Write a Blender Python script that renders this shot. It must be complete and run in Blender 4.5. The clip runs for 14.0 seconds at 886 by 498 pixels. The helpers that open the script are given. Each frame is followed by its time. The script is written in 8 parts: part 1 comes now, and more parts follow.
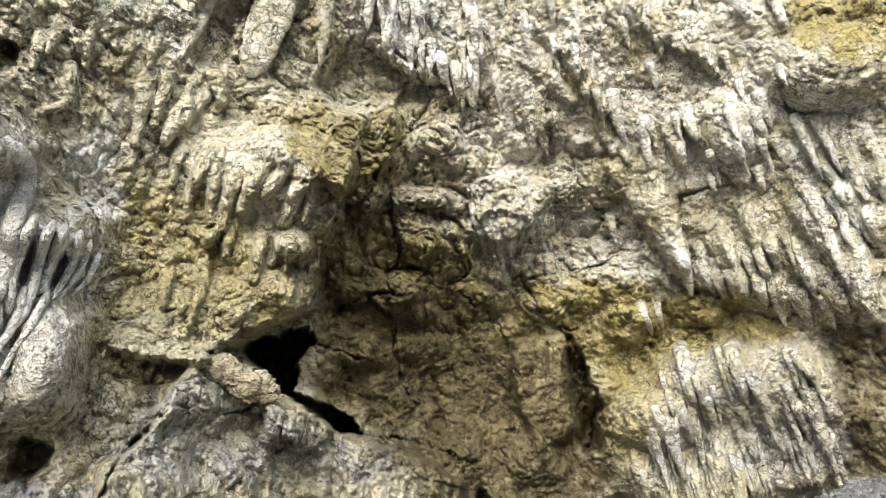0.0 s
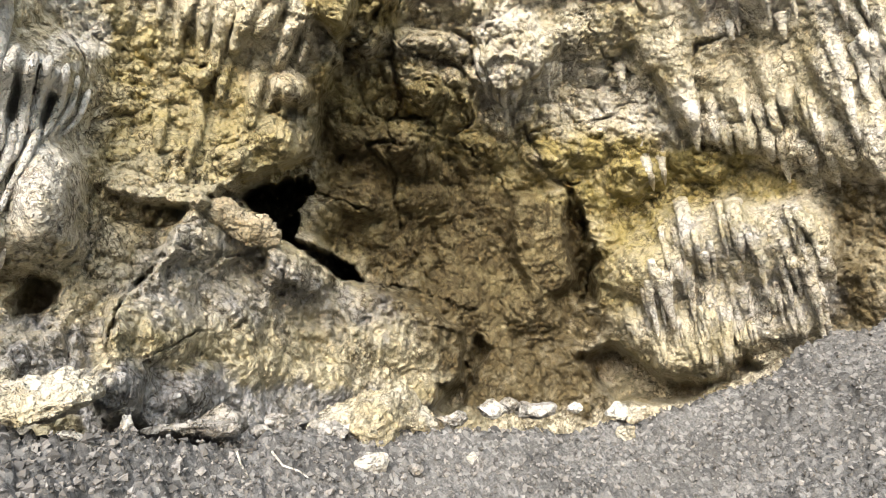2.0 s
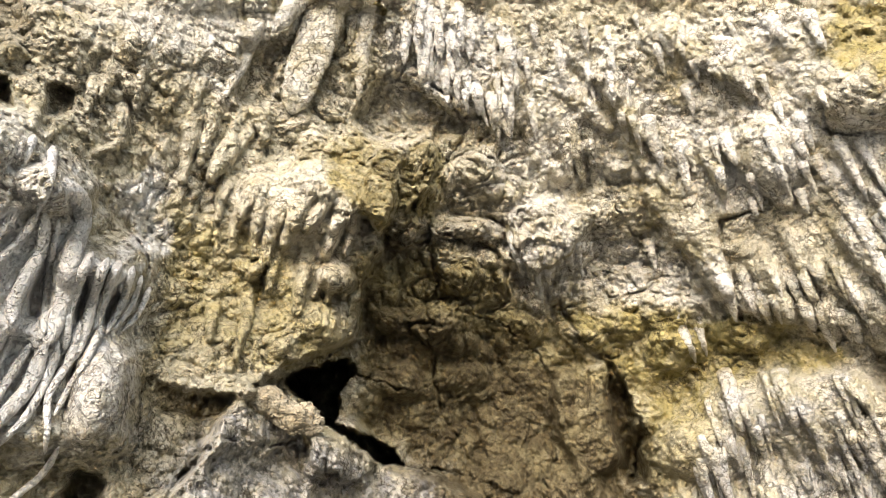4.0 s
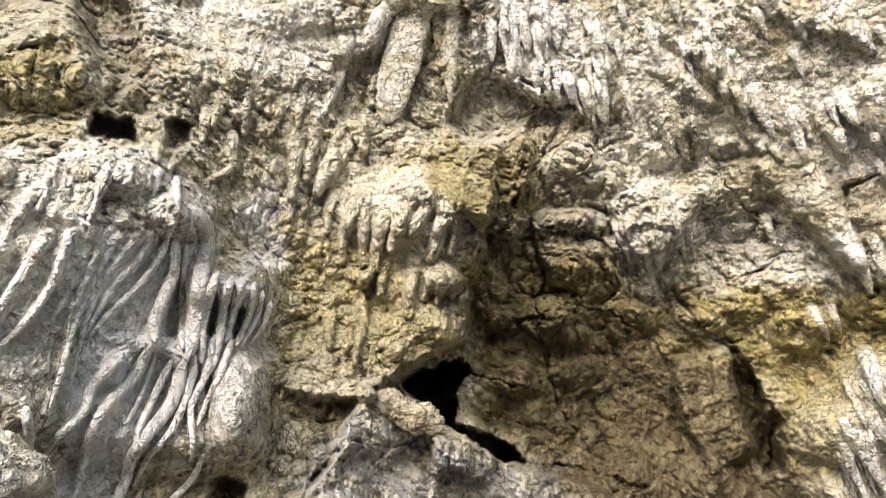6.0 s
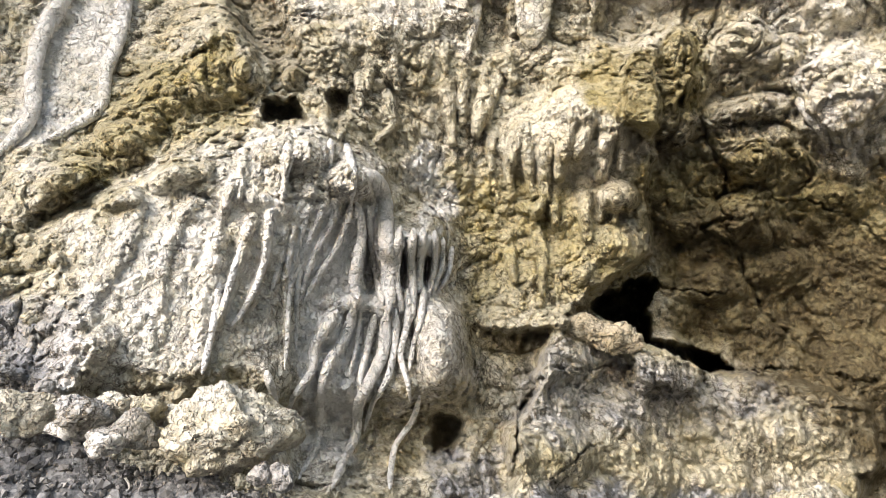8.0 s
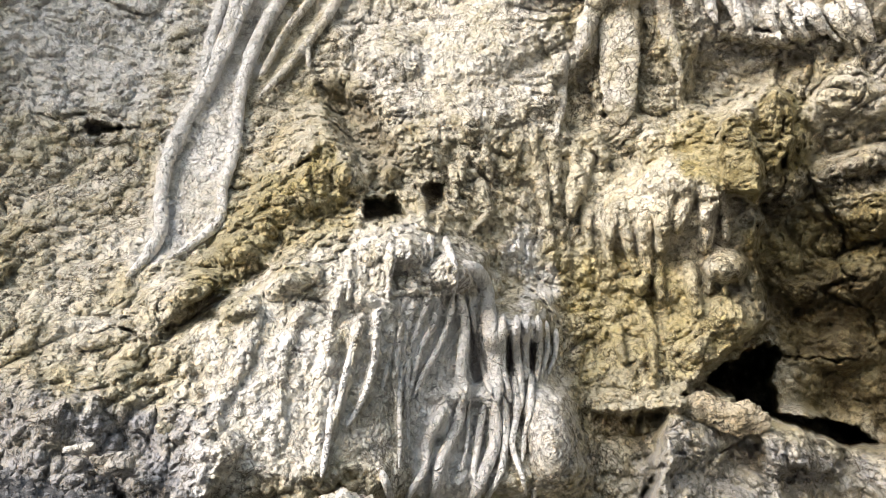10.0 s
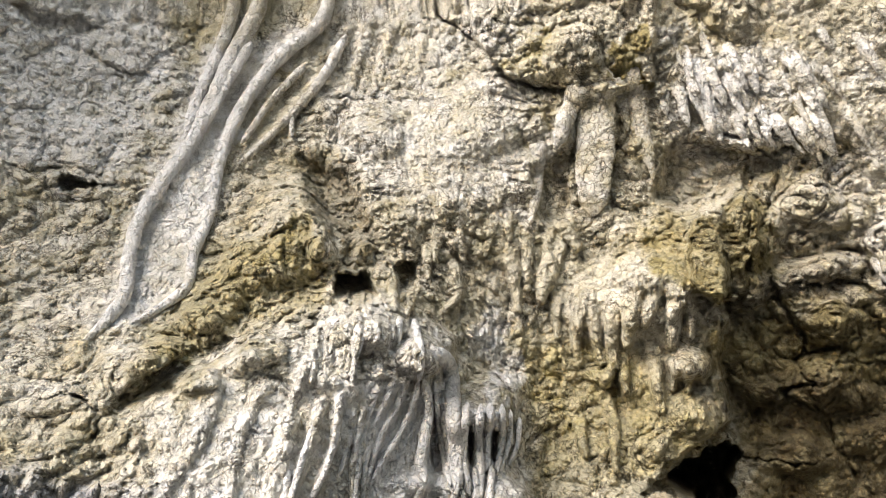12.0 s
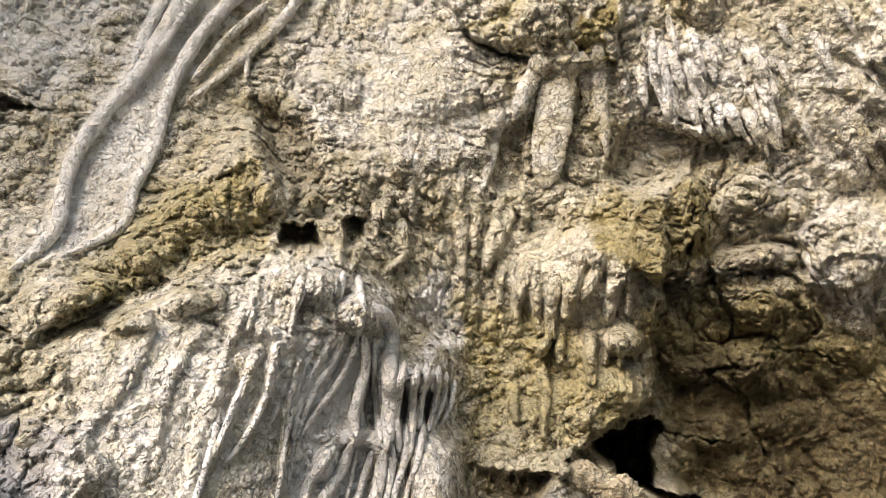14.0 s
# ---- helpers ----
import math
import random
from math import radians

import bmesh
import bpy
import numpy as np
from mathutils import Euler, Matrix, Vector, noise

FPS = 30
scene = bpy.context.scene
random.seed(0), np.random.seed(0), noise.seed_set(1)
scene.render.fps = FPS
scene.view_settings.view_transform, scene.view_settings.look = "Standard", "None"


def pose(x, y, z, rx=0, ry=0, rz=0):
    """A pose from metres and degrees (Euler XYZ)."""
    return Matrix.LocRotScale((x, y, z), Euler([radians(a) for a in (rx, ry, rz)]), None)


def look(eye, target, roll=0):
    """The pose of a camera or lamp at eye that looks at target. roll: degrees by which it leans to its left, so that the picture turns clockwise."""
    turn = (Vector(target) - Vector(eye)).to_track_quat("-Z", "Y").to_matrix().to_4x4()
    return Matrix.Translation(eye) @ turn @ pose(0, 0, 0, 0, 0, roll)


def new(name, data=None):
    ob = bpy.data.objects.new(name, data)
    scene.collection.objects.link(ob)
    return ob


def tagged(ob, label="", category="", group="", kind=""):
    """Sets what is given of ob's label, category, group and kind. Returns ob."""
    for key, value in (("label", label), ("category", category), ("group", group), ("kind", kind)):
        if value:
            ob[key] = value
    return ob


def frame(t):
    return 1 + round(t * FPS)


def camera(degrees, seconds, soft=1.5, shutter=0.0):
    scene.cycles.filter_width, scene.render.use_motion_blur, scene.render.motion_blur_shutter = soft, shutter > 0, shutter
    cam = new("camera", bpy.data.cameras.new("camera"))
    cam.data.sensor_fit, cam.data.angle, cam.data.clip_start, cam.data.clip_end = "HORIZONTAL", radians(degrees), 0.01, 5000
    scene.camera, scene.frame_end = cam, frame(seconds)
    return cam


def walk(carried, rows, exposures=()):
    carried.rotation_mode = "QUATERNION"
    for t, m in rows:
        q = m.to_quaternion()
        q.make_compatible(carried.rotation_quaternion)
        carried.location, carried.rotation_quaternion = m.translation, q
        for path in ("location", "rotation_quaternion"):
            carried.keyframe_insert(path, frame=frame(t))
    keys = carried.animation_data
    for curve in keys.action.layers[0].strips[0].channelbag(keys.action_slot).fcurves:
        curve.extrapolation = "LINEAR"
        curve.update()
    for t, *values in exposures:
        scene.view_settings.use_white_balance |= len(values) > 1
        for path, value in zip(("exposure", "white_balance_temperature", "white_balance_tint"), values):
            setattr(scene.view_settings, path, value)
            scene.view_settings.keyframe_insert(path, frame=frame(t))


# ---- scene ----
cam = camera(66.5, 14.0, soft=0.7)
STEP, SKY, SUN = 0.1, 0.09, 3.0
EXPOSURES = [(0, 1.48, 6200, 9), (1, 1.6, 6600, 10), (3, 1.68, 6800, 13), (5.3, 1.6, 6400, 15), (8.5, 1.58, 6450, 15), (11.5, 1.45, 6350, 15), (14, 1.3, 6750, 17)]
PATH = [
    (0, (-0.385, -0.294, 1.317), (-0.197, 1.403, 2.359), -3.8),
    (0.5, (-0.383, -0.285, 1.293), (-0.132, 1.495, 2.169), -2.7),
    (1, (-0.385, -0.263, 1.28), (-0.134, 1.565, 2.051), -2.4),
    (1.5, (-0.393, -0.226, 1.28), (-0.167, 1.637, 1.971), -2.5),
    (2, (-0.396, -0.214, 1.279), (-0.209, 1.661, 1.952), -2.6),
    (2.5, (-0.412, -0.211, 1.283), (-0.32, 1.655, 1.997), -3.4),
    (3, (-0.443, -0.209, 1.318), (-0.342, 1.585, 2.196), -2.9),
    (3.2, (-0.442, -0.234, 1.33), (-0.326, 1.497, 2.326), -2.7),
    (5.3, (-0.436, -0.337, 1.311), (-0.453, 1.297, 2.464), -2.9),
    (5.5, (-0.444, -0.332, 1.315), (-0.492, 1.303, 2.466), -2.6),
    (6, (-0.461, -0.312, 1.299), (-0.658, 1.327, 2.428), -2.2),
    (6.5, (-0.478, -0.317, 1.3), (-0.841, 1.305, 2.411), -2.1),
    (7, (-0.478, -0.332, 1.299), (-0.945, 1.294, 2.366), -2.6),
    (7.5, (-0.495, -0.328, 1.292), (-1.08, 1.324, 2.256), -3.4),
    (8, (-0.518, -0.331, 1.298), (-1.207, 1.271, 2.278), -3.3),
    (8.5, (-0.532, -0.332, 1.311), (-1.338, 1.176, 2.348), -3.2),
    (9, (-0.539, -0.343, 1.313), (-1.43, 1.096, 2.379), -2.7),
    (9.2, (-0.532, -0.353, 1.317), (-1.438, 1.065, 2.398), -2.6),
    (11.3, (-0.459, -0.482, 1.457), (-1.267, 0.83, 2.732), -0.9),
    (11.5, (-0.458, -0.48, 1.455), (-1.255, 0.829, 2.739), -0.4),
    (12, (-0.46, -0.477, 1.459), (-1.204, 0.851, 2.755), -0.3),
    (12.5, (-0.463, -0.469, 1.461), (-1.18, 0.87, 2.763), -0.1),
    (13, (-0.452, -0.47, 1.457), (-1.165, 0.888, 2.741), 0.6),
    (13.5, (-0.463, -0.468, 1.456), (-1.174, 0.923, 2.706), 0.8),
    (14, (-0.467, -0.46, 1.459), (-1.106, 0.998, 2.671), 1.0),
]
walk(cam, [(t, look(eye, target, roll)) for t, eye, target, roll in PATH], EXPOSURES)

# ---------- world and light ----------
world = bpy.data.worlds.new("world")
scene.world = world
world.use_nodes = True
wn = world.node_tree.nodes
sky = wn.new("ShaderNodeTexSky")
sky.sky_type, sky.sun_disc = "NISHITA", False
sky.sun_elevation, sky.sun_rotation = radians(14), radians(190)
world.node_tree.links.new(sky.outputs[0], wn["Background"].inputs[0])
wn["Background"].inputs[1].default_value = SKY
sun = new("sun", bpy.data.lights.new("sun", "SUN"))
sun.data.energy, sun.data.angle, sun.data.color = SUN, radians(50), (1.0, 0.98, 0.94)
sun.matrix_world = look((-1.5, -8.0, 2.0), (0, 0, 0))

# ---------- materials ----------
def nodes_of(name):
    m = bpy.data.materials.new(name)
    m.use_nodes = True
    return m, m.node_tree.nodes, m.node_tree.links, m.node_tree.nodes["Principled BSDF"]


def noise_node(n, l, coord, scale, detail=6.0, rough=0.6):
    t = n.new("ShaderNodeTexNoise")
    t.inputs["Scale"].default_value, t.inputs["Detail"].default_value, t.inputs["Roughness"].default_value = scale, detail, rough
    l.new(coord, t.inputs["Vector"])
    return t.outputs["Fac"]


def span(n, l, value, lo, hi, a=0.0, b=1.0):
    t = n.new("ShaderNodeMapRange")
    l.new(value, t.inputs[0])
    for k, x in enumerate((lo, hi, a, b)):
        t.inputs[k + 1].default_value = x
    return t.outputs[0]


def maths(n, l, op, a, b):
    t = n.new("ShaderNodeMath")
    t.operation = op
    for k, x in enumerate((a, b)):
        if isinstance(x, (int, float)):
            t.inputs[k].default_value = x
        else:
            l.new(x, t.inputs[k])
    return t.outputs[0]


def blend(n, l, fac, a, b, mode="MIX"):
    t = n.new("ShaderNodeMix")
    t.data_type, t.blend_type = "RGBA", mode
    for k, x in ((0, fac), (6, a), (7, b)):
        if isinstance(x, tuple):
            t.inputs[k].default_value = (*x, 1)
        elif isinstance(x, (int, float)):
            t.inputs[k].default_value = x
        else:
            l.new(x, t.inputs[k])
    return t.outputs[2]


def bumps(n, l, shader, layers):
    last = None
    for height, strength, dist in layers:
        b = n.new("ShaderNodeBump")
        b.inputs["Strength"].default_value, b.inputs["Distance"].default_value = strength, dist
        l.new(height, b.inputs["Height"])
        if last:
            l.new(last, b.inputs["Normal"])
        last = b.outputs[0]
    l.new(last, shader.inputs["Normal"])


def creases(n, l, coord, scale, width, detail=4.0, rough=0.55):
    """Winding hairline creases: 0 in the line, 1 away from it."""
    return span(n, l, maths(n, l, "ABSOLUTE", maths(n, l, "SUBTRACT", noise_node(n, l, coord, scale, detail, rough), 0.5), 0.0), 0.0, width)


def limestone(name, tan=(0.46, 0.42, 0.295), pale=(0.68, 0.635, 0.52), relief=1.0, stained=True):
    """Cave limestone: tan, with pale bloom, and calcite, ochre, dust and brown stains; the brown also paints recess
    shade.
    """
    m, n, l, sh = nodes_of(name)
    pos = n.new("ShaderNodeNewGeometry").outputs["Position"]
    big, mid, fine = noise_node(n, l, pos, 1.3, 5), noise_node(n, l, pos, 7, 8, 0.65), noise_node(n, l, pos, 60, 5, 0.65)
    col = blend(n, l, span(n, l, maths(n, l, "ADD", maths(n, l, "MULTIPLY", big, 0.6), maths(n, l, "MULTIPLY", mid, 0.4)), 0.40, 0.60), tan, pale)
    col = blend(n, l, span(n, l, noise_node(n, l, pos, 3.1, 7, 0.6), 0.5, 0.68, 0, 0.55), col, (tan[0] * 0.88, tan[1] * 0.80, tan[2] * 0.56))
    crease_fade = None
    if stained:
        at = n.new("ShaderNodeAttribute")
        at.attribute_name = "stain"
        sep = n.new("ShaderNodeSeparateColor")
        l.new(at.outputs["Color"], sep.inputs[0])
        edge = span(n, l, maths(n, l, "ADD", maths(n, l, "MULTIPLY", mid, 0.7), maths(n, l, "MULTIPLY", big, 0.3)), 0.3, 0.7, -0.5, 0.5)
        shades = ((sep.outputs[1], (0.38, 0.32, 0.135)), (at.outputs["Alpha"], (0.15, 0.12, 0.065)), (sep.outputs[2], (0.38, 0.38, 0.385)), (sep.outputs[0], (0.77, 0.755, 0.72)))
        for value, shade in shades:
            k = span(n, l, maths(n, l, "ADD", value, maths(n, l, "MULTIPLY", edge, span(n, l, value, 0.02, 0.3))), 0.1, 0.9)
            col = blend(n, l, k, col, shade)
        crease_fade = span(n, l, sep.outputs[0], 0.3, 0.9, 1.0, 0.25)
    col = blend(n, l, span(n, l, fine, 0.42, 0.68, 0.0, 0.16), col, (0.34, 0.29, 0.21), "MULTIPLY")
    bent = n.new("ShaderNodeVectorMath")
    bent.operation = "MULTIPLY_ADD"
    warp = n.new("ShaderNodeTexNoise")
    warp.inputs["Scale"].default_value, warp.inputs["Detail"].default_value = 9, 5
    l.new(pos, warp.inputs["Vector"])
    l.new(warp.outputs["Color"], bent.inputs[0])
    bent.inputs[1].default_value = (0.10, 0.10, 0.10)
    l.new(pos, bent.inputs[2])
    net = n.new("ShaderNodeTexVoronoi")
    net.feature = "DISTANCE_TO_EDGE"
    net.inputs["Scale"].default_value = 13
    l.new(bent.outputs[0], net.inputs["Vector"])
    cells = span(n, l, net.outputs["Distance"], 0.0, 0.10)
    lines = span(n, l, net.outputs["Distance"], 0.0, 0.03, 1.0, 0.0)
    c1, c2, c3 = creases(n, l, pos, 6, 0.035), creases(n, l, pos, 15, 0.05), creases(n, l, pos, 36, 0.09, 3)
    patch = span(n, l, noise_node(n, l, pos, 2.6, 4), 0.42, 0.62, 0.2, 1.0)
    # dark brown along the bump creases and cell edges, fainter on white calcite
    crease_dark = maths(n, l, "MAXIMUM", span(n, l, c1, 0.0, 0.6, 0.92, 0.0), maths(n, l, "MAXIMUM", span(n, l, c2, 0.0, 0.6, 0.75, 0.0), maths(n, l, "MULTIPLY", lines, 0.6)))
    crease_dark = maths(n, l, "MULTIPLY", crease_dark, patch)
    crease_dark = maths(n, l, "MAXIMUM", crease_dark, span(n, l, c3, 0.0, 0.4, 0.22, 0.0))
    if crease_fade:
        crease_dark = maths(n, l, "MULTIPLY", crease_dark, crease_fade)
    col = blend(n, l, crease_dark, col, (0.075, 0.058, 0.034))
    l.new(col, sh.inputs["Base Color"])
    l.new(span(n, l, mid, 0.3, 0.7, 0.72, 0.95), sh.inputs["Roughness"])
    sh.inputs["Specular IOR Level"].default_value = 0.15
    bumps(n, l, sh, ((cells, 0.4 * relief, 0.015), (c1, 0.6 * relief, 0.025), (c2, 0.7 * relief, 0.018), (noise_node(n, l, pos, 20, 4, 0.5), 0.7 * relief, 0.045), (c3, 0.6 * relief, 0.008), (fine, 0.3 * relief, 0.008)))
    return m


def loose_soil():
    """Grey gravelly soil in the cave; unseen ground behind the camera is made pale to bounce light up."""
    m, n, l, sh = nodes_of("loose_gravelly_soil")
    pos = n.new("ShaderNodeNewGeometry").outputs["Position"]
    cells = n.new("ShaderNodeTexVoronoi")
    cells.inputs["Scale"].default_value = 42
    l.new(pos, cells.inputs["Vector"])
    fine = noise_node(n, l, pos, 90, 6, 0.7)
    col = blend(n, l, span(n, l, noise_node(n, l, pos, 2.2, 5), 0.35, 0.65), (0.13, 0.13, 0.13), (0.25, 0.25, 0.25))
    col = blend(n, l, span(n, l, fine, 0.35, 0.7), col, (0.05, 0.05, 0.05))
    grey = n.new("ShaderNodeSeparateColor")
    l.new(cells.outputs["Color"], grey.inputs[0])
    col = blend(n, l, span(n, l, grey.outputs[0], 0.6, 1.0, 0, 0.7), col, (0.33, 0.33, 0.325))
    # out of view, the soil pales to act as a reflector for the ceiling
    bounce_at = n.new("ShaderNodeSeparateXYZ")
    l.new(pos, bounce_at.inputs[0])
    col = blend(n, l, span(n, l, bounce_at.outputs[1], -1.5, -3.5), col, blend(n, l, fine, (0.46, 0.435, 0.385), (0.58, 0.555, 0.50)))
    l.new(col, sh.inputs["Base Color"])
    sh.inputs["Roughness"].default_value = 0.95
    sh.inputs["Specular IOR Level"].default_value = 0.2
    bumps(n, l, sh, ((cells.outputs["Distance"], -0.8, 0.02), (fine, 0.8, 0.01)))
    return m


def gravel_stone():
    m, n, l, sh = nodes_of("gravel_stone")
    geo = n.new("ShaderNodeNewGeometry")
    col = blend(n, l, span(n, l, geo.outputs["Random Per Island"], 0.1, 1.0), (0.06, 0.06, 0.06), (0.34, 0.335, 0.33))
    fine = noise_node(n, l, geo.outputs["Position"], 160, 4)
    col = blend(n, l, span(n, l, fine, 0.35, 0.7, 0, 0.6), col, (0.14, 0.13, 0.12))
    l.new(col, sh.inputs["Base Color"])
    sh.inputs["Roughness"].default_value = 0.95
    bumps(n, l, sh, ((fine, 0.6, 0.006),))
    return m


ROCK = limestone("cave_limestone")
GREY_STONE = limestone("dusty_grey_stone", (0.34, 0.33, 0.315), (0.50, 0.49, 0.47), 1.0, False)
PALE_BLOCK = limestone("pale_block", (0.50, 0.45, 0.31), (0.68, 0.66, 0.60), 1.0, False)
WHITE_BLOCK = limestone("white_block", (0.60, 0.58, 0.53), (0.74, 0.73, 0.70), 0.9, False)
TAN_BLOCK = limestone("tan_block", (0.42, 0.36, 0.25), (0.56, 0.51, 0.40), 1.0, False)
GRAVEL = gravel_stone()
SOIL = loose_soil()

# ---------- the chamber's own coordinates: degrees right and up of its middle line ----------
MID = np.array([-0.45, -0.32, 1.33])
YAW, RISE = radians(-17), radians(30)
AHEAD = np.array([math.sin(YAW) * math.cos(RISE), math.cos(YAW) * math.cos(RISE), math.sin(RISE)])
RIGHT = np.array([math.cos(YAW), -math.sin(YAW), 0.0])
UP = np.cross(RIGHT, AHEAD)


def way(u, v):
    u, v = np.radians(u), np.radians(v)
    return np.cos(v)[..., None] * (np.sin(u)[..., None] * RIGHT + np.cos(u)[..., None] * AHEAD) + np.sin(v)[..., None] * UP


def smooth(a, b, x):
    t = np.clip((x - a) / (b - a), 0, 1)
    return t * t * (3 - 2 * t)


def hash3(i, j, k, seed):
    h = (i * 374761393 + j * 668265263 + k * 1274126177 + seed * 362437) & 0xFFFFFFFF
    h = ((h ^ (h >> 13)) * 1274126177) & 0xFFFFFFFF
    return ((h ^ (h >> 16)) & 0xFFFFFF) / 8388607.5 - 1.0


def grain(p, size, seed=0):
    """Smooth value noise, -1 to 1, with lumps of that size in metres."""
    q = np.asarray(p) / size + 57.3
    i = np.floor(q).astype(np.int64)
    f = q - i
    f = f * f * f * (f * (f * 6 - 15) + 10)
    out = 0
    for a in (0, 1):
        wx = f[..., 0] if a else 1 - f[..., 0]
        for b in (0, 1):
            wy = f[..., 1] if b else 1 - f[..., 1]
            for c in (0, 1):
                wz = f[..., 2] if c else 1 - f[..., 2]
                out = out + wx * wy * wz * hash3(i[..., 0] + a, i[..., 1] + b, i[..., 2] + c, seed)
    return out


def crumple(p, size, seed=0):
    """Billows with sharp creases between them, 0 in the creases to 1 on the backs."""
    w = np.stack([grain(p, size * 1.7, seed + k) for k in (11, 12, 13)], -1) * size * 0.5
    return np.abs(grain(p + w, size, seed) + 0.35 * grain(p + w, size * 0.47, seed + 5)) ** 0.45


def knobs(p, size, seed=0):
    """Rounded lumps packed side by side: 1 on their tops, 0 in the joints."""
    q = np.asarray(p) / size + 31.7
    i = np.floor(q).astype(np.int64)
    d1 = np.full(q.shape[:-1], 9.0)
    d2 = d1.copy()
    for a in (-1, 0, 1):
        for b in (-1, 0, 1):
            for c in (-1, 0, 1):
                n = [i[..., 0] + a, i[..., 1] + b, i[..., 2] + c]
                d = sum((n[k] + 0.5 + 0.45 * hash3(*n, seed + k) - q[..., k]) ** 2 for k in range(3))
                d2 = np.minimum(d2, np.maximum(d1, d))
                d1 = np.minimum(d1, d)
    return np.clip((np.sqrt(d2) - np.sqrt(d1)) * 1.6, 0, 1) ** 0.6


# ---------- the rock face: distance from the chamber's middle, plan first ----------
PLAN_U = [-80, -45, -30, -15, 0, 15, 30, 45, 60, 85]
PLAN_V = [-38, -20, -8, 4, 16, 30, 48]
PLAN = [
    [3.0, 3.0, 2.7, 2.9, 3.2, 4.1, 5.2, 5.6, 5.5, 5.4],
    [3.0, 3.0, 2.7, 3.0, 3.6, 4.7, 5.6, 5.9, 5.8, 5.6],
    [3.2, 3.2, 2.9, 3.3, 4.0, 5.0, 5.7, 5.8, 5.7, 5.6],
    [3.6, 3.4, 3.2, 3.3, 4.4, 4.9, 5.4, 5.4, 5.4, 5.4],
    [4.0, 4.2, 4.0, 3.9, 4.3, 4.7, 5.1, 5.2, 5.2, 5.2],
    [4.9, 5.1, 5.1, 5.0, 4.9, 5.0, 5.2, 5.3, 5.3, 5.3],
    [5.4, 5.8, 5.8, 5.6, 5.4, 5.4, 5.6, 5.7, 5.7, 5.7],
]


def glide(xs, ys, x):
    """A smooth curve through the values ys at xs."""
    xs, ys = np.asarray(xs, float), np.asarray(ys, float)
    m = np.gradient(ys, xs, axis=0)
    k = np.clip(np.searchsorted(xs, x) - 1, 0, len(xs) - 2)
    h = (xs[k + 1] - xs[k]).reshape(-1, *[1] * (ys.ndim - 1))
    t = np.clip((x - xs[k]) / (xs[k + 1] - xs[k]), 0, 1).reshape(h.shape)
    return (2 * t**3 - 3 * t**2 + 1) * ys[k] + (t**3 - 2 * t**2 + t) * h * m[k] + (3 * t**2 - 2 * t**3) * ys[k + 1] + (t**3 - t**2) * h * m[k + 1]


US = np.concatenate([np.arange(-76, -57, 1.0), np.arange(-57, 57, STEP), np.arange(57, 76, 1.0)])
VS = np.concatenate([np.arange(-38, -29, 0.5), np.arange(-29, 32, STEP), np.arange(32, 47, 1.0)])
GU, GV = np.meshgrid(US, VS)
R = glide(PLAN_V, glide(PLAN_U, np.array(PLAN).T, US).T, VS)
ROUGH = np.ones_like(R)
FLOW = np.zeros_like(R)
STAIN = np.zeros((*R.shape, 4))
WHITE, OCHRE, GREY, BROWN = range(4)


def window(pts, reach):
    """The part of the grid round some points, and its coordinates with the points', squared up at their height."""
    pts = np.array(pts, float)
    (u0, v0), (u1, v1) = pts.min(0) - reach, pts.max(0) + reach
    k = math.cos(radians(pts[:, 1].mean()))
    a, b = np.searchsorted(US, [u0 - reach * (1 / k - 1), u1 + reach * (1 / k - 1)])
    c, d = np.searchsorted(VS, [v0, v1])
    at = np.s_[c:d, a:b]
    return at, GU[at] * k, GV[at], pts * (k, 1)


def along(x, y, pts):
    """Distance from a line of points, and how far along it (0 to 1)."""
    if len(pts) == 1:
        return np.hypot(x - pts[0][0], y - pts[0][1]), np.zeros_like(x)
    best, where = np.full(x.shape, 1e9), np.zeros_like(x)
    legs = np.hypot(*np.diff(pts, axis=0).T)
    total, run = legs.sum(), 0.0
    for (ax, ay), (bx, by), leg in zip(pts[:-1], pts[1:], legs):
        t = np.clip(((x - ax) * (bx - ax) + (y - ay) * (by - ay)) / max(leg * leg, 1e-9), 0, 1)
        d = np.hypot(x - ax - t * (bx - ax), y - ay - t * (by - ay))
        near = d < best
        best, where = np.where(near, d, best), np.where(near, (run + t * leg) / total, where)
        run += leg
    return best, where


def inside(x, y, pts):
    """Signed distance from a closed outline, positive inside."""
    d, _ = along(x, y, np.vstack([pts, pts[:1]]))
    odd = np.zeros(x.shape, bool)
    for (ax, ay), (bx, by) in zip(pts, np.roll(pts, -1, 0)):
        odd ^= ((ay > y) != (by > y)) & (x < (bx - ax) * (y - ay) / (by - ay + 1e-12) + ax)
    return np.where(odd, d, -d)


def wobble(x, y, amount, seed=0):
    p = np.stack([x, y, 0 * x], -1)
    return amount * (grain(p, 2.2, seed) + 0.7 * grain(p, 0.8, seed + 1) + 0.35 * grain(p, 0.3, seed + 2))


def mass(pts, out, soft, edge=0.5, fade=None, fade_up=None):
    """A body of rock that stands out (or, below zero, back) by so many metres, with a soft edge in degrees."""
    at, x, y, p = window(pts, soft + 2)
    k = smooth(-soft, soft, inside(x, y, p) + wobble(x, y, edge))
    R[at] -= out * k * (smooth(*fade, GU[at]) if fade else 1) * (smooth(*fade_up, GV[at]) if fade_up else 1)


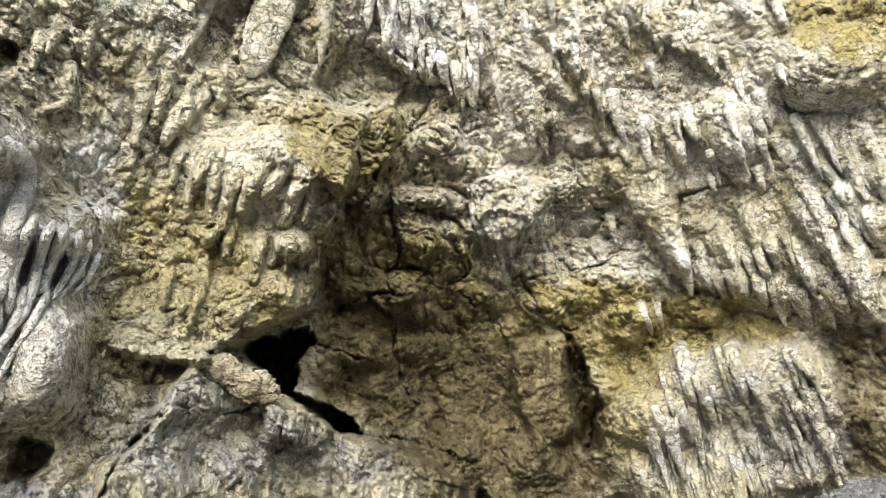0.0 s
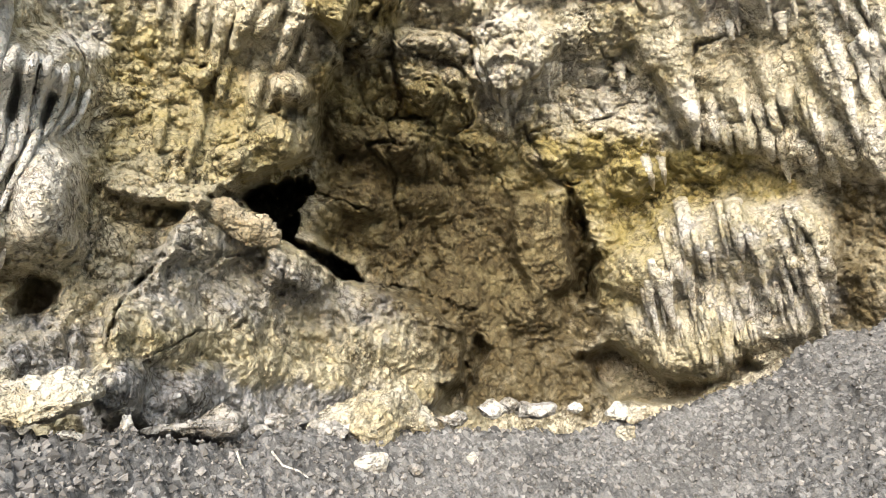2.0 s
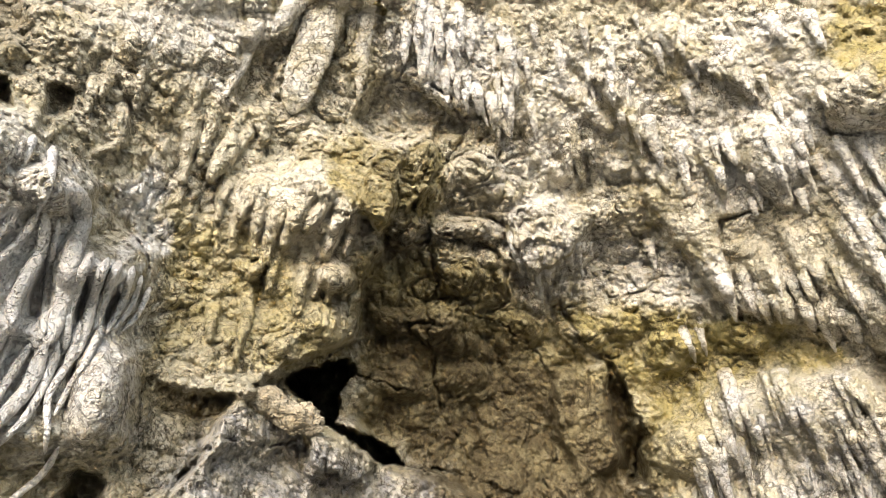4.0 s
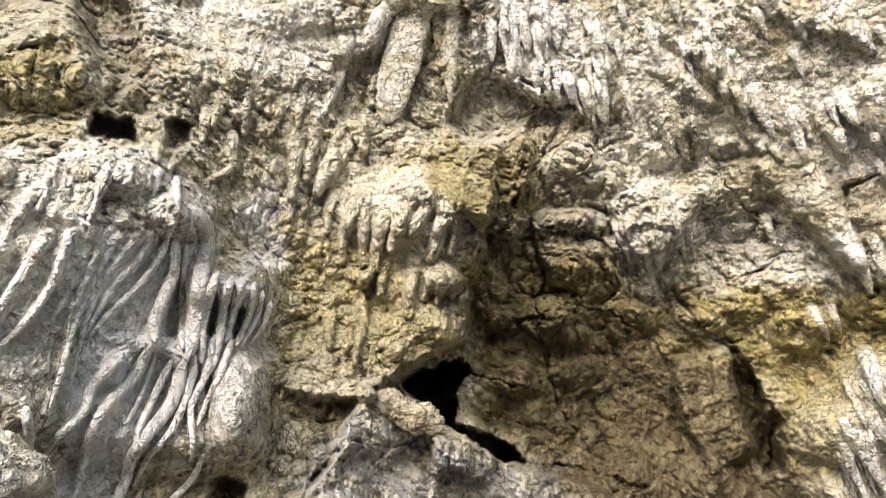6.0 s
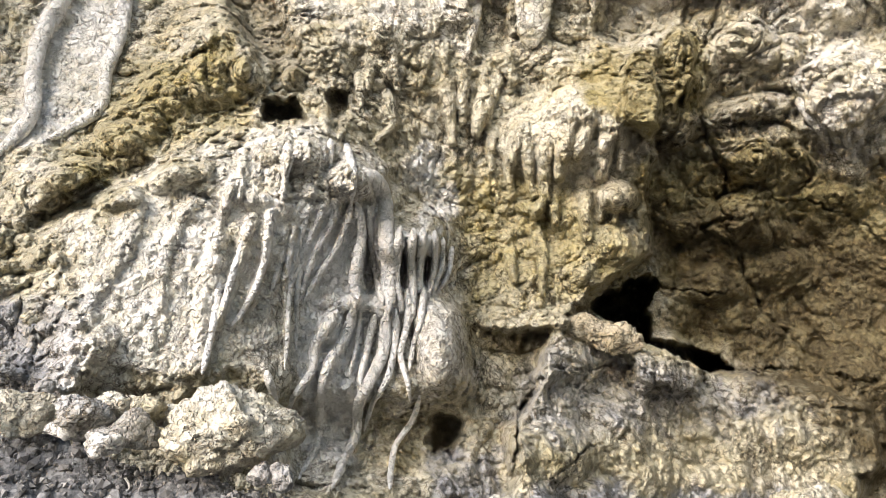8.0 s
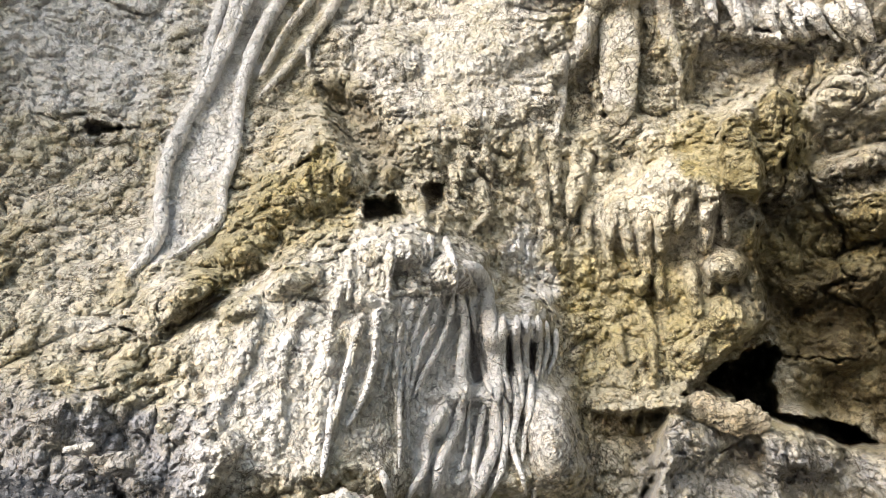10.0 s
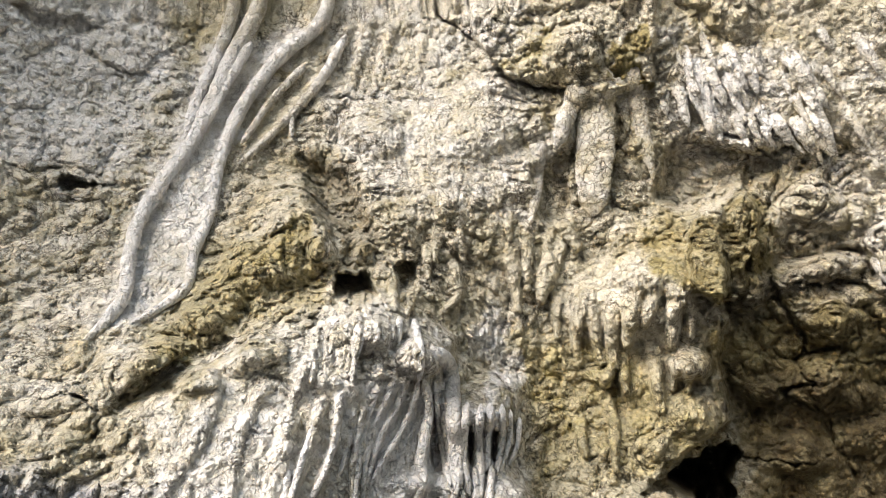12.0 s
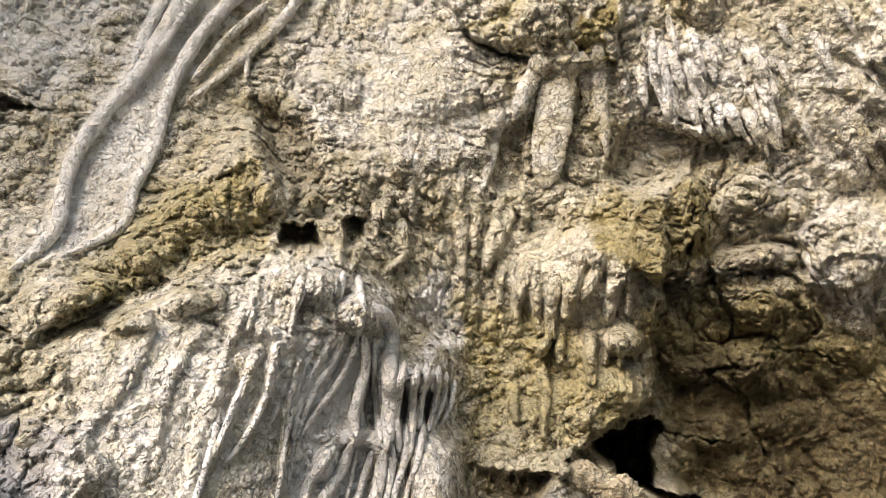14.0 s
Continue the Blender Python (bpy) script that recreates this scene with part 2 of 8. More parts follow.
def rib(pts, w0, w1, h0, h1=None, sharp=0.85):
    """A rounded ridge that tapers along its line."""
    h1 = h0 * w1 / w0 if h1 is None else h1
    at, x, y, p = window(pts, max(w0, w1) * 1.1)
    d, t = along(x + wobble(x, y, 0.12 * w0, 3), y, p)
    w = w0 + (w1 - w0) * t
    R[at] -= (h0 + (h1 - h0) * t) * np.clip(1 - (d / w) ** 2, 0, 1) ** sharp


def drip(pts, w0, w1, h):
    """A run of calcite that grows out of the rock, narrows, and ends abruptly at a rounded tip."""
    at, x, y, p = window(pts, w0 * 1.3)
    d, t = along(x + wobble(x, y, 0.14 * w0, 3), y + wobble(x, y, 0.1 * w0, 4), p)
    w = w0 + (w1 - w0) * t**1.3
    R[at] -= h * (0.15 + 0.85 * smooth(0.0, 0.75, t)) * np.clip(1 - (d / w) ** 2, 0, 1) ** 0.55
    ROUGH[at] += (0.4 - ROUGH[at]) * (1 - smooth(0.8, 1.2, d / w))


HUNG = []


def hung(pts, w0, w1, h):
    """A drip that is a stalactite of its own."""
    drip(pts, w0, w1, h)
    HUNG.append((pts, w0, w1))


def crack(pts, w, deep, stray=0.3):
    """A narrow fissure."""
    at, x, y, p = window(pts, 2.2)
    d, t = along(x + wobble(x, y, stray, 5), y + wobble(x, y, stray, 8), p)
    q = np.stack([x, y, 0 * x], -1)
    w = w * (0.75 + 0.6 * grain(q, 1.1, 15))
    step = 1 - smooth(0.0, 1.6, d)
    R[at] += deep * np.exp(-((d / np.maximum(w, 0.05)) ** 2)) * np.sin(np.pi * np.clip(t, 0.04, 0.96)) ** 0.5 * (0.6 + 0.5 * grain(q, 1.7, 16))
    R[at] -= 0.25 * deep * step * smooth(-0.3, 0.3, grain(q, 2.5, 17))


def lump(u, v, a, b, turn, out, dome=1.0):
    """A rounded boss of half-widths a and b degrees."""
    at, x, y, p = window([(u, v)], max(a, b) * 1.3)
    x, y = x - p[0][0], y - p[0][1]
    c, s = math.cos(radians(turn)), math.sin(radians(turn))
    e = ((x * c + y * s) / a) ** 2 + ((y * c - x * s) / b) ** 2
    e = e * (1 + 0.35 * grain(np.stack([x + u, y + v, 0 * x], -1), max(a, b) * 0.7, 9))
    R[at] -= out * np.clip(1 - e, 0, 1) ** dome


def stain(pts, channel, amount, soft=1.0):
    """A patch of another colour of rock; some recess patches also paint its light and shade."""
    at, x, y, p = window(pts, soft + 1.5)
    STAIN[at][..., channel] = np.maximum(STAIN[at][..., channel], amount * smooth(-soft, soft, inside(x, y, p) + wobble(x, y, 0.9, 20)))


def surface(pts, rough, soft=1.0, flow=0.0):
    """How rugged a patch is, and whether water has drawn it into upright runs."""
    at, x, y, p = window(pts, soft + 1)
    k = smooth(-soft, soft, inside(x, y, p) + wobble(x, y, 0.6, 30))
    ROUGH[at] += (rough - ROUGH[at]) * k
    FLOW[at] += (flow - FLOW[at]) * k

# bodies of rock and the hollows between them
mass([(0.89, 20.9), (8.92, 22.64), (16.44, 17.75), (16.25, 14.99), (15.6, 11.64), (15.33, 8.29), (14.25, 5.65), (9.36, 6.91), (3.93, 9.7)], 0.25, 1.3, 0.5, fade=(-9, 8), fade_up=(18, 9))
mass([(-11.71, 18.84), (-0.23, 22.27), (8.65, 24.26), (13.59, 17.33), (12.55, 11.18), (12.09, 5.81), (10.76, 2.85), (10.69, -0.96), (10.53, -3.1), (8.49, -4.76), (5.16, -6.3), (3.1, -8.31), (-1.77, -8.76), (-7.92, -5.95)], 0.7, 0.4, 0.35, fade=(-9, 8), fade_up=(16, 5))
mass([(2.68, -7.88), (7.16, -7.88), (7.75, -10.1), (11.93, -9.95), (14.06, -12.46), (20.08, -13.67), (24.78, -15.49), (25.53, -19.56), (23.55, -22.17), (8.05, -26.92), (-2.72, -25.18), (-4, -22.4), (-2.5, -20.34), (-3.06, -17.03), (-1.03, -14.31), (1.45, -9.62)], 0.5, 0.5, 0.4)
mass([(35.37, -11.56), (33.83, -6.7), (35.76, -5.16), (41.38, -2.07), (49.12, -0.25), (52.71, -4.98), (51.79, -9.43), (47.67, -12.27), (46.34, -14.82), (41.5, -15.67), (37.29, -13.01)], 0.28, 1.0, 0.5)
mass([(28.15, 24.18), (52.06, 23.7), (53.8, 2.08), (47.1, 2.02), (39.74, 2.86), (36.35, 6.12), (32.5, 12.19), (27.53, 14.49)], 0.12, 0.8, 0.8)
mass([(-28.68, 8.1), (-20.68, 10.58), (-15.35, 10.44), (-11.08, 6.09), (-10.5, 1.78), (-7.13, 1.57), (-5.49, -1.92), (-7.72, -5.13), (-5.48, -7.22), (-4.84, -13.42), (-8.1, -14.29), (-12.88, -14.03), (-21.86, -11.97), (-27.64, -10.64), (-36.97, -8.52), (-35.92, 3.76)], 0.2, 2.2, 0.6)
mass([(-22.29, -11.91), (-10.45, -13.6), (-6.2, -14.79), (-7.52, -18.19), (-11.5, -19.1), (-21.69, -18.9)], -0.2, 1.5, 0.4)
mass([(-20.57, 10.75), (-19.83, 12.55), (-17.39, 12.73), (-17.03, 10.85)], -0.5, 0.3, 0.4)
mass([(-14.58, 12.67), (-13.39, 12.63), (-13.18, 10.91), (-14.48, 10.86)], -0.25, 0.25, 0.3)
mass([(-8.62, -14.7), (-7.07, -14.71), (-7.91, -18.16), (-9.69, -16.64)], -0.2, 0.4, 0.4)
mass([(37.25, -13.95), (41.54, -15.88), (46.14, -14.88), (47.28, -12.37), (47.89, -13.3), (44.38, -16.68), (38.5, -18.89), (35.03, -15.82)], -0.7, 0.5, 0.4)
mass([(31.41, -2.4), (33.03, -4.47), (34.42, -7.87), (35.41, -11.22), (33.28, -10.29), (31.95, -6.92)], -0.45, 0.5, 0.4)
mass([(23.79, -20.31), (25.62, -19.54), (26.19, -15.71), (27.49, -16.88), (26.19, -21.72), (23.59, -22.39)], -0.4, 0.4, 0.4)
mass([(-9.21, -14.93), (-7.17, -14.6), (-6.64, -16.41), (-8.98, -17.51)], -0.2, 0.4, 0.4)
mass([(-38.08, 3.84), (-34.98, 6.48), (-31.27, 7.89), (-28.29, 7.95), (-32.62, 5.5), (-37.16, 3.25)], -0.16, 0.5, 0.4)
mass([(-40.5, 19.94), (-39.36, 20.25), (-38.01, 20.02), (-38.4, 19.59), (-40.31, 19.48)], -0.25, 0.2, 0.4)
mass([(-44.03, 31.62), (-41.75, 30.96), (-38.99, 31.58), (-37.34, 30.68), (-38.57, 30.33), (-41.74, 30.23)], -0.12, 0.3, 0.4)
mass([(11.45, 18.76), (15.55, 17.17), (18.54, 16.68), (17.3, 15.14), (14.99, 14.35), (10.31, 13.6), (8.21, 15.05), (9.19, 17.92)], -0.25, 0.7, 0.4)
mass([(-21.84, 21.86), (-18.05, 20.43), (-16.56, 15.4), (-18.71, 13.28), (-20.43, 15.63), (-21.09, 19.22)], -0.2, 1.0, 0.4)
mass([(-47.31, 2.16), (-36.6, 0.13), (-34.22, -5.66), (-36.85, -9.33), (-48.33, -6.17)], 0.2, 2.0, 0.4)
mass([(-12.78, 0.74), (-13.64, -2.74), (-13.27, -3.96), (-12.41, -3.79), (-12.4, -0.94)], -0.14, 0.18, 0.08)
mass([(-10.03, -0.64), (-10.61, -3.46), (-10.25, -4.21), (-9.72, -2.57)], -0.14, 0.18, 0.08)
mass([(-8.73, -0.01), (-9.01, -1.67), (-8.44, -1.23)], -0.14, 0.18, 0.08)
mass([(-8.06, -1.25), (-8.65, -3.61), (-8.21, -4.13), (-7.71, -1.76)], -0.14, 0.18, 0.08)
mass([(7.79, -10.52), (11.79, -10.11), (14, -12.56), (12.47, -14.48), (8.78, -13.94)], 0.25, 0.6, 0.5)
mass([(-19.28, 2.11), (-14.19, 2.96), (-11.53, 0.9), (-12.61, -11.3), (-15.3, -19.05), (-21.61, -18.08), (-20.79, -7.61)], -0.1, 1.8, 0.4)
lump(-14.38, -4.8, 2.88, 1.05, -10, 0.091)
lump(-16.84, -6.44, 1.25, 1.92, -40, 0.065)
# the leaning slab and knobs in the recess
lump(18.05, -1.39, 3.36, 2.64, 10, 0.286)
lump(13.54, -1.28, 2.16, 1.34, -10, 0.156)
lump(17.02, -7.66, 3.36, 5.27, 0, 0.156)
lump(20.79, 3.3, 2.88, 2.88, 0, 0.182)
lump(17.97, 6.52, 1.92, 1.34, 0, 0.13)
lump(20.3, 7.07, 2.64, 1.20, -10, 0.156)
lump(17.19, 5.11, 0.58, 0.58, 0, 0.104)
lump(12.86, 8.87, 2.88, 2.88, 20, 0.104)
lump(25.67, 6.32, 3.60, 3.60, 0, 0.286)
lump(30.2, -7.65, 3.36, 6.23, 0, 0.208)
lump(30.93, 9.74, 4.31, 2.16, 20, 0.195)
lump(41.01, -5.41, 2.88, 2.88, 0, 0.195)
lump(38.75, -8.0, 4.31, 2.64, 0, 0.325)
lump(46.12, -4.07, 5.27, 3.83, 0, 0.26)
lump(40.37, 0.92, 1.44, 1.68, 0, 0.156)
lump(36.23, -1.01, 2.16, 1.92, 0, 0.195)
lump(24.38, -13.04, 2.88, 3.36, 0, 0.195)
lump(30.43, -12.97, 2.88, 2.40, 0, 0.195)
lump(49.3, 19.42, 4.55, 3.36, 10, 0.286)
lump(42.3, 14.98, 2.88, 3.83, 30, 0.195)
lump(3.23, -10.73, 4.55, 2.64, 10, 0.182)
lump(10.52, -12.95, 2.88, 3.60, 20, 0.182)
lump(15.79, -16.9, 5.27, 3.36, -10, 0.156)
lump(0.45, -18.5, 3.83, 2.88, 0, 0.156)
lump(9.25, -19.95, 4.31, 2.40, 0, 0.13)
lump(21.61, -16.96, 2.88, 2.88, 0, 0.182)
lump(-1.68, -22.36, 2.40, 2.64, 0, 0.182)
lump(3.92, -22.76, 2.64, 2.16, 0, 0.156)
lump(7.36, -16.1, 3.36, 2.88, 30, 0.13)
lump(14.57, -21.16, 3.36, 1.92, 0, 0.13)
lump(18.31, -14.66, 2.88, 1.92, -20, 0.13)
lump(14.78, -5.14, 2.40, 2.88, 0, 0.156)
lump(12.75, -7.26, 1.92, 2.40, 0, 0.13)
lump(20.36, -4.41, 2.88, 3.36, 0, 0.156)
lump(24.09, -0.1, 2.88, 2.88, 0, 0.13)
lump(23.71, -8.16, 2.40, 3.83, 0, 0.13)
lump(27.11, -5.35, 2.40, 3.83, 10, 0.13)
lump(15.36, 11.61, 1.92, 2.88, 10, 0.182)
lump(19.22, 11.68, 2.88, 2.40, 0, 0.156)
lump(22.31, 10.19, 2.40, 2.40, 0, 0.13)
lump(31.04, 0.83, 3.36, 1.92, 0, 0.156)
lump(35.42, 2.33, 2.88, 1.68, 10, 0.13)
lump(34.47, -5.16, 2.16, 2.88, 0, 0.156)
lump(29.42, -1.27, 2.40, 2.40, 0, 0.13)
lump(18.84, 3.51, 2.16, 1.92, 0, 0.156)
lump(11.97, 1.6, 2.16, 3.36, 0, 0.13)
# fissures
crack([(7.46, -11.22), (5.02, -12.31), (1.16, -11.87)], 0.14, 0.12)
crack([(-2.41, -18.97), (-2.56, -17.04), (-2.15, -16.04), (0.43, -12.43)], 0.24, 0.25)
crack([(5.81, -6.22), (3.1, -8.31), (0.56, -10.72), (0.3, -12.86)], 0.14, 0.12)
crack([(-3.85, -22), (-2.74, -19.93), (-2.68, -17), (-0.89, -13.86)], 0.24, 0.25)
crack([(0.71, -20.61), (3.74, -18.25), (6.73, -17.97)], 0.14, 0.1)
crack([(7.02, -10.2), (9.63, -13.08), (9.57, -15.85)], 0.14, 0.08)
crack([(19.25, -14.51), (21.37, -15.59), (25.34, -15.87)], 0.14, 0.1)
crack([(19.62, 1.22), (16.49, 3.19), (15.46, 7.36), (15.49, 10.68), (17.77, 15.21), (16.44, 17.75), (11.79, 19.7)], 0.19, 0.2)
crack([(17.88, -7.09), (16.84, -2.98), (14.73, -1.36), (12.55, -2.6)], 0.19, 0.15)
crack([(19.74, 0.27), (22.91, 1.66), (22.55, 4.49), (20.42, 6.13), (15.99, 6.96)], 0.19, 0.15)
crack([(27.07, 2.68), (29.42, -1.27), (31.92, -2.79)], 0.19, 0.2)
crack([(28.11, 1.86), (33.49, 3.48), (36.01, 5.17)], 0.14, 0.12)
crack([(17.69, -5.71), (18.54, -8.39), (21.36, -11.67)], 0.14, 0.1)
crack([(11.66, -9.22), (15.89, -9.64), (19.13, -9.24)], 0.14, 0.1)
crack([(-9.48, 32.97), (-5.16, 29.64), (-2.49, 26.5), (0.39, 25.22), (5.19, 23.85), (9.55, 23.8)], 0.24, 0.22)
crack([(-43.74, 18.7), (-40.5, 19.7), (-36.22, 19.95)], 0.14, 0.08)
crack([(-42.99, 13), (-40.15, 12.23)], 0.14, 0.06)
crack([(-40.56, 29.67), (-36.1, 27.94), (-31.79, 27.11)], 0.19, 0.08)
crack([(-38.08, 3.73), (-40.23, 5.26), (-42.98, 5.09)], 0.14, 0.08)
crack([(-28.88, 1.87), (-27, 0.86), (-24.04, 1.98)], 0.07, 0.04)
crack([(-38.08, 3.48), (-34.49, 5.59), (-30.34, 7.27)], 0.19, 0.1)
crack([(-44.76, 20.85), (-42.68, 20.51), (-39.63, 20.91), (-38.14, 20.5)], 0.14, 0.1)
crack([(42.73, 10.69), (39.05, 9.55), (39.8, 6.47)], 0.19, 0.15)
crack([(45.55, 18.73), (46.57, 16.29), (50.31, 16.26)], 0.14, 0.1)
crack([(33.49, 3.48), (32.88, 4.81), (30.55, 5.01)], 0.14, 0.08)
crack([(36.79, -2.07), (39.45, -2.57), (41.8, -0.88), (44.09, 0.76)], 0.14, 0.12)
crack([(15.58, 17.14), (15.07, 11.85), (13.78, 6.64), (10.08, 4.9)], 0.24, 0.25)
crack([(13.27, -1.23), (17.96, -1.29), (19.58, 1.46)], 0.19, 0.15)
crack([(16.66, 4.43), (16.83, 0.95), (20.8, 2.13)], 0.19, 0.12)
# runs and bosses on the wall to the left
rib([(-14.87, 31.99), (-17.51, 26.11)], 0.67, 0.38, 0.05)
rib([(-12.21, 32.3), (-15.48, 26.04)], 0.58, 0.38, 0.05)
rib([(-17.51, 26.11), (-13.08, 24.61), (-13.33, 22.4)], 0.48, 0.38, 0.04)
rib([(-9.63, 31.73), (-11.5, 24.94)], 0.48, 0.29, 0.03)
lump(-15.71, 23.87, 2.88, 2.16, -30, 0.13)
lump(-23.19, 16.63, 3.36, 4.31, 0, 0.195)
lump(-30.29, 10.78, 2.88, 2.40, 0, 0.156)
lump(-34.55, 7.47, 2.16, 1.34, 0, 0.182)
lump(-36.52, 6.58, 2.40, 1.92, 0, 0.13)
lump(-27.09, 13.24, 2.40, 2.88, 0, 0.156)
lump(-20.46, 15.18, 1.92, 2.16, 0, 0.208)
lump(-18.1, 14.6, 1.44, 1.44, 0, 0.182)
lump(-32.19, 5.88, 2.16, 1.34, 0, 0.156)
lump(-14.06, 15.67, 1.15, 1.34, 0, 0.078)
lump(-6.0, 23.57, 5.27, 3.36, 0, 0.156)
lump(3.39, 28.03, 2.88, 3.36, 0, 0.195)
lump(0.94, 22.22, 3.83, 2.88, 0, 0.13)
lump(-7.58, -8.96, 2.64, 5.27, 0, 0.325)
lump(-27.6, 7.23, 2.88, 1.44, 10, 0.182)
lump(-13.01, 5.71, 2.40, 2.40, 0, 0.208)
lump(-17.78, 8.7, 3.36, 2.40, 0, 0.156)
lump(-8.66, 0.71, 3.36, 2.40, 0, 0.26)
rib([(-24.88, 1.81), (-26.49, -2.5), (-27.83, -8.46)], 0.96, 0.67, 0.06)
rib([(-22.26, 2.99), (-23.92, -1.41), (-25.91, -5.21)], 0.58, 0.48, 0.05)
rib([(-20.5, 3.34), (-21.72, -0.69), (-23.27, -3.72)], 0.48, 0.38, 0.05)
rib([(-26.62, 5.02), (-28.94, 1.23), (-29.7, -3.03)], 0.67, 0.48, 0.04)
rib([(-18.86, 1.85), (-20.09, -2.2), (-20.57, -7.64)], 0.38, 0.34, 0.05)
rib([(-30.48, 5.18), (-31.93, 1.45), (-34.34, -1.66)], 0.96, 0.67, 0.05)
rib([(-23.23, 6.2), (-24.8, 2.7)], 0.48, 0.38, 0.05)
rib([(-18.62, 9.18), (-19.5, 4.66)], 0.48, 0.38, 0.05)
rib([(-22.17, 8.39), (-22.94, 4.84)], 0.48, 0.29, 0.05)
# colour of the rock, with the recess's shade partly put into its brown
stain([(-28.68, 8.1), (-20.72, 10.14), (-15.35, 10.44), (-10.6, 6.06), (-9.06, 1.69), (-5.77, 0.51), (-5.79, -5.28), (-5.56, -8.17), (-6.01, -12.86), (-10.42, -13.38), (-18.1, -19.07), (-22.47, -17.93), (-21.61, -9.32), (-27.87, -8.89), (-36.9, -7.75), (-35.95, 3.36)], WHITE, 0.5, 2.2)
stain([(-19.66, 2.83), (-11.29, 3.73), (-10.58, 0.84), (-6.73, 0.58), (-7.24, -5.16), (-12.35, -8.52), (-16.04, -17.21), (-20.99, -16.47), (-19.68, -7.74)], WHITE, 1.0, 0.8)
stain([(-9.39, 6.48), (-6.33, 8.46), (-5.03, 2.19), (-7.96, 1.67)], WHITE, 0.8, 0.8)
stain([(8.78, 23.45), (45.22, 25.73), (46.57, 16.29), (45.09, 11.25), (39.05, 9.55), (33.9, 15.9), (24.51, 15.57), (21.05, 16.09), (10.98, 15.54)], WHITE, 0.32, 1.5)
stain([(46.14, 16.7), (52.48, 18.88), (53.86, 1.29), (50.68, 3.3), (47.26, 8.83)], WHITE, 0.4, 1.0)
stain([(22.31, 6.38), (30.17, 8.26), (39.37, 6.43), (42.27, 2.72), (38.89, 2.76), (30.71, 3.61), (26.31, 1.15), (23.67, 3.2)], WHITE, 0.4, 1.0)
stain([(-44.09, 33.37), (-22.79, 35.97), (-30.69, 20.97), (-36.29, 15.87), (-38.33, 10.23), (-45.01, 12.61), (-45.34, 27.44)], WHITE, 0.2, 2.0)
stain([(45.54, 26.45), (52.98, 25.7), (53.45, 20.3), (49.26, 19.81), (46.02, 21.88)], OCHRE, 0.8, 0.8)
stain([(9.68, 4.59), (23.85, 1.78), (33.82, -3.43), (37.77, -10.78), (26.25, -16.23), (18.59, -12.03), (11.79, -10.11)], OCHRE, 0.75, 1.5)
stain([(25.64, 14.31), (35.76, 11.54), (35.27, 7.85), (29.13, 9.09)], OCHRE, 0.6, 1.0)
stain([(26.19, 2.09), (44.72, 2.58), (48.73, 0.56), (40.38, -3.32), (35.85, -9.4), (32.03, -3.7)], OCHRE, 0.8, 1.0)
stain([(5.64, 13.66), (16.95, 14.17), (15.86, 7.89), (11.39, 5.8), (7.1, 9.81)], OCHRE, 0.7, 1.0)
stain([(7.43, 14), (12.76, 13.08), (13.05, 7.48), (10.27, 7.05)], BROWN, 0.35, 1.0)
stain([(-5.65, 6.44), (3.46, 3.62), (10.86, -3.76), (4.95, -6.32), (-4.8, -6.9), (-4.96, -0.87)], OCHRE, 0.6, 1.5)
stain([(-3.3, -9.38), (6.3, -8.01), (20.19, -14.37), (24.01, -19.36), (7.22, -21.45), (-2.89, -20.35)], OCHRE, 0.3, 1.5)
# lower recess: brown rock, darkened further to stand for shade
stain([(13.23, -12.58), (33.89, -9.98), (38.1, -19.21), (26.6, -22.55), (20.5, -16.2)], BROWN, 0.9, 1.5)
stain([(51.05, -4.1), (56.83, -3.22), (57.96, -8.5), (53.02, -9.93)], BROWN, 0.5, 1.0)
stain([(-30.91, 15.9), (-20.35, 16.52), (-20.65, 12.95), (-27.3, 9.78), (-32.56, 6.73), (-36.55, 5.38), (-36.49, 7.77)], OCHRE, 0.6, 1.0)
stain([(-22.77, 22.31), (-18.01, 20.88), (-16.07, 15.37), (-18.71, 13.28), (-21.3, 16.56)], BROWN, 0.45, 0.8)
stain([(-3.68, 29.04), (1.11, 29.69), (0.38, 26.77), (-1.98, 26.43)], OCHRE, 0.9, 0.3)
stain([(6.32, 27.5), (9.78, 27.64), (9.09, 23.89), (6.31, 24.66)], OCHRE, 0.9, 0.3)
stain([(6.32, 27.5), (9.78, 27.64), (9.09, 23.89), (6.31, 24.66)], BROWN, 0.4, 0.3)
stain([(-9.18, 26.97), (-4.17, 25.6), (-3.73, 21.5), (-8.66, 22.93)], OCHRE, 0.35, 1.0)
stain([(-43.8, 22.11), (-39.36, 22.93), (-38.59, 20.22), (-43.75, 19.46)], OCHRE, 0.35, 1.0)
stain([(-43.66, 10.36), (-37.99, 8.64), (-38.8, 4.76), (-43.64, 5.88)], OCHRE, 0.3, 1.0)
stain([(-3.85, -22), (0.71, -20.61), (8.17, -21.81), (21.46, -21.59), (23.71, -23.04), (8.25, -28.14), (-4.46, -26.69)], GREY, 0.9, 1.0)
stain([(-2.09, -18.58), (-1.86, -15.43), (0.84, -12.4), (7.93, -11.4), (18.79, -13.34), (21.34, -17.76)], GREY, 0.45, 1.5)
stain([(-48.58, 2.39), (-34.88, -1.98), (-36.98, -10.13), (-49.65, -6.54)], GREY, 0.8, 1.5)
stain([(-10.33, -17.36), (-4.25, -18.34), (-1.94, -25.18), (-9.66, -24.97)], GREY, 0.8, 1.0)
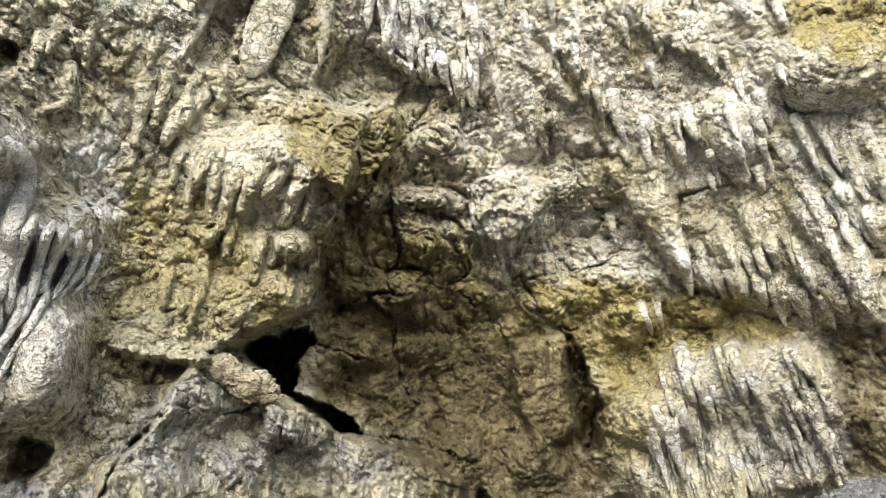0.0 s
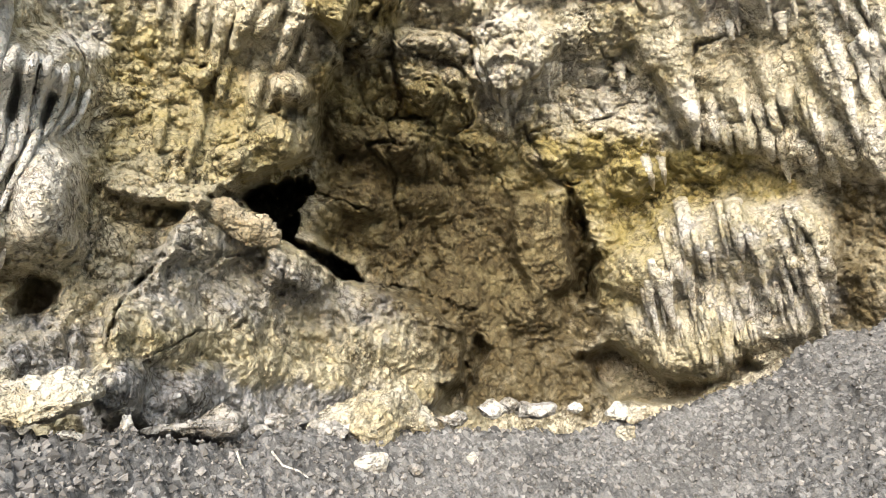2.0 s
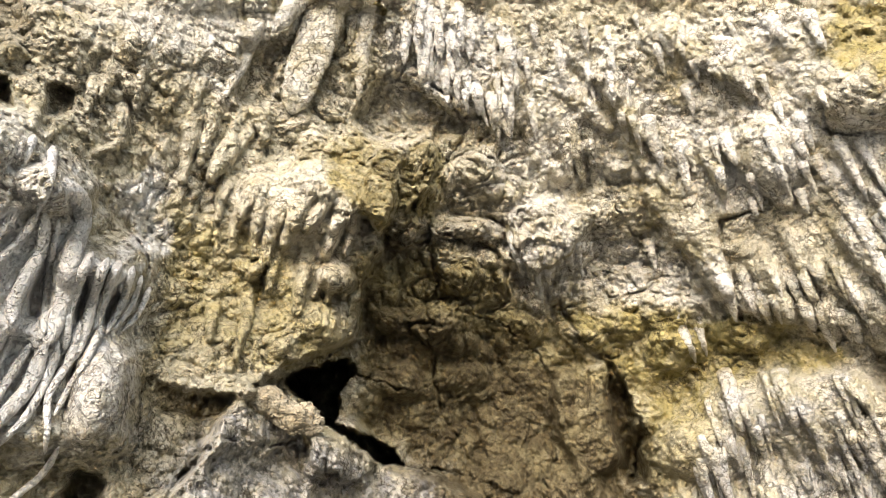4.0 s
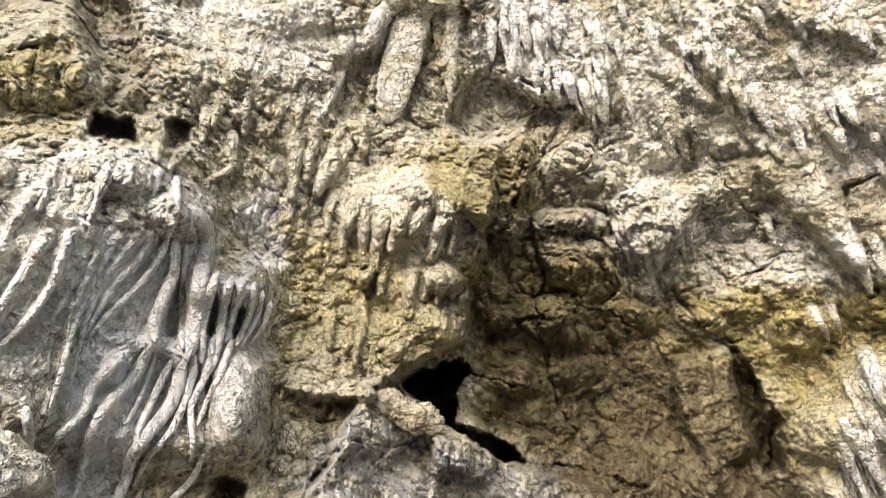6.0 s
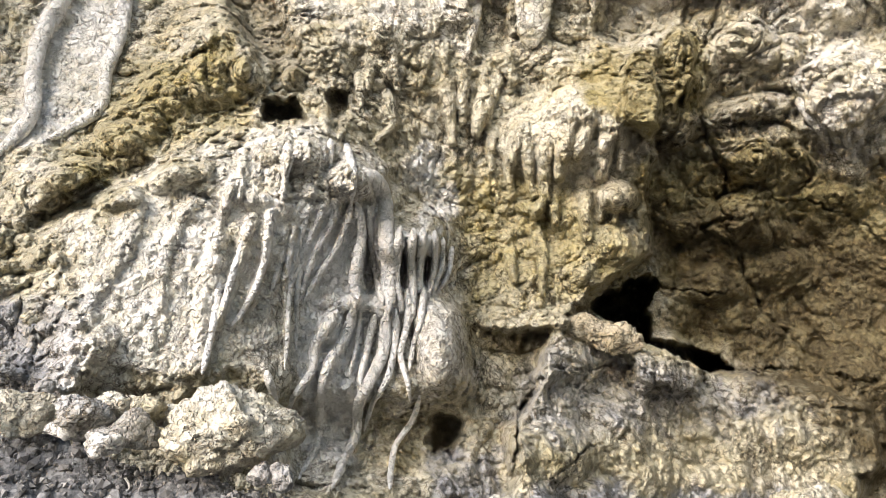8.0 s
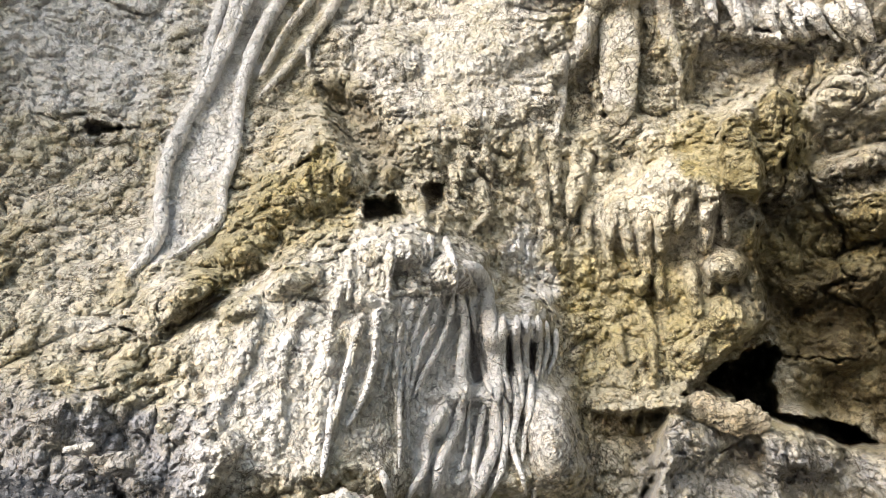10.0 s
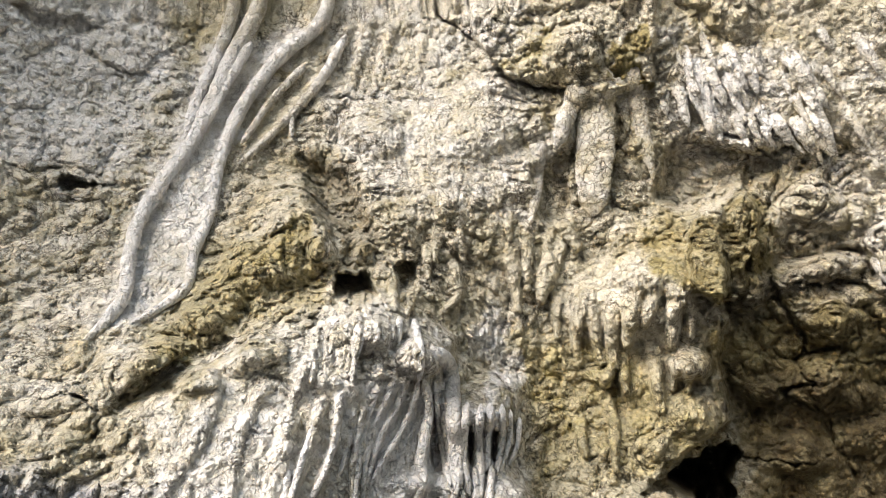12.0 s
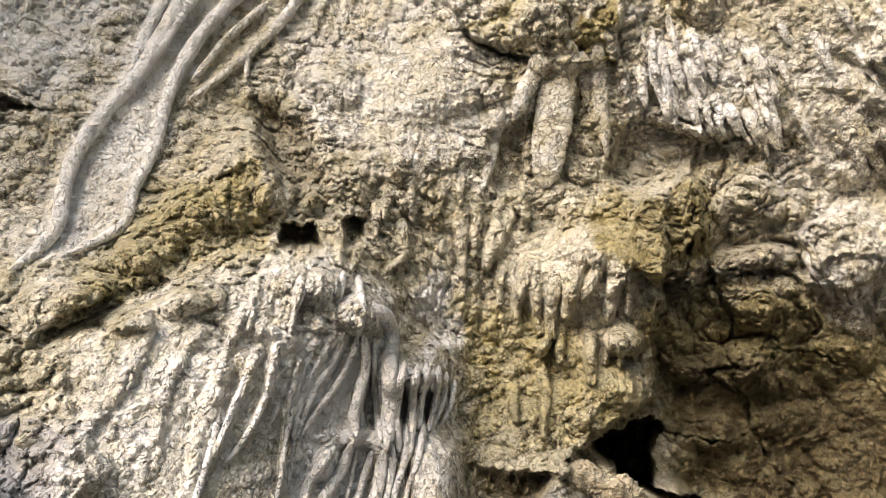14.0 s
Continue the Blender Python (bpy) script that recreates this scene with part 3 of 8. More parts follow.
stain([(-10.28, -6.82), (-4.03, -7.34), (-4.16, -13.94), (-8.12, -14.52)], BROWN, 0.35, 0.5)
# whole recess: its own brown plus painted shade
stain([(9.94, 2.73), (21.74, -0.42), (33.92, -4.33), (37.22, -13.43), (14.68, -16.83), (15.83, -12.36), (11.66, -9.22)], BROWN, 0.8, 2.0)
stain([(49.39, 1.48), (54.95, 0.67), (55.69, -9.07), (52.47, -9.92), (50.93, -4)], BROWN, 0.8, 1.2)
stain([(-46.25, 32.9), (-30.16, 35.47), (-31.86, 25.07), (-37.03, 19.5), (-45.81, 20.03)], WHITE, 0.75, 2.5)
stain([(-45.86, 21.88), (-29.71, 23.09), (-27.9, 14.56), (-36.57, 4.59), (-45.51, 1.68)], WHITE, 0.22, 2.5)
stain([(-19.7, 36.06), (-0.65, 34.94), (2.2, 20.66), (-3.29, 17.28), (-13.42, 16.99), (-19.74, 23.57)], WHITE, 0.4, 2.0)
# tan rock whitened here to paint in light missing under the overhang
stain([(18.73, 15.34), (33.9, 15.9), (37.22, 6.21), (28.52, 2.39), (20.9, 6.19)], WHITE, 0.3, 1.5)
stain([(-43.09, 22.19), (-38.97, 22.96), (-38.59, 20.22), (-43.4, 19.49)], OCHRE, 0.45, 1.0)
stain([(-41.6, 11.08), (-37.6, 9.02), (-39.52, 4.82), (-42.98, 6.58)], OCHRE, 0.45, 1.0)
stain([(-37.01, 20.71), (-35, 19.59), (-38.25, 15.83), (-41.59, 16.51)], OCHRE, 0.45, 1.0)
stain([(-43.89, 26.58), (-40.53, 26.29), (-41.64, 23.1), (-43.82, 23.24)], OCHRE, 0.45, 1.0)
stain([(-34.27, 15.89), (-30.87, 16.75), (-30.24, 11.63), (-33.97, 12.57)], OCHRE, 0.45, 1.0)
stain([(-34.87, 25.68), (-31.85, 25.48), (-34.13, 21.27), (-36.18, 22.37)], OCHRE, 0.45, 1.0)
stain([(-30.61, 23.06), (-28.91, 21), (-30.22, 16.74), (-31.8, 12.94), (-36.43, 10.18), (-39.09, 9.08), (-36.3, 15.46), (-33.75, 19.63)], WHITE, 0.5, 0.8)
# two more recess patches, brown rock and shade in one colour
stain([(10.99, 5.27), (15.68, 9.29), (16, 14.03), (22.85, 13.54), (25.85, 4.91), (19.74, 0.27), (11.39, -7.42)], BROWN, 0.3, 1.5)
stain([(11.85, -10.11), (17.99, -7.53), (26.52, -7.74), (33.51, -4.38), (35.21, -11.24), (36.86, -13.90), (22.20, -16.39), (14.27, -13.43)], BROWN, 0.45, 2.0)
stain([(-3.26, -13.87), (1.76, -9.37), (8.42, -10.50), (14.01, -12.97), (21.14, -15.67), (19.49, -16.95), (-1.82, -18.45)], GREY, 0.62, 1.5)
stain([(34.29, -3.34), (40.21, -1.54), (41.54, -5.74), (40.33, -10.26), (37.11, -12.17), (34.93, -8.66)], OCHRE, 0.5, 1.5)
stain([(26.46, 11.62), (32.57, 11.75), (34.74, 8.73), (31.16, 7.91), (27.26, 9.35)], OCHRE, 0.45, 1.5)
stain([(5.84, 12.76), (14.91, 14.81), (15.97, 9.32), (13.92, 5.20), (11.06, 6.61)], BROWN, 0.3, 1.0)
stain([(40.43, -3.30), (48.18, -1.18), (52.30, -7.63), (50.83, -10.70), (38.49, -12.74)], GREY, 0.45, 1.5)
stain([(-43.23, 29.24), (-33.93, 30.49), (-30.42, 27.99), (-35.41, 19.57), (-39.44, 10.25), (-43.00, 14.52)], WHITE, 0.25, 2.0)
stain([(-19.09, 31.22), (-6.85, 28.94), (1.46, 22.67), (1.23, 17.56), (-1.77, 13.76), (-13.54, 16.10), (-16.17, 19.43), (-19.75, 23.56)], WHITE, 0.22, 1.5)
stain([(-29.86, 30.84), (-21.05, 32.02), (-22.30, 28.70), (-27.46, 22.71), (-30.48, 15.89), (-31.94, 12.15), (-37.20, 9.79), (-36.28, 16.68), (-33.23, 22.94)], WHITE, 0.7, 0.8)
stain([(-26.95, 15.86), (-21.16, 18.31), (-20.91, 10.35), (-27.38, 8.99), (-33.37, 7.67), (-36.53, 4.48), (-37.30, 7.09), (-31.55, 11.75)], OCHRE, 0.55, 1.0)
stain([(11.21, 27.74), (17.81, 24.35), (20.30, 16.01), (14.81, 17.77), (11.76, 20.67)], WHITE, 0.45, 1.2)
stain([(10.44, 3.70), (15.78, 5.02), (21.99, 5.38), (23.88, 1.79), (27.83, 0.42), (31.93, -2.77), (34.09, -9.67), (18.75, -12.89), (11.69, -9.21)], OCHRE, 0.7, 1.2)
# brown over the same ochre outline, deepening the recess's shade
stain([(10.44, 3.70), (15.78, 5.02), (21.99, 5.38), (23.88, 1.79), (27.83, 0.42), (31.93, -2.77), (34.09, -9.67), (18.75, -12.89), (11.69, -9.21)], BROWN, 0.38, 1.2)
# how rugged each part is
surface([(-28.72, 7.68), (-20.76, 9.69), (-15.39, 9.98), (-10.64, 5.59), (-9.06, 1.69), (-5.77, 0.51), (-5.79, -5.28), (-5.83, -11), (-10.42, -13.38), (-22.47, -17.93), (-22.47, -9.21), (-27.87, -8.89), (-36.9, -7.75), (-35.95, 3.36)], 0.3, 1.0, 0.3)
surface([(22.03, 26.18), (52.98, 25.7), (54.95, 0.67), (49.75, 1.53), (41.91, 2.23), (34.41, 11.44), (23.5, 15.91), (14.54, 17.47), (13.35, 25.08)], 0.42, 1.5, 0)
surface([(-28.72, 7.68), (-20.72, 10.14), (-14.48, 9.95), (-10.64, 5.59), (-11.31, 3.5), (-28.64, 4.46)], 0.75, 0.8, 0)
surface([(-3.57, 11.26), (9.83, 10.27), (10.14, 4.66), (7.29, -4.21), (1.89, 2.44)], 0.4, 1.0, 0.4)
surface([(9.45, 12.99), (22.55, 15.81), (30.77, 3.15), (24.33, -1.97), (11.39, -7.42), (11.18, 3.87)], 1.25, 1.0, 0)
surface([(24.33, -1.97), (31.47, -2.85), (34.42, -12.27), (27.02, -11.76)], 1.0, 1.0, 0.9)
surface([(36.12, -3.99), (49.89, -0.1), (52.47, -9.92), (39.32, -13)], 0.45, 1.0, 0.8)
surface([(-46.25, 32.9), (-18.66, 36.07), (-19.81, 22.7), (-27.83, 15.86), (-36.49, 7.77), (-45.51, 1.68)], 0.62, 2.0, 0)
surface([(-30.61, 23.06), (-28.91, 21), (-30.22, 16.74), (-31.8, 12.94), (-36.43, 10.18), (-39.09, 9.08), (-36.3, 15.46), (-33.75, 19.63)], 0.22, 0.8, 0)
surface([(-27.77, 35.68), (-15.5, 36.06), (-19.29, 28.71), (-26.58, 21.88), (-30.61, 23.06)], 0.35, 0.8, 0.5)
surface([(-18.94, 32.87), (-9.63, 31.73), (-2.15, 25.35), (-3.17, 18.2), (-13.42, 16.99), (-16.93, 21.71)], 0.42, 1.5, 0)
rib([(-13.04, 6.13), (-11.7, 5.12), (-11.32, 0.83), (-11.63, -3.91), (-12, -6.02)], 1.22, 1.08, 0.041, 0.036)
rib([(-13.51, 3.56), (-13.36, 0.96), (-14.07, -1.36), (-14.51, -3.21), (-14.34, -4.54)], 0.65, 0.86, 0.021, 0.028)
rib([(-13.97, 3.59), (-14.88, 1.29), (-16.21, -0.73), (-17.99, -2.92), (-18.92, -4.31)], 0.58, 0.36, 0.018, 0.012)
rib([(-15.14, 3.65), (-16.26, 1.38), (-17.4, -0.18), (-18.67, -2.86), (-19.23, -4.19)], 0.58, 0.36, 0.018, 0.011)
rib([(-16.06, 3.71), (-17.64, 1.24), (-18.65, -1.01), (-19.24, -3.27), (-19.61, -5.99), (-19.88, -8.02)], 0.58, 0.29, 0.018, 0.009)
rib([(-17.55, 3.33), (-18.71, 0.85), (-19.61, -1.85), (-20.12, -4.11), (-20.66, -7.7), (-21.04, -9.38)], 0.50, 0.29, 0.015, 0.009)
rib([(-12.59, 3.28), (-12.65, 0.91), (-12.46, -2.43), (-12.3, -5.05)], 0.43, 0.58, 0.014, 0.019)
rib([(-16.12, -5.18), (-17.4, -6.68), (-18.45, -8.18), (-18.78, -9.75), (-20.6, -11.78), (-21.57, -13.77)], 0.93, 0.29, 0.029, 0.009)
rib([(-14.55, -4.85), (-15.75, -7.31), (-17.38, -9.45), (-18.28, -11.63), (-18.51, -13.41), (-18.9, -15.35), (-20.89, -17.95)], 0.86, 0.36, 0.028, 0.011)
rib([(-14.24, -5.58), (-14.91, -8.33), (-15.78, -10.65)], 0.36, 0.22, 0.012, 0.007)
rib([(-12.08, -5.78), (-12.89, -9.47), (-14.11, -11.3), (-15.22, -13.01), (-15.69, -15.21), (-17.35, -17.63), (-18.3, -19.21)], 0.93, 0.58, 0.031, 0.019)
rib([(-13.04, -5.93), (-14.29, -9.32), (-14.89, -11.12), (-14.61, -12.53)], 0.58, 0.29, 0.019, 0.009)
rib([(-11.3, -5.61), (-11.71, -8.64), (-12.69, -11.35), (-14.05, -13.05), (-14.97, -15.12)], 0.65, 0.29, 0.022, 0.010)
rib([(-10.1, -4.03), (-10.35, -6.87), (-11.33, -9.62), (-11.03, -11.52), (-10.89, -13.49)], 0.65, 0.29, 0.022, 0.010)
rib([(-8.56, -4.15), (-9.3, -6.96), (-10.05, -8.8), (-10.73, -10.85)], 0.50, 0.29, 0.018, 0.010)
rib([(-10.03, 1.22), (-10.53, -0.66), (-10.96, -3.97), (-10.77, -6.13)], 0.58, 0.58, 0.020, 0.020)
rib([(-8.95, 0.92), (-9.33, -0.74), (-9.71, -5.02), (-10.11, -6.89)], 0.58, 0.65, 0.020, 0.023)
rib([(-8.13, 0.86), (-8.6, -1.27), (-9.09, -4.59)], 0.58, 0.50, 0.021, 0.018)
rib([(-7.18, 0.56), (-7.39, -1.83), (-8.23, -4.76)], 0.50, 0.36, 0.019, 0.013)
rib([(-6.45, -0.06), (-6.8, -2.36), (-7.71, -4.32)], 0.43, 0.29, 0.016, 0.011)
rib([(-5.74, -0.89), (-6.21, -2.88), (-7.13, -4.36)], 0.43, 0.29, 0.016, 0.011)
rib([(-10.07, -13.01), (-10.61, -14.43), (-12.69, -16.92), (-13.59, -19.87)], 0.43, 0.43, 0.014, 0.014)
rib([(-25.29, -1.8), (-26.21, -5.26), (-27.48, -8.82)], 0.58, 0.36, 0.017, 0.010)
rib([(-22.57, -9.28), (-22.05, -12.02), (-22.01, -14.67)], 0.65, 0.36, 0.019, 0.010)
rib([(-20.8, 3.29), (-21.55, -0.32), (-23.36, -3.79), (-24.77, -5.43)], 0.58, 0.36, 0.017, 0.011)
rib([(-19.27, 3.2), (-20.21, 0.03), (-21.35, -3.07)], 0.50, 0.29, 0.015, 0.009)
rib([(-22.89, 1.6), (-24.46, -1.88), (-25.52, -4.45)], 0.58, 0.36, 0.017, 0.011)
rib([(-18.34, 8.21), (-19.23, 5.96), (-19.62, 4.14)], 0.50, 0.29, 0.016, 0.009)
rib([(-16.96, 8.62), (-16.73, 6.3), (-17.35, 4.48)], 0.50, 0.29, 0.017, 0.009)
rib([(-15.09, 9.01), (-15.59, 6.25), (-16.01, 4.17)], 0.58, 0.36, 0.019, 0.012)
rib([(-13.75, 8.49), (-13.64, 5.69), (-13.97, 3.59)], 0.65, 0.36, 0.022, 0.012)
rib([(-23.3, 35.95), (-24.99, 32.73), (-27.08, 29.81), (-29.85, 25.17), (-31.04, 23.25), (-33.53, 20.05), (-35.39, 17.12), (-36.2, 14.64), (-36.57, 12.2), (-37.96, 10.22), (-39.57, 8.82)], 1.01, 0.50, 0.056, 0.028)
rib([(-17.65, 35.68), (-18.97, 32.46), (-22.7, 29.96), (-25.8, 26.97), (-28.1, 23.56), (-29.13, 21), (-29.96, 17.6), (-31.39, 14.63), (-31.81, 12.73), (-34.44, 10.73), (-36.83, 9.59)], 1.01, 0.36, 0.056, 0.020)
rib([(-17.03, 31.21), (-19.33, 28.29), (-23.57, 24.47), (-27.28, 21.66)], 0.72, 0.36, 0.038, 0.019)
rib([(-26.34, 35.02), (-27.74, 30.99), (-29.99, 27.22), (-31.47, 23.65)], 0.79, 0.58, 0.044, 0.032)
rib([(-20.77, 29.14), (-23.91, 26.59), (-26.97, 23.16)], 0.58, 0.36, 0.030, 0.019)
rib([(-25.59, 30.69), (-28.65, 26.46), (-30.12, 24.12)], 0.65, 0.43, 0.035, 0.023)
rib([(-22.54, 25.32), (-22.67, 23.61)], 0.43, 0.29, 0.021, 0.014)
rib([(-14.0, 11.52), (-14.22, 9.47)], 0.58, 0.31, 0.022, 0.003)
rib([(-15.68, 11.91), (-15.7, 10.31)], 0.52, 0.31, 0.019, 0.003)
rib([(-17.43, 6.39), (-17.89, 5.54)], 0.39, 0.25, 0.013, 0.002)
mass([(-1.74, 19.4), (1.26, 19.43), (0.88, 14.31), (-1.36, 14.88)], -0.18, 0.5, 0.2)
mass([(-5.16, 29.64), (-2.97, 26.78), (0.43, 25.44), (5.21, 23.98), (9.56, 23.88), (11.72, 32.57), (-5.91, 35.54)], 0.15, 0.3, 0.15)
rib([(5.0, 23.89), (2.86, 14.58)], 2.01, 1.37, 0.097, 0.017)
rib([(7.87, 23.79), (8.29, 16.47)], 1.23, 0.44, 0.060, 0.006)
rib([(6.68, 23.93), (6.86, 20.76)], 0.91, 0.31, 0.044, 0.004)
rib([(2.97, 23.93), (0.41, 20.38)], 1.29, 0.44, 0.062, 0.005)
rib([(-1.18, 19.78), (-2.51, 14.81)], 0.97, 0.44, 0.044, 0.005)
rib([(12.04, 24.55), (13.29, 18.99)], 1.04, 0.31, 0.051, 0.004)
rib([(10.3, 22.75), (10.26, 21.21)], 0.58, 0.25, 0.028, 0.003)
rib([(14.82, 24.73), (17.19, 22.19)], 1.04, 0.31, 0.052, 0.004)
rib([(14.15, 23.61), (14.96, 20.81)], 0.78, 0.31, 0.039, 0.004)
rib([(17.16, 27.45), (18.08, 24.49)], 1.94, 0.56, 0.100, 0.007)
rib([(11.65, 22.46), (11.96, 20.4)], 0.58, 0.25, 0.029, 0.003)
rib([(17.56, 18.64), (17.52, 17.34)], 0.52, 0.25, 0.026, 0.003)
rib([(18.4, 18.65), (18.91, 17.0)], 0.52, 0.25, 0.026, 0.003)
rib([(19.68, 17.88), (20.24, 15.58)], 0.65, 0.25, 0.032, 0.003)
rib([(10.7, 27.43), (12.48, 24.45)], 1.04, 0.37, 0.052, 0.005)
rib([(21.41, 19.54), (22.51, 18.18)], 1.04, 0.37, 0.052, 0.005)
rib([(13.2, 23.36), (13.58, 18.42)], 0.91, 0.31, 0.042, 0.004)
rib([(11.38, 22.64), (11.81, 19.9)], 0.78, 0.31, 0.036, 0.004)
rib([(15.35, 23.69), (16.01, 21.0)], 0.65, 0.31, 0.030, 0.004)
rib([(17.03, 23.93), (17.59, 21.87)], 0.65, 0.31, 0.031, 0.004)
rib([(18.34, 18.44), (19.67, 15.89)], 0.52, 0.25, 0.024, 0.003)
rib([(17.39, 18.31), (17.85, 16.79)], 0.45, 0.25, 0.021, 0.003)
rib([(20.38, 17.8), (20.69, 14.87)], 0.58, 0.25, 0.027, 0.003)
rib([(41.74, 24.36), (42.93, 22.95)], 0.91, 0.44, 0.046, 0.006)
rib([(33.76, 24.8), (34.47, 22.77)], 0.78, 0.37, 0.039, 0.005)
rib([(26.93, 15.79), (28.35, 12.02)], 0.91, 0.37, 0.044, 0.005)
rib([(33.16, 16.72), (34.43, 13.68)], 0.91, 0.31, 0.045, 0.004)
rib([(39.03, 16.13), (40.12, 14.01)], 0.91, 0.31, 0.046, 0.004)
rib([(35.89, 14.67), (36.68, 11.59)], 0.78, 0.37, 0.039, 0.005)
rib([(38.93, 13.08), (39.64, 10.47)], 0.65, 0.37, 0.033, 0.005)
rib([(43.6, 14.57), (44.19, 12.68)], 0.65, 0.31, 0.033, 0.004)
rib([(41.31, 4.37), (42.08, 2.91)], 0.45, 0.25, 0.024, 0.003)
rib([(42.34, 4.49), (43.38, 2.18)], 0.52, 0.25, 0.027, 0.003)
rib([(25.77, 5.84), (26.32, 3.29)], 0.65, 0.25, 0.033, 0.003)
rib([(23.07, 6.46), (24.13, 3.72)], 0.78, 0.31, 0.039, 0.004)
rib([(25.18, 2.9), (26.0, 0.14)], 0.91, 0.25, 0.047, 0.003)
rib([(34.01, 7.25), (34.66, 5.46)], 0.65, 0.25, 0.034, 0.003)
rib([(20.51, 16.91), (21.74, 15.0)], 0.58, 0.31, 0.027, 0.004)
rib([(44.0, -9.7), (45.76, -15.03)], 0.78, 0.31, 0.043, 0.005)
rib([(45.21, -9.42), (46.48, -14.83)], 0.78, 0.25, 0.043, 0.004)
rib([(38.47, -11.88), (39.66, -14.36)], 0.78, 0.31, 0.043, 0.005)
rib([(40.75, -3.16), (42.45, -7.35)], 0.91, 0.50, 0.049, 0.007)
rib([(49.23, -5.42), (50.73, -9.77)], 0.91, 0.31, 0.049, 0.004)
rib([(49.89, -4.84), (51.72, -9.08)], 0.78, 0.31, 0.042, 0.004)
rib([(48.66, -1.68), (50.09, -3.1)], 0.78, 0.25, 0.041, 0.003)
rib([(44.43, -2.48), (45.71, -5.75)], 0.91, 0.31, 0.048, 0.004)
rib([(40.53, -8.67), (41.87, -12.01)], 0.84, 0.37, 0.047, 0.005)
rib([(36.76, 1.59), (38.25, -1.56)], 0.78, 0.25, 0.041, 0.003)
rib([(38.13, 1.35), (39.02, -0.98)], 0.65, 0.25, 0.034, 0.003)
rib([(43.12, -11.71), (44.16, -14.58)], 0.65, 0.25, 0.036, 0.004)
rib([(50.62, -3.84), (52.01, -6.89)], 0.91, 0.31, 0.049, 0.004)
rib([(13.86, 19.44), (14.15, 17.84)], 0.58, 0.20, 0.027, 0.002)
rib([(18.93, 23.7), (19.18, 22.67)], 0.66, 0.22, 0.031, 0.003)
rib([(13.85, 21.76), (14.34, 19.21)], 0.54, 0.18, 0.025, 0.002)
rib([(22.4, 21.09), (22.97, 19.08)], 0.44, 0.15, 0.021, 0.002)
rib([(19.89, 17.83), (20.4, 15.94)], 0.63, 0.21, 0.030, 0.003)
rib([(19.55, 23.78), (20.17, 21.67)], 0.58, 0.20, 0.028, 0.002)
rib([(14.19, 23.31), (14.65, 20.97)], 0.54, 0.18, 0.025, 0.002)
rib([(21.14, 17.94), (21.69, 15.73)], 0.69, 0.23, 0.032, 0.003)
rib([(22.63, 23.86), (23.0, 22.66)], 0.46, 0.15, 0.022, 0.002)
rib([(19.18, 22.03), (19.65, 20.21)], 0.51, 0.17, 0.024, 0.002)
rib([(15.52, 19.43), (15.91, 17.43)], 0.68, 0.23, 0.031, 0.003)
rib([(23.24, 17.5), (23.96, 15.03)], 0.57, 0.19, 0.027, 0.002)
rib([(20.34, 22.81), (21.01, 20.54)], 0.57, 0.19, 0.027, 0.002)
rib([(15.9, 22.67), (16.22, 21.2)], 0.64, 0.21, 0.030, 0.003)
rib([(20.56, 21.97), (21.2, 19.6)], 0.71, 0.24, 0.034, 0.003)
rib([(13.14, 20.38), (13.5, 18.36)], 0.44, 0.15, 0.020, 0.002)
rib([(29.0, 23.92), (29.64, 22.36)], 0.44, 0.15, 0.022, 0.002)
rib([(44.88, 13.85), (45.82, 11.86)], 0.46, 0.16, 0.023, 0.002)
rib([(36.12, 21.57), (36.66, 20.37)], 0.42, 0.14, 0.021, 0.002)
rib([(43.12, 13.71), (44.05, 11.61)], 0.45, 0.15, 0.023, 0.002)
rib([(41.26, 12.85), (42.19, 10.6)], 0.42, 0.14, 0.021, 0.002)
rib([(38.31, 15.58), (39.07, 13.83)], 0.45, 0.15, 0.023, 0.002)
rib([(34.37, 24.32), (35.42, 22.09)], 0.67, 0.23, 0.034, 0.003)
rib([(44.34, 17.25), (45.43, 15.12)], 0.66, 0.22, 0.034, 0.003)
rib([(35.74, 19.49), (36.54, 17.63)], 0.53, 0.18, 0.026, 0.002)
rib([(27.67, 20.74), (28.49, 18.52)], 0.40, 0.14, 0.020, 0.002)
rib([(30.85, 17.37), (31.54, 15.58)], 0.50, 0.17, 0.025, 0.002)
rib([(33.21, 22.61), (34.04, 20.75)], 0.48, 0.16, 0.024, 0.002)
rib([(31.83, 17.03), (32.71, 14.64)], 0.42, 0.14, 0.021, 0.002)
rib([(25.17, 21.74), (25.91, 19.59)], 0.59, 0.20, 0.029, 0.003)
rib([(29.47, 20.47), (29.97, 19.16)], 0.54, 0.18, 0.027, 0.002)
rib([(41.47, 11.21), (41.9, 10.18)], 0.48, 0.16, 0.025, 0.002)
rib([(45.75, 14.25), (46.47, 12.73)], 0.69, 0.23, 0.035, 0.003)
rib([(38.86, 13.34), (39.45, 11.87)], 0.45, 0.15, 0.023, 0.002)
rib([(33.82, 23.62), (34.51, 22.11)], 0.70, 0.24, 0.035, 0.003)
rib([(30.97, 25.41), (31.45, 24.37)], 0.44, 0.15, 0.022, 0.002)
rib([(41.52, 20.33), (42.2, 19.02)], 0.42, 0.14, 0.021, 0.002)
rib([(45.56, 19.4), (46.19, 18.22)], 0.41, 0.14, 0.021, 0.002)
rib([(24.9, 22.62), (25.62, 20.61)], 0.44, 0.15, 0.021, 0.002)
rib([(29.77, 19.23), (30.14, 18.16)], 0.52, 0.18, 0.026, 0.002)
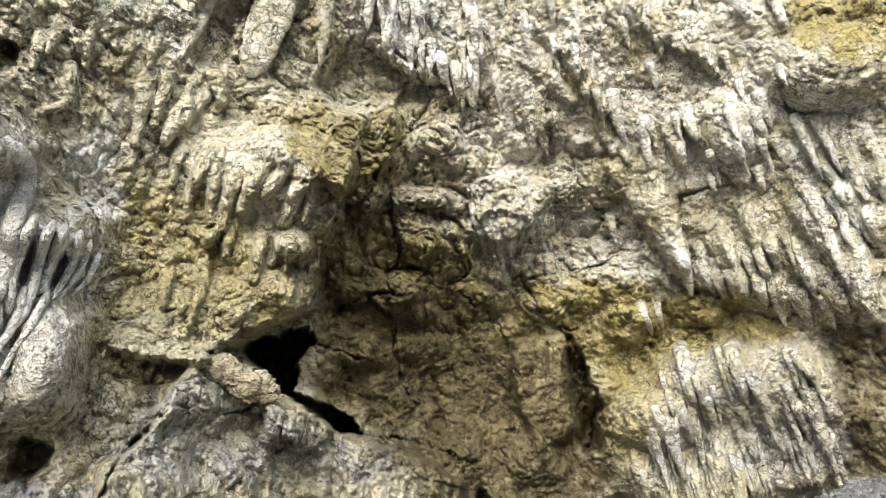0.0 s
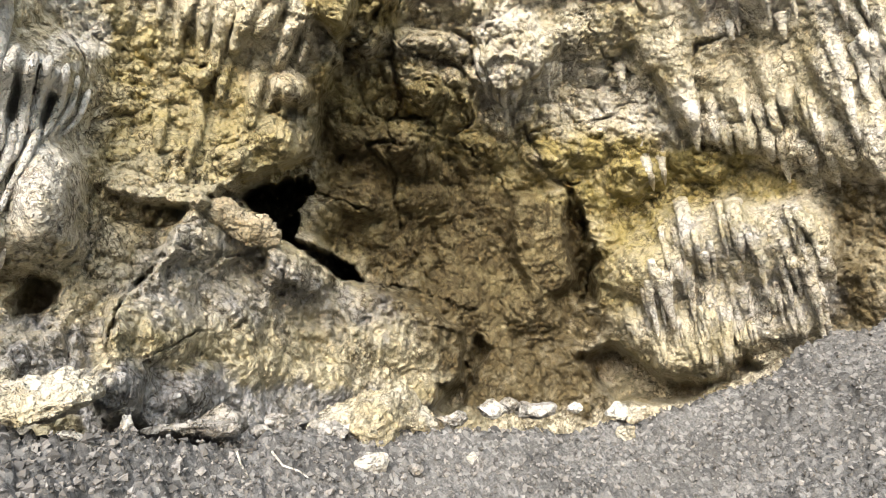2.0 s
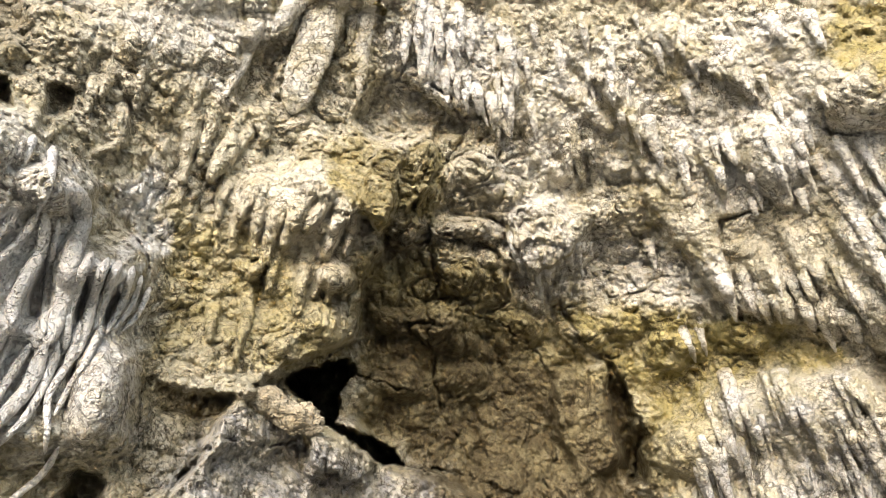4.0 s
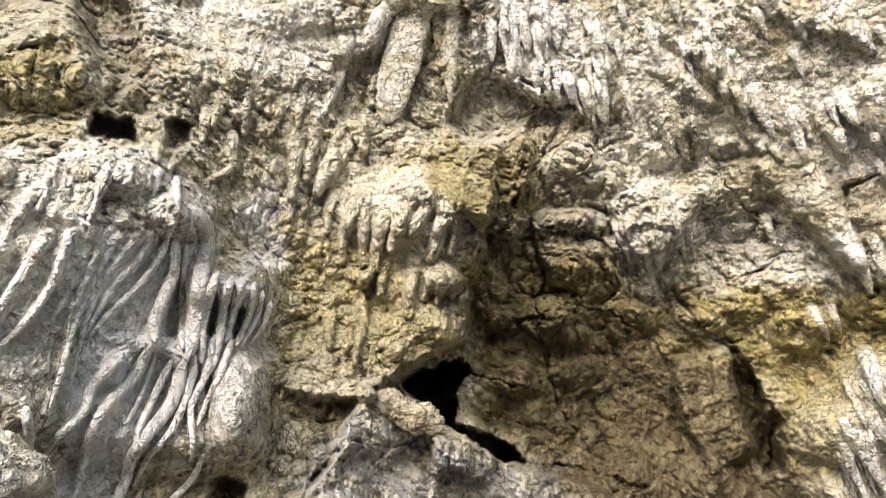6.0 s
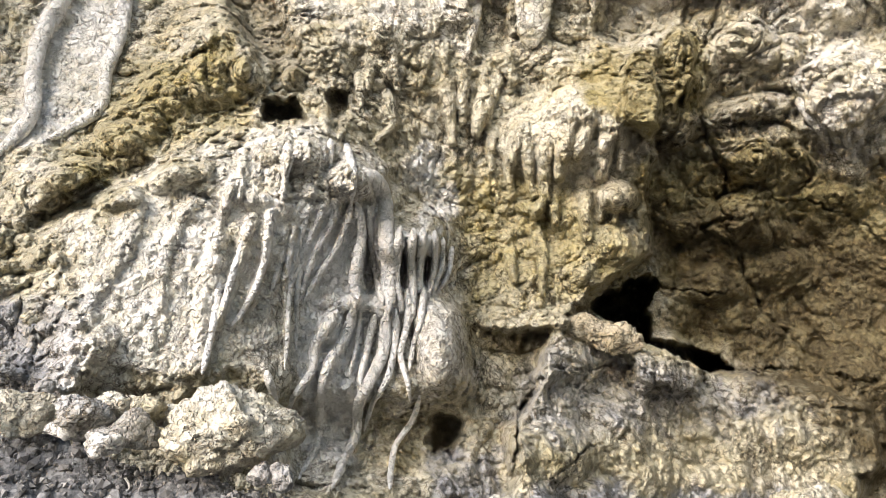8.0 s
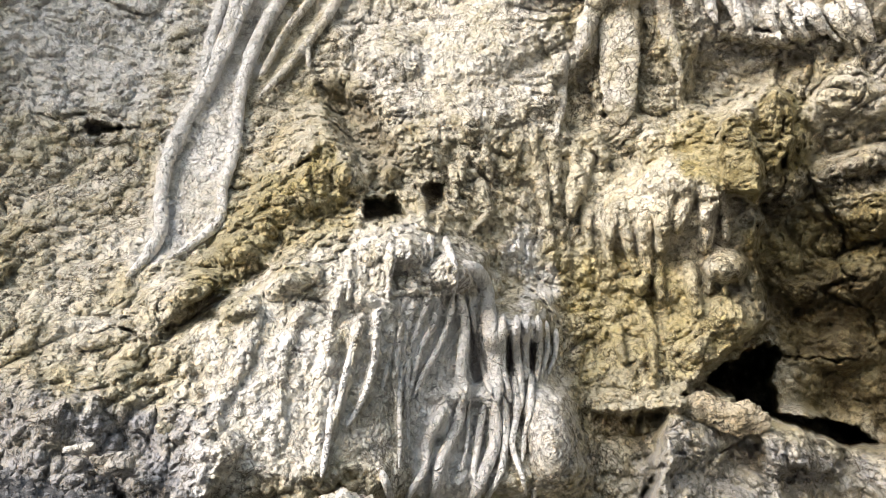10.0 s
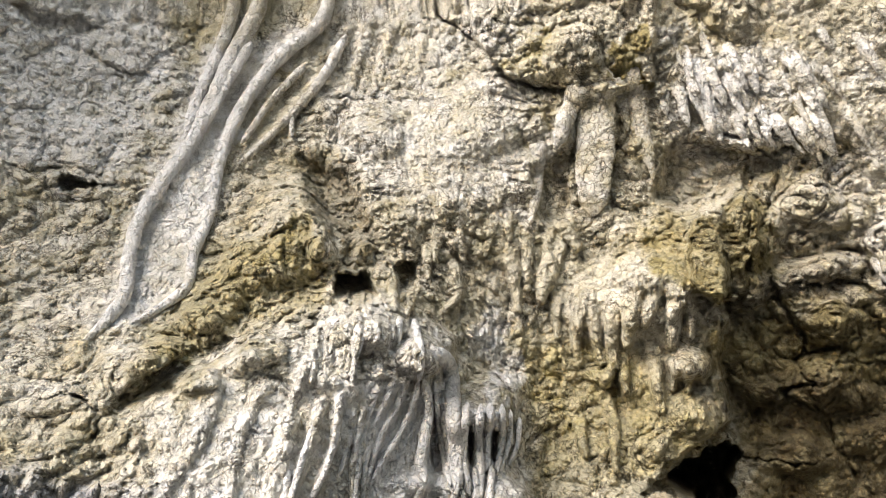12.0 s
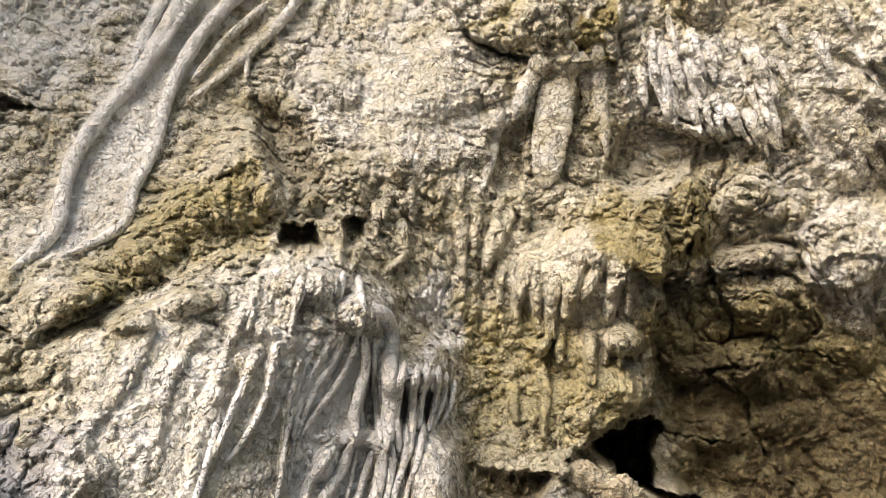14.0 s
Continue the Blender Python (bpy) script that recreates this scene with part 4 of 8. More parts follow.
rib([(42.68, 18.36), (43.2, 17.33)], 0.47, 0.16, 0.024, 0.002)
rib([(29.36, 22.35), (29.87, 21.01)], 0.67, 0.23, 0.033, 0.003)
rib([(26.66, 24.57), (27.56, 22.23)], 0.57, 0.19, 0.028, 0.002)
rib([(44.3, 16.05), (45.3, 14.03)], 0.63, 0.21, 0.032, 0.003)
rib([(34.83, 24.29), (35.44, 23.04)], 0.67, 0.23, 0.034, 0.003)
rib([(44.7, 11.94), (45.35, 10.52)], 0.60, 0.20, 0.031, 0.003)
rib([(42.29, 16.19), (43.24, 14.09)], 0.56, 0.19, 0.028, 0.002)
rib([(39.37, 15.41), (39.99, 14.01)], 0.69, 0.23, 0.035, 0.003)
rib([(44.57, 24.36), (45.78, 22.26)], 0.70, 0.24, 0.036, 0.003)
rib([(38.54, 24.98), (39.7, 22.86)], 0.43, 0.14, 0.022, 0.002)
rib([(46.52, 3.26), (47.68, 0.52)], 0.82, 0.28, 0.043, 0.004)
rib([(44.51, 5.59), (45.52, 3.19)], 0.68, 0.23, 0.035, 0.003)
rib([(47.88, 6.38), (49.08, 3.68)], 0.51, 0.17, 0.026, 0.002)
rib([(46.16, 6.39), (46.84, 4.83)], 0.79, 0.27, 0.041, 0.004)
rib([(41.33, 5.45), (42.6, 2.22)], 0.79, 0.27, 0.042, 0.004)
rib([(45.53, 3.49), (46.29, 1.61)], 0.82, 0.28, 0.043, 0.004)
rib([(43.15, 5.89), (43.93, 4.09)], 0.48, 0.16, 0.025, 0.002)
rib([(42.64, 3.55), (43.29, 1.91)], 0.72, 0.24, 0.038, 0.003)
rib([(48.62, 4.81), (49.48, 2.86)], 0.64, 0.22, 0.034, 0.003)
rib([(47.13, 6.82), (48.44, 3.82)], 0.46, 0.16, 0.024, 0.002)
rib([(48.0, 2.93), (48.65, 1.37)], 0.76, 0.26, 0.040, 0.004)
rib([(43.43, 3.77), (44.07, 2.14)], 0.47, 0.16, 0.025, 0.002)
rib([(50.01, 2.67), (50.88, 0.73)], 0.59, 0.20, 0.031, 0.003)
rib([(48.52, 2.91), (49.21, 1.36)], 0.82, 0.28, 0.044, 0.004)
rib([(39.89, 4.62), (40.92, 1.96)], 0.81, 0.27, 0.043, 0.004)
rib([(45.44, 5.38), (46.29, 3.32)], 0.52, 0.18, 0.027, 0.002)
rib([(52.09, 9.22), (53.62, 6.09)], 0.54, 0.18, 0.028, 0.002)
rib([(50.14, 9.73), (51.56, 6.73)], 0.70, 0.24, 0.036, 0.003)
rib([(48.98, 9.26), (50.75, 5.43)], 0.59, 0.20, 0.030, 0.003)
rib([(50.47, 10.48), (51.74, 7.91)], 0.63, 0.21, 0.032, 0.003)
rib([(51.73, 14.5), (53.7, 10.76)], 0.67, 0.23, 0.034, 0.003)
rib([(47.32, 15.18), (49.11, 11.53)], 0.55, 0.18, 0.028, 0.002)
rib([(52.84, 11.48), (54.1, 8.97)], 0.67, 0.22, 0.034, 0.003)
rib([(49.63, 7.98), (51.54, 3.84)], 0.62, 0.21, 0.032, 0.003)
rib([(51.12, 10.39), (53.02, 6.52)], 0.77, 0.26, 0.040, 0.003)
rib([(50.56, 14.15), (52.28, 10.75)], 0.48, 0.16, 0.025, 0.002)
rib([(52.38, 12.06), (53.55, 9.73)], 0.67, 0.22, 0.034, 0.003)
rib([(48.68, 15.18), (50.35, 11.94)], 0.50, 0.17, 0.025, 0.002)
rib([(24.9, 7.16), (25.39, 5.12)], 0.41, 0.14, 0.021, 0.002)
rib([(26.75, 6.06), (27.08, 4.86)], 0.55, 0.19, 0.028, 0.002)
rib([(26.2, 3.17), (26.55, 1.84)], 0.46, 0.16, 0.024, 0.002)
rib([(29.25, 6.82), (29.64, 5.5)], 0.43, 0.14, 0.022, 0.002)
rib([(25.25, 3.1), (25.61, 1.71)], 0.58, 0.19, 0.030, 0.003)
rib([(27.59, 6.16), (28.1, 4.27)], 0.41, 0.14, 0.021, 0.002)
rib([(22.82, 6.57), (23.32, 4.48)], 0.53, 0.18, 0.026, 0.002)
rib([(25.13, 4.52), (25.58, 2.76)], 0.49, 0.16, 0.025, 0.002)
rib([(29.03, 4.29), (29.44, 2.83)], 0.57, 0.19, 0.030, 0.003)
rib([(28.22, 6.75), (28.94, 4.28)], 0.43, 0.14, 0.022, 0.002)
rib([(23.79, 4.92), (24.08, 3.71)], 0.60, 0.20, 0.031, 0.003)
rib([(28.17, 4.85), (28.73, 2.93)], 0.54, 0.18, 0.028, 0.002)
rib([(41.97, -11.63), (42.72, -13.57)], 0.51, 0.17, 0.028, 0.002)
rib([(46.89, -5.54), (47.96, -8.19)], 0.45, 0.15, 0.025, 0.002)
rib([(41.2, -10.49), (41.9, -12.37)], 0.38, 0.13, 0.021, 0.002)
rib([(44.49, -10.39), (45.44, -12.92)], 0.35, 0.12, 0.020, 0.002)
rib([(42.48, -11.78), (43.16, -13.55)], 0.48, 0.16, 0.027, 0.002)
rib([(43.57, -8.23), (44.51, -10.7)], 0.50, 0.17, 0.028, 0.002)
rib([(45.25, -7.76), (46.73, -11.48)], 0.47, 0.16, 0.026, 0.002)
rib([(50.9, -4.96), (51.75, -6.88)], 0.57, 0.19, 0.031, 0.003)
rib([(46.54, -8.21), (48.01, -11.88)], 0.40, 0.13, 0.022, 0.002)
rib([(43.71, -10.36), (44.46, -12.32)], 0.52, 0.18, 0.029, 0.003)
rib([(39.52, -9.44), (40.75, -12.87)], 0.57, 0.19, 0.032, 0.003)
rib([(49.61, -5.38), (50.48, -7.31)], 0.36, 0.12, 0.020, 0.002)
rib([(45.42, -6.35), (46.12, -8.14)], 0.56, 0.19, 0.031, 0.003)
rib([(40.5, -4.75), (41.1, -6.45)], 0.41, 0.14, 0.022, 0.002)
rib([(41.51, -6.32), (42.51, -8.92)], 0.54, 0.18, 0.030, 0.003)
rib([(49.63, -2.3), (50.69, -4.71)], 0.37, 0.12, 0.020, 0.002)
rib([(48.3, -4.11), (49.09, -6.05)], 0.44, 0.15, 0.024, 0.002)
rib([(40.98, -6.29), (42.02, -9.07)], 0.43, 0.15, 0.024, 0.002)
rib([(45.83, -4.14), (46.56, -5.92)], 0.35, 0.12, 0.019, 0.002)
rib([(39.33, -7.78), (40.25, -10.38)], 0.53, 0.18, 0.029, 0.003)
rib([(48.95, -2.73), (50.48, -6.25)], 0.33, 0.11, 0.018, 0.002)
rib([(43.41, -2.58), (44.62, -5.67)], 0.45, 0.15, 0.024, 0.002)
rib([(43.99, -3.18), (44.7, -5.08)], 0.47, 0.16, 0.025, 0.002)
rib([(44.6, -8.67), (45.87, -11.96)], 0.45, 0.15, 0.025, 0.002)
rib([(43.24, -5.33), (44.07, -7.53)], 0.37, 0.13, 0.020, 0.002)
rib([(48.47, -7.58), (49.72, -10.51)], 0.33, 0.11, 0.018, 0.002)
rib([(42.93, -6.12), (43.65, -7.99)], 0.57, 0.19, 0.031, 0.003)
rib([(48.46, -5.63), (49.82, -8.76)], 0.38, 0.13, 0.020, 0.002)
rib([(50.9, -7.34), (52.44, -10.86)], 0.58, 0.19, 0.032, 0.003)
rib([(42.25, -8.07), (43.61, -11.77)], 0.50, 0.17, 0.028, 0.002)
rib([(51.23, -7.09), (52.68, -10.38)], 0.48, 0.16, 0.026, 0.002)
rib([(39.17, -9.93), (40.01, -12.31)], 0.43, 0.15, 0.024, 0.002)
rib([(49.09, -5.49), (50.04, -7.63)], 0.55, 0.19, 0.030, 0.003)
rib([(49.34, -8.19), (50.39, -10.55)], 0.49, 0.17, 0.027, 0.002)
rib([(39.96, -8.52), (41.18, -11.9)], 0.35, 0.12, 0.019, 0.002)
rib([(45.19, -9.91), (46.69, -13.64)], 0.56, 0.19, 0.031, 0.003)
rib([(50.19, -6.66), (51.14, -8.85)], 0.33, 0.11, 0.018, 0.002)
rib([(50.01, -8.2), (51.37, -11.34)], 0.48, 0.16, 0.026, 0.002)
rib([(42.06, -4.94), (43.0, -7.5)], 0.41, 0.14, 0.022, 0.002)
rib([(44.55, -2.67), (45.89, -6.02)], 0.41, 0.14, 0.022, 0.002)
rib([(39.63, -5.01), (40.6, -7.69)], 0.44, 0.15, 0.024, 0.002)
rib([(48.08, -1.88), (48.93, -3.94)], 0.40, 0.13, 0.021, 0.002)
rib([(46.25, -8.37), (47.64, -11.89)], 0.47, 0.16, 0.026, 0.002)
rib([(43.27, -10.51), (44.58, -13.89)], 0.45, 0.15, 0.025, 0.002)
rib([(42.42, -11.07), (43.24, -13.3)], 0.55, 0.18, 0.031, 0.003)
rib([(46.17, -9.41), (47.21, -12.01)], 0.48, 0.16, 0.027, 0.002)
rib([(44.65, -10.76), (45.76, -13.63)], 0.36, 0.12, 0.020, 0.002)
rib([(40.17, -10.9), (41.17, -13.59)], 0.56, 0.19, 0.031, 0.003)
rib([(43.8, -11.82), (44.75, -14.29)], 0.52, 0.17, 0.029, 0.003)
rib([(38.97, -11.63), (40.03, -14.59)], 0.51, 0.17, 0.029, 0.002)
rib([(41.9, -10.42), (42.79, -12.83)], 0.38, 0.13, 0.021, 0.002)
rib([(40.98, -12.64), (41.81, -14.92)], 0.55, 0.19, 0.031, 0.003)
rib([(41.7, -11.6), (42.48, -13.67)], 0.43, 0.15, 0.024, 0.002)
rib([(39.81, -10.66), (40.57, -12.87)], 0.46, 0.16, 0.026, 0.002)
rib([(38.07, -11.28), (38.99, -14.02)], 0.56, 0.19, 0.031, 0.003)
rib([(43.89, -10.0), (44.92, -12.69)], 0.37, 0.12, 0.021, 0.002)
rib([(45.06, -9.68), (46.03, -12.1)], 0.55, 0.18, 0.030, 0.003)
rib([(43.23, -9.93), (44.41, -12.91)], 0.41, 0.14, 0.023, 0.002)
rib([(44.92, -10.65), (45.82, -12.9)], 0.57, 0.19, 0.032, 0.003)
rib([(45.96, -10.21), (47.08, -12.96)], 0.37, 0.12, 0.021, 0.002)
rib([(15.48, 22.16), (16.11, 19.31)], 0.60, 0.20, 0.030, 0.003)
rib([(16.1, 21.74), (16.49, 20.17)], 0.62, 0.21, 0.031, 0.003)
rib([(17.31, 19.75), (17.63, 18.36)], 0.55, 0.19, 0.027, 0.002)
rib([(21.18, 17.36), (21.78, 15.06)], 0.65, 0.22, 0.033, 0.003)
rib([(12.54, 25.47), (12.8, 24.16)], 0.60, 0.20, 0.030, 0.003)
rib([(15.95, 24.31), (16.69, 21.42)], 0.78, 0.26, 0.039, 0.003)
rib([(19.94, 19.78), (20.4, 18.04)], 0.53, 0.18, 0.027, 0.002)
rib([(14.12, 26.48), (14.71, 23.95)], 0.58, 0.20, 0.030, 0.003)
rib([(20.5, 22.2), (21.31, 19.44)], 0.73, 0.25, 0.037, 0.003)
rib([(21.1, 21.36), (21.93, 18.59)], 0.58, 0.20, 0.030, 0.003)
rib([(19.91, 23.3), (20.29, 21.93)], 0.56, 0.19, 0.029, 0.002)
rib([(21.26, 18.99), (21.66, 17.61)], 0.53, 0.18, 0.027, 0.002)
rib([(11.6, 27.18), (12.14, 24.57)], 0.51, 0.17, 0.026, 0.002)
rib([(16.98, 22.68), (17.36, 21.12)], 0.69, 0.23, 0.035, 0.003)
rib([(11.29, 24.29), (11.59, 22.65)], 0.54, 0.18, 0.027, 0.002)
rib([(12.58, 24.21), (13.11, 21.47)], 0.66, 0.22, 0.033, 0.003)
rib([(12.71, 22.48), (13.08, 20.55)], 0.60, 0.20, 0.029, 0.003)
rib([(16.51, 19.34), (16.89, 17.76)], 0.50, 0.17, 0.025, 0.002)
rib([(20.57, 18.72), (21.0, 17.06)], 0.51, 0.17, 0.026, 0.002)
rib([(18.41, 18.25), (18.76, 16.69)], 0.76, 0.26, 0.038, 0.003)
rib([(20.59, 20.41), (21.09, 18.53)], 0.49, 0.16, 0.025, 0.002)
rib([(17.66, 23.72), (18.09, 22.21)], 0.69, 0.23, 0.035, 0.003)
rib([(-14.24, 11.59), (-14.59, 9.69)], 0.35, 0.12, 0.013, 0.001)
rib([(-18.63, 13.09), (-18.95, 11.72)], 0.48, 0.16, 0.018, 0.002)
rib([(-17.36, 12.73), (-17.62, 11.48)], 0.50, 0.17, 0.019, 0.002)
rib([(-18.12, 11.79), (-18.45, 10.33)], 0.40, 0.14, 0.015, 0.001)
rib([(-12.6, 13.46), (-12.86, 11.54)], 0.33, 0.11, 0.013, 0.001)
rib([(-17.26, 11.23), (-17.56, 9.67)], 0.40, 0.14, 0.015, 0.001)
rib([(-12.99, 12.2), (-13.2, 10.65)], 0.33, 0.11, 0.013, 0.001)
rib([(-15.25, 12.28), (-15.65, 10.26)], 0.42, 0.14, 0.016, 0.001)
rib([(-14.62, 12.18), (-14.86, 10.83)], 0.41, 0.14, 0.015, 0.001)
rib([(-15.12, 11.22), (-15.34, 9.96)], 0.43, 0.15, 0.016, 0.001)
rib([(-21.25, 6.98), (-21.66, 5.33)], 0.54, 0.18, 0.019, 0.002)
rib([(-14.33, 8.33), (-14.6, 6.71)], 0.38, 0.13, 0.014, 0.001)
rib([(-20.71, 7.82), (-21.1, 6.03)], 0.48, 0.16, 0.017, 0.001)
rib([(-13.47, 5.73), (-13.76, 3.84)], 0.52, 0.17, 0.018, 0.002)
rib([(-18.1, 6.46), (-18.43, 4.83)], 0.43, 0.15, 0.015, 0.001)
rib([(-19.73, 7.78), (-20.04, 6.42)], 0.35, 0.12, 0.012, 0.001)
rib([(-17.15, 6.36), (-17.36, 5.16)], 0.50, 0.17, 0.017, 0.001)
rib([(-21.99, 7.61), (-22.32, 6.31)], 0.44, 0.15, 0.015, 0.001)
rib([(-16.27, 7.54), (-16.48, 6.34)], 0.45, 0.15, 0.016, 0.001)
rib([(-15.7, 8.35), (-15.99, 6.87)], 0.55, 0.18, 0.020, 0.002)
rib([(-19.68, 6.75), (-19.93, 5.52)], 0.57, 0.19, 0.020, 0.002)
rib([(-16.43, 6.38), (-16.65, 5.08)], 0.48, 0.16, 0.017, 0.001)
rib([(-22.58, 7.08), (-22.86, 5.92)], 0.38, 0.13, 0.013, 0.001)
rib([(-23.71, 7.91), (-24.03, 6.58)], 0.54, 0.18, 0.019, 0.002)
# the nose and its fluted flank
lump(8.45, 1.68, 2.0, 1.5, -10, 0.3)
lump(1.12, 1.84, 1.7, 0.8, -15, 0.12)
lump(7.97, -1.97, 2.6, 2.2, 0, 0.16)
lump(4.32, 7.49, 6.0, 3.6, 0, 0.15)
drip([(0.39, 10.34), (0.69, 8.15), (-0.18, 5.00), (-0.12, 2.85)], 0.67, 0.36, 0.101)
drip([(1.75, 10.08), (1.15, 7.59), (1.52, 4.69), (1.70, 2.77)], 0.77, 0.41, 0.115)
drip([(3.40, 10.23), (3.38, 7.65), (2.78, 5.41), (2.42, 2.17), (1.65, 0.89)], 0.81, 0.44, 0.123)
drip([(5.39, 10.25), (4.80, 7.85), (3.97, 4.04)], 1.01, 0.54, 0.152)
drip([(6.93, 9.94), (6.34, 7.55), (5.43, 5.41)], 0.86, 0.47, 0.129)
drip([(8.64, 9.36), (8.01, 6.77), (7.29, 3.46)], 0.96, 0.52, 0.144)
drip([(9.43, 9.21), (9.24, 6.52), (8.90, 3.86)], 0.67, 0.36, 0.101)
drip([(6.15, 4.82), (5.78, 2.55), (5.60, -1.39)], 0.91, 0.49, 0.137)
drip([(-0.93, 9.63), (-1.57, 7.15), (-1.55, 5.24)], 0.57, 0.31, 0.087)
drip([(3.45, 4.37), (3.23, 2.06), (3.14, 0.17)], 0.67, 0.36, 0.101)
drip([(7.22, 2.05), (6.87, -0.04)], 0.48, 0.26, 0.072)
drip([(8.35, 1.84), (8.04, -0.23)], 0.53, 0.28, 0.080)
drip([(9.58, 1.65), (9.21, 0.15)], 0.43, 0.23, 0.065)
drip([(1.49, -0.04), (1.84, -2.44), (1.38, -5.68)], 0.57, 0.31, 0.087)
drip([(-0.89, -2.03), (-0.82, -4.42)], 0.57, 0.31, 0.087)
drip([(-0.29, -7.56), (-1.17, -9.73)], 0.48, 0.26, 0.072)
drip([(0.57, -8.38), (-0.32, -10.08)], 0.48, 0.26, 0.072)
# blocks, tongue and leaning slab in the recess
lump(16.84, -0.84, 2.08, 1.58, 15, 0.20, 0.75)
lump(13.49, -1.63, 1.42, 1.00, 0, 0.14, 0.75)
lump(18.67, 3.39, 1.58, 2.58, 0, 0.14, 0.75)
lump(18.40, 7.19, 3.54, 1.00, 5, 0.14, 0.75)
lump(19.13, 12.60, 1.67, 2.08, 20, 0.12, 0.75)
lump(29.38, -0.56, 2.50, 1.33, -20, 0.14, 0.75)
lump(37.49, -0.13, 1.67, 1.17, 0, 0.14, 0.75)
lump(42.05, 0.95, 1.50, 1.42, 0, 0.14, 0.75)
lump(14.97, -6.06, 1.88, 1.67, 0, 0.10, 0.75)
lump(20.53, -5.33, 2.50, 1.88, 0, 0.09, 0.75)
lump(25.31, -9.29, 2.29, 2.50, 0, 0.10, 0.75)
lump(30.48, -12.95, 2.50, 1.67, 0, 0.12, 0.75)
lump(23.97, -13.09, 2.50, 1.46, 0, 0.10, 0.75)
lump(31.03, 12.99, 1.17, 0.92, 0, 0.10, 0.75)
mass([(9.97, 13.06), (14.90, 14.81), (15.95, 9.33), (15.48, 7.36), (13.87, 5.21), (11.06, 5.93), (9.81, 8.33)], 0.32, 0.35, 0.35)
mass([(22.04, 8.73), (25.16, 10.54), (29.34, 9.58), (28.45, 7.13), (26.64, 4.54), (25.07, 3.86), (22.61, 6.18)], 0.22, 0.4, 0.3)
mass([(27.63, -3.63), (31.43, -2.37), (33.05, -4.45), (34.12, -7.90), (33.50, -10.22), (30.75, -11.59), (27.73, -8.02)], 0.25, 0.5, 0.3)
crack([(31.92, -2.76), (33.37, -5.31), (34.35, -7.86), (34.55, -11.35)], 0.3, 0.5, 0.5)
crack([(11.27, 4.08), (15.67, 5.73), (17.62, 5.75)], 0.1, 0.16, 0.6)
crack([(16.32, 4.61), (16.29, 1.25), (17.36, -2.92), (17.40, -6.68)], 0.1, 0.16, 0.6)
crack([(11.12, -5.59), (15.10, -6.97), (17.74, -5.70)], 0.1, 0.16, 0.6)
crack([(18.39, 0.09), (21.71, 0.07), (25.28, -1.83), (27.38, -5.30)], 0.1, 0.16, 0.6)
crack([(27.82, 0.42), (30.42, -1.59), (34.18, -2.44)], 0.1, 0.16, 0.6)
crack([(14.16, -12.99), (19.67, -12.77), (25.98, -14.10)], 0.1, 0.16, 0.6)
crack([(21.18, 4.31), (22.48, 1.60), (20.71, 0.41)], 0.1, 0.16, 0.6)
crack([(29.80, 11.50), (32.98, 8.10), (35.87, 6.55)], 0.1, 0.16, 0.6)
crack([(27.73, -8.02), (28.02, -12.03), (27.52, -15.16)], 0.1, 0.16, 0.6)
drip([(24.19, 6.37), (24.49, 3.79)], 0.55, 0.23, 0.050)
drip([(25.13, 6.49), (25.21, 3.40)], 0.55, 0.23, 0.050)
drip([(26.32, 6.16), (26.44, 3.33)], 0.55, 0.23, 0.050)
drip([(25.62, 4.41), (26.25, 0.68)], 0.50, 0.21, 0.050)
drip([(23.18, 5.53), (24.54, 4.27)], 0.45, 0.19, 0.050)
mass([(5.44, -7.08), (7.00, -5.69), (10.09, -4.80), (10.80, -5.58), (9.89, -7.51), (9.73, -9.90), (8.10, -10.34), (7.20, -8.72), (6.15, -8.01)], -2.2, 0.22, 0.4)
mass([(9.05, -9.96), (13.07, -10.89), (15.10, -11.71), (15.92, -12.70), (14.15, -12.91), (12.40, -11.64)], -1.6, 0.2, 0.3)
# drips of the ceiling over the recess
hung([(26.40, 23.22), (29.70, 20.03), (32.41, 16.25)], 1.60, 0.67, 0.150)
hung([(25.36, 20.14), (27.81, 18.13), (29.92, 16.51)], 1.10, 0.46, 0.100)
hung([(25.72, 17.51), (27.08, 12.39)], 0.80, 0.33, 0.090)
hung([(27.98, 16.81), (28.83, 13.71)], 0.60, 0.25, 0.070)
hung([(31.59, 16.19), (33.62, 12.74)], 0.80, 0.33, 0.080)
hung([(34.34, 23.62), (38.49, 20.80)], 1.10, 0.46, 0.100)
hung([(37.93, 23.66), (40.67, 19.38)], 1.25, 0.52, 0.130)
hung([(35.34, 11.52), (37.71, 8.09), (39.74, 4.45)], 1.90, 0.79, 0.200)
hung([(39.45, 6.00), (40.77, 2.11)], 0.70, 0.29, 0.090)
hung([(37.67, 16.54), (39.01, 12.23)], 1.10, 0.46, 0.130)
hung([(39.57, 15.10), (40.18, 13.83)], 0.50, 0.21, 0.060)
hung([(39.79, 8.95), (42.32, 6.73), (44.33, 2.77)], 1.50, 0.62, 0.180)
hung([(41.09, 14.94), (43.56, 11.53)], 1.90, 0.79, 0.120)
hung([(43.61, 10.32), (44.66, 7.80), (45.97, 4.26)], 0.90, 0.38, 0.130)
hung([(45.40, 8.29), (46.46, 5.30)], 0.45, 0.19, 0.080)
hung([(46.40, 7.94), (48.74, 5.18), (51.50, 2.12)], 1.40, 0.58, 0.130)
hung([(46.67, 15.49), (51.02, 10.29)], 0.75, 0.31, 0.090)
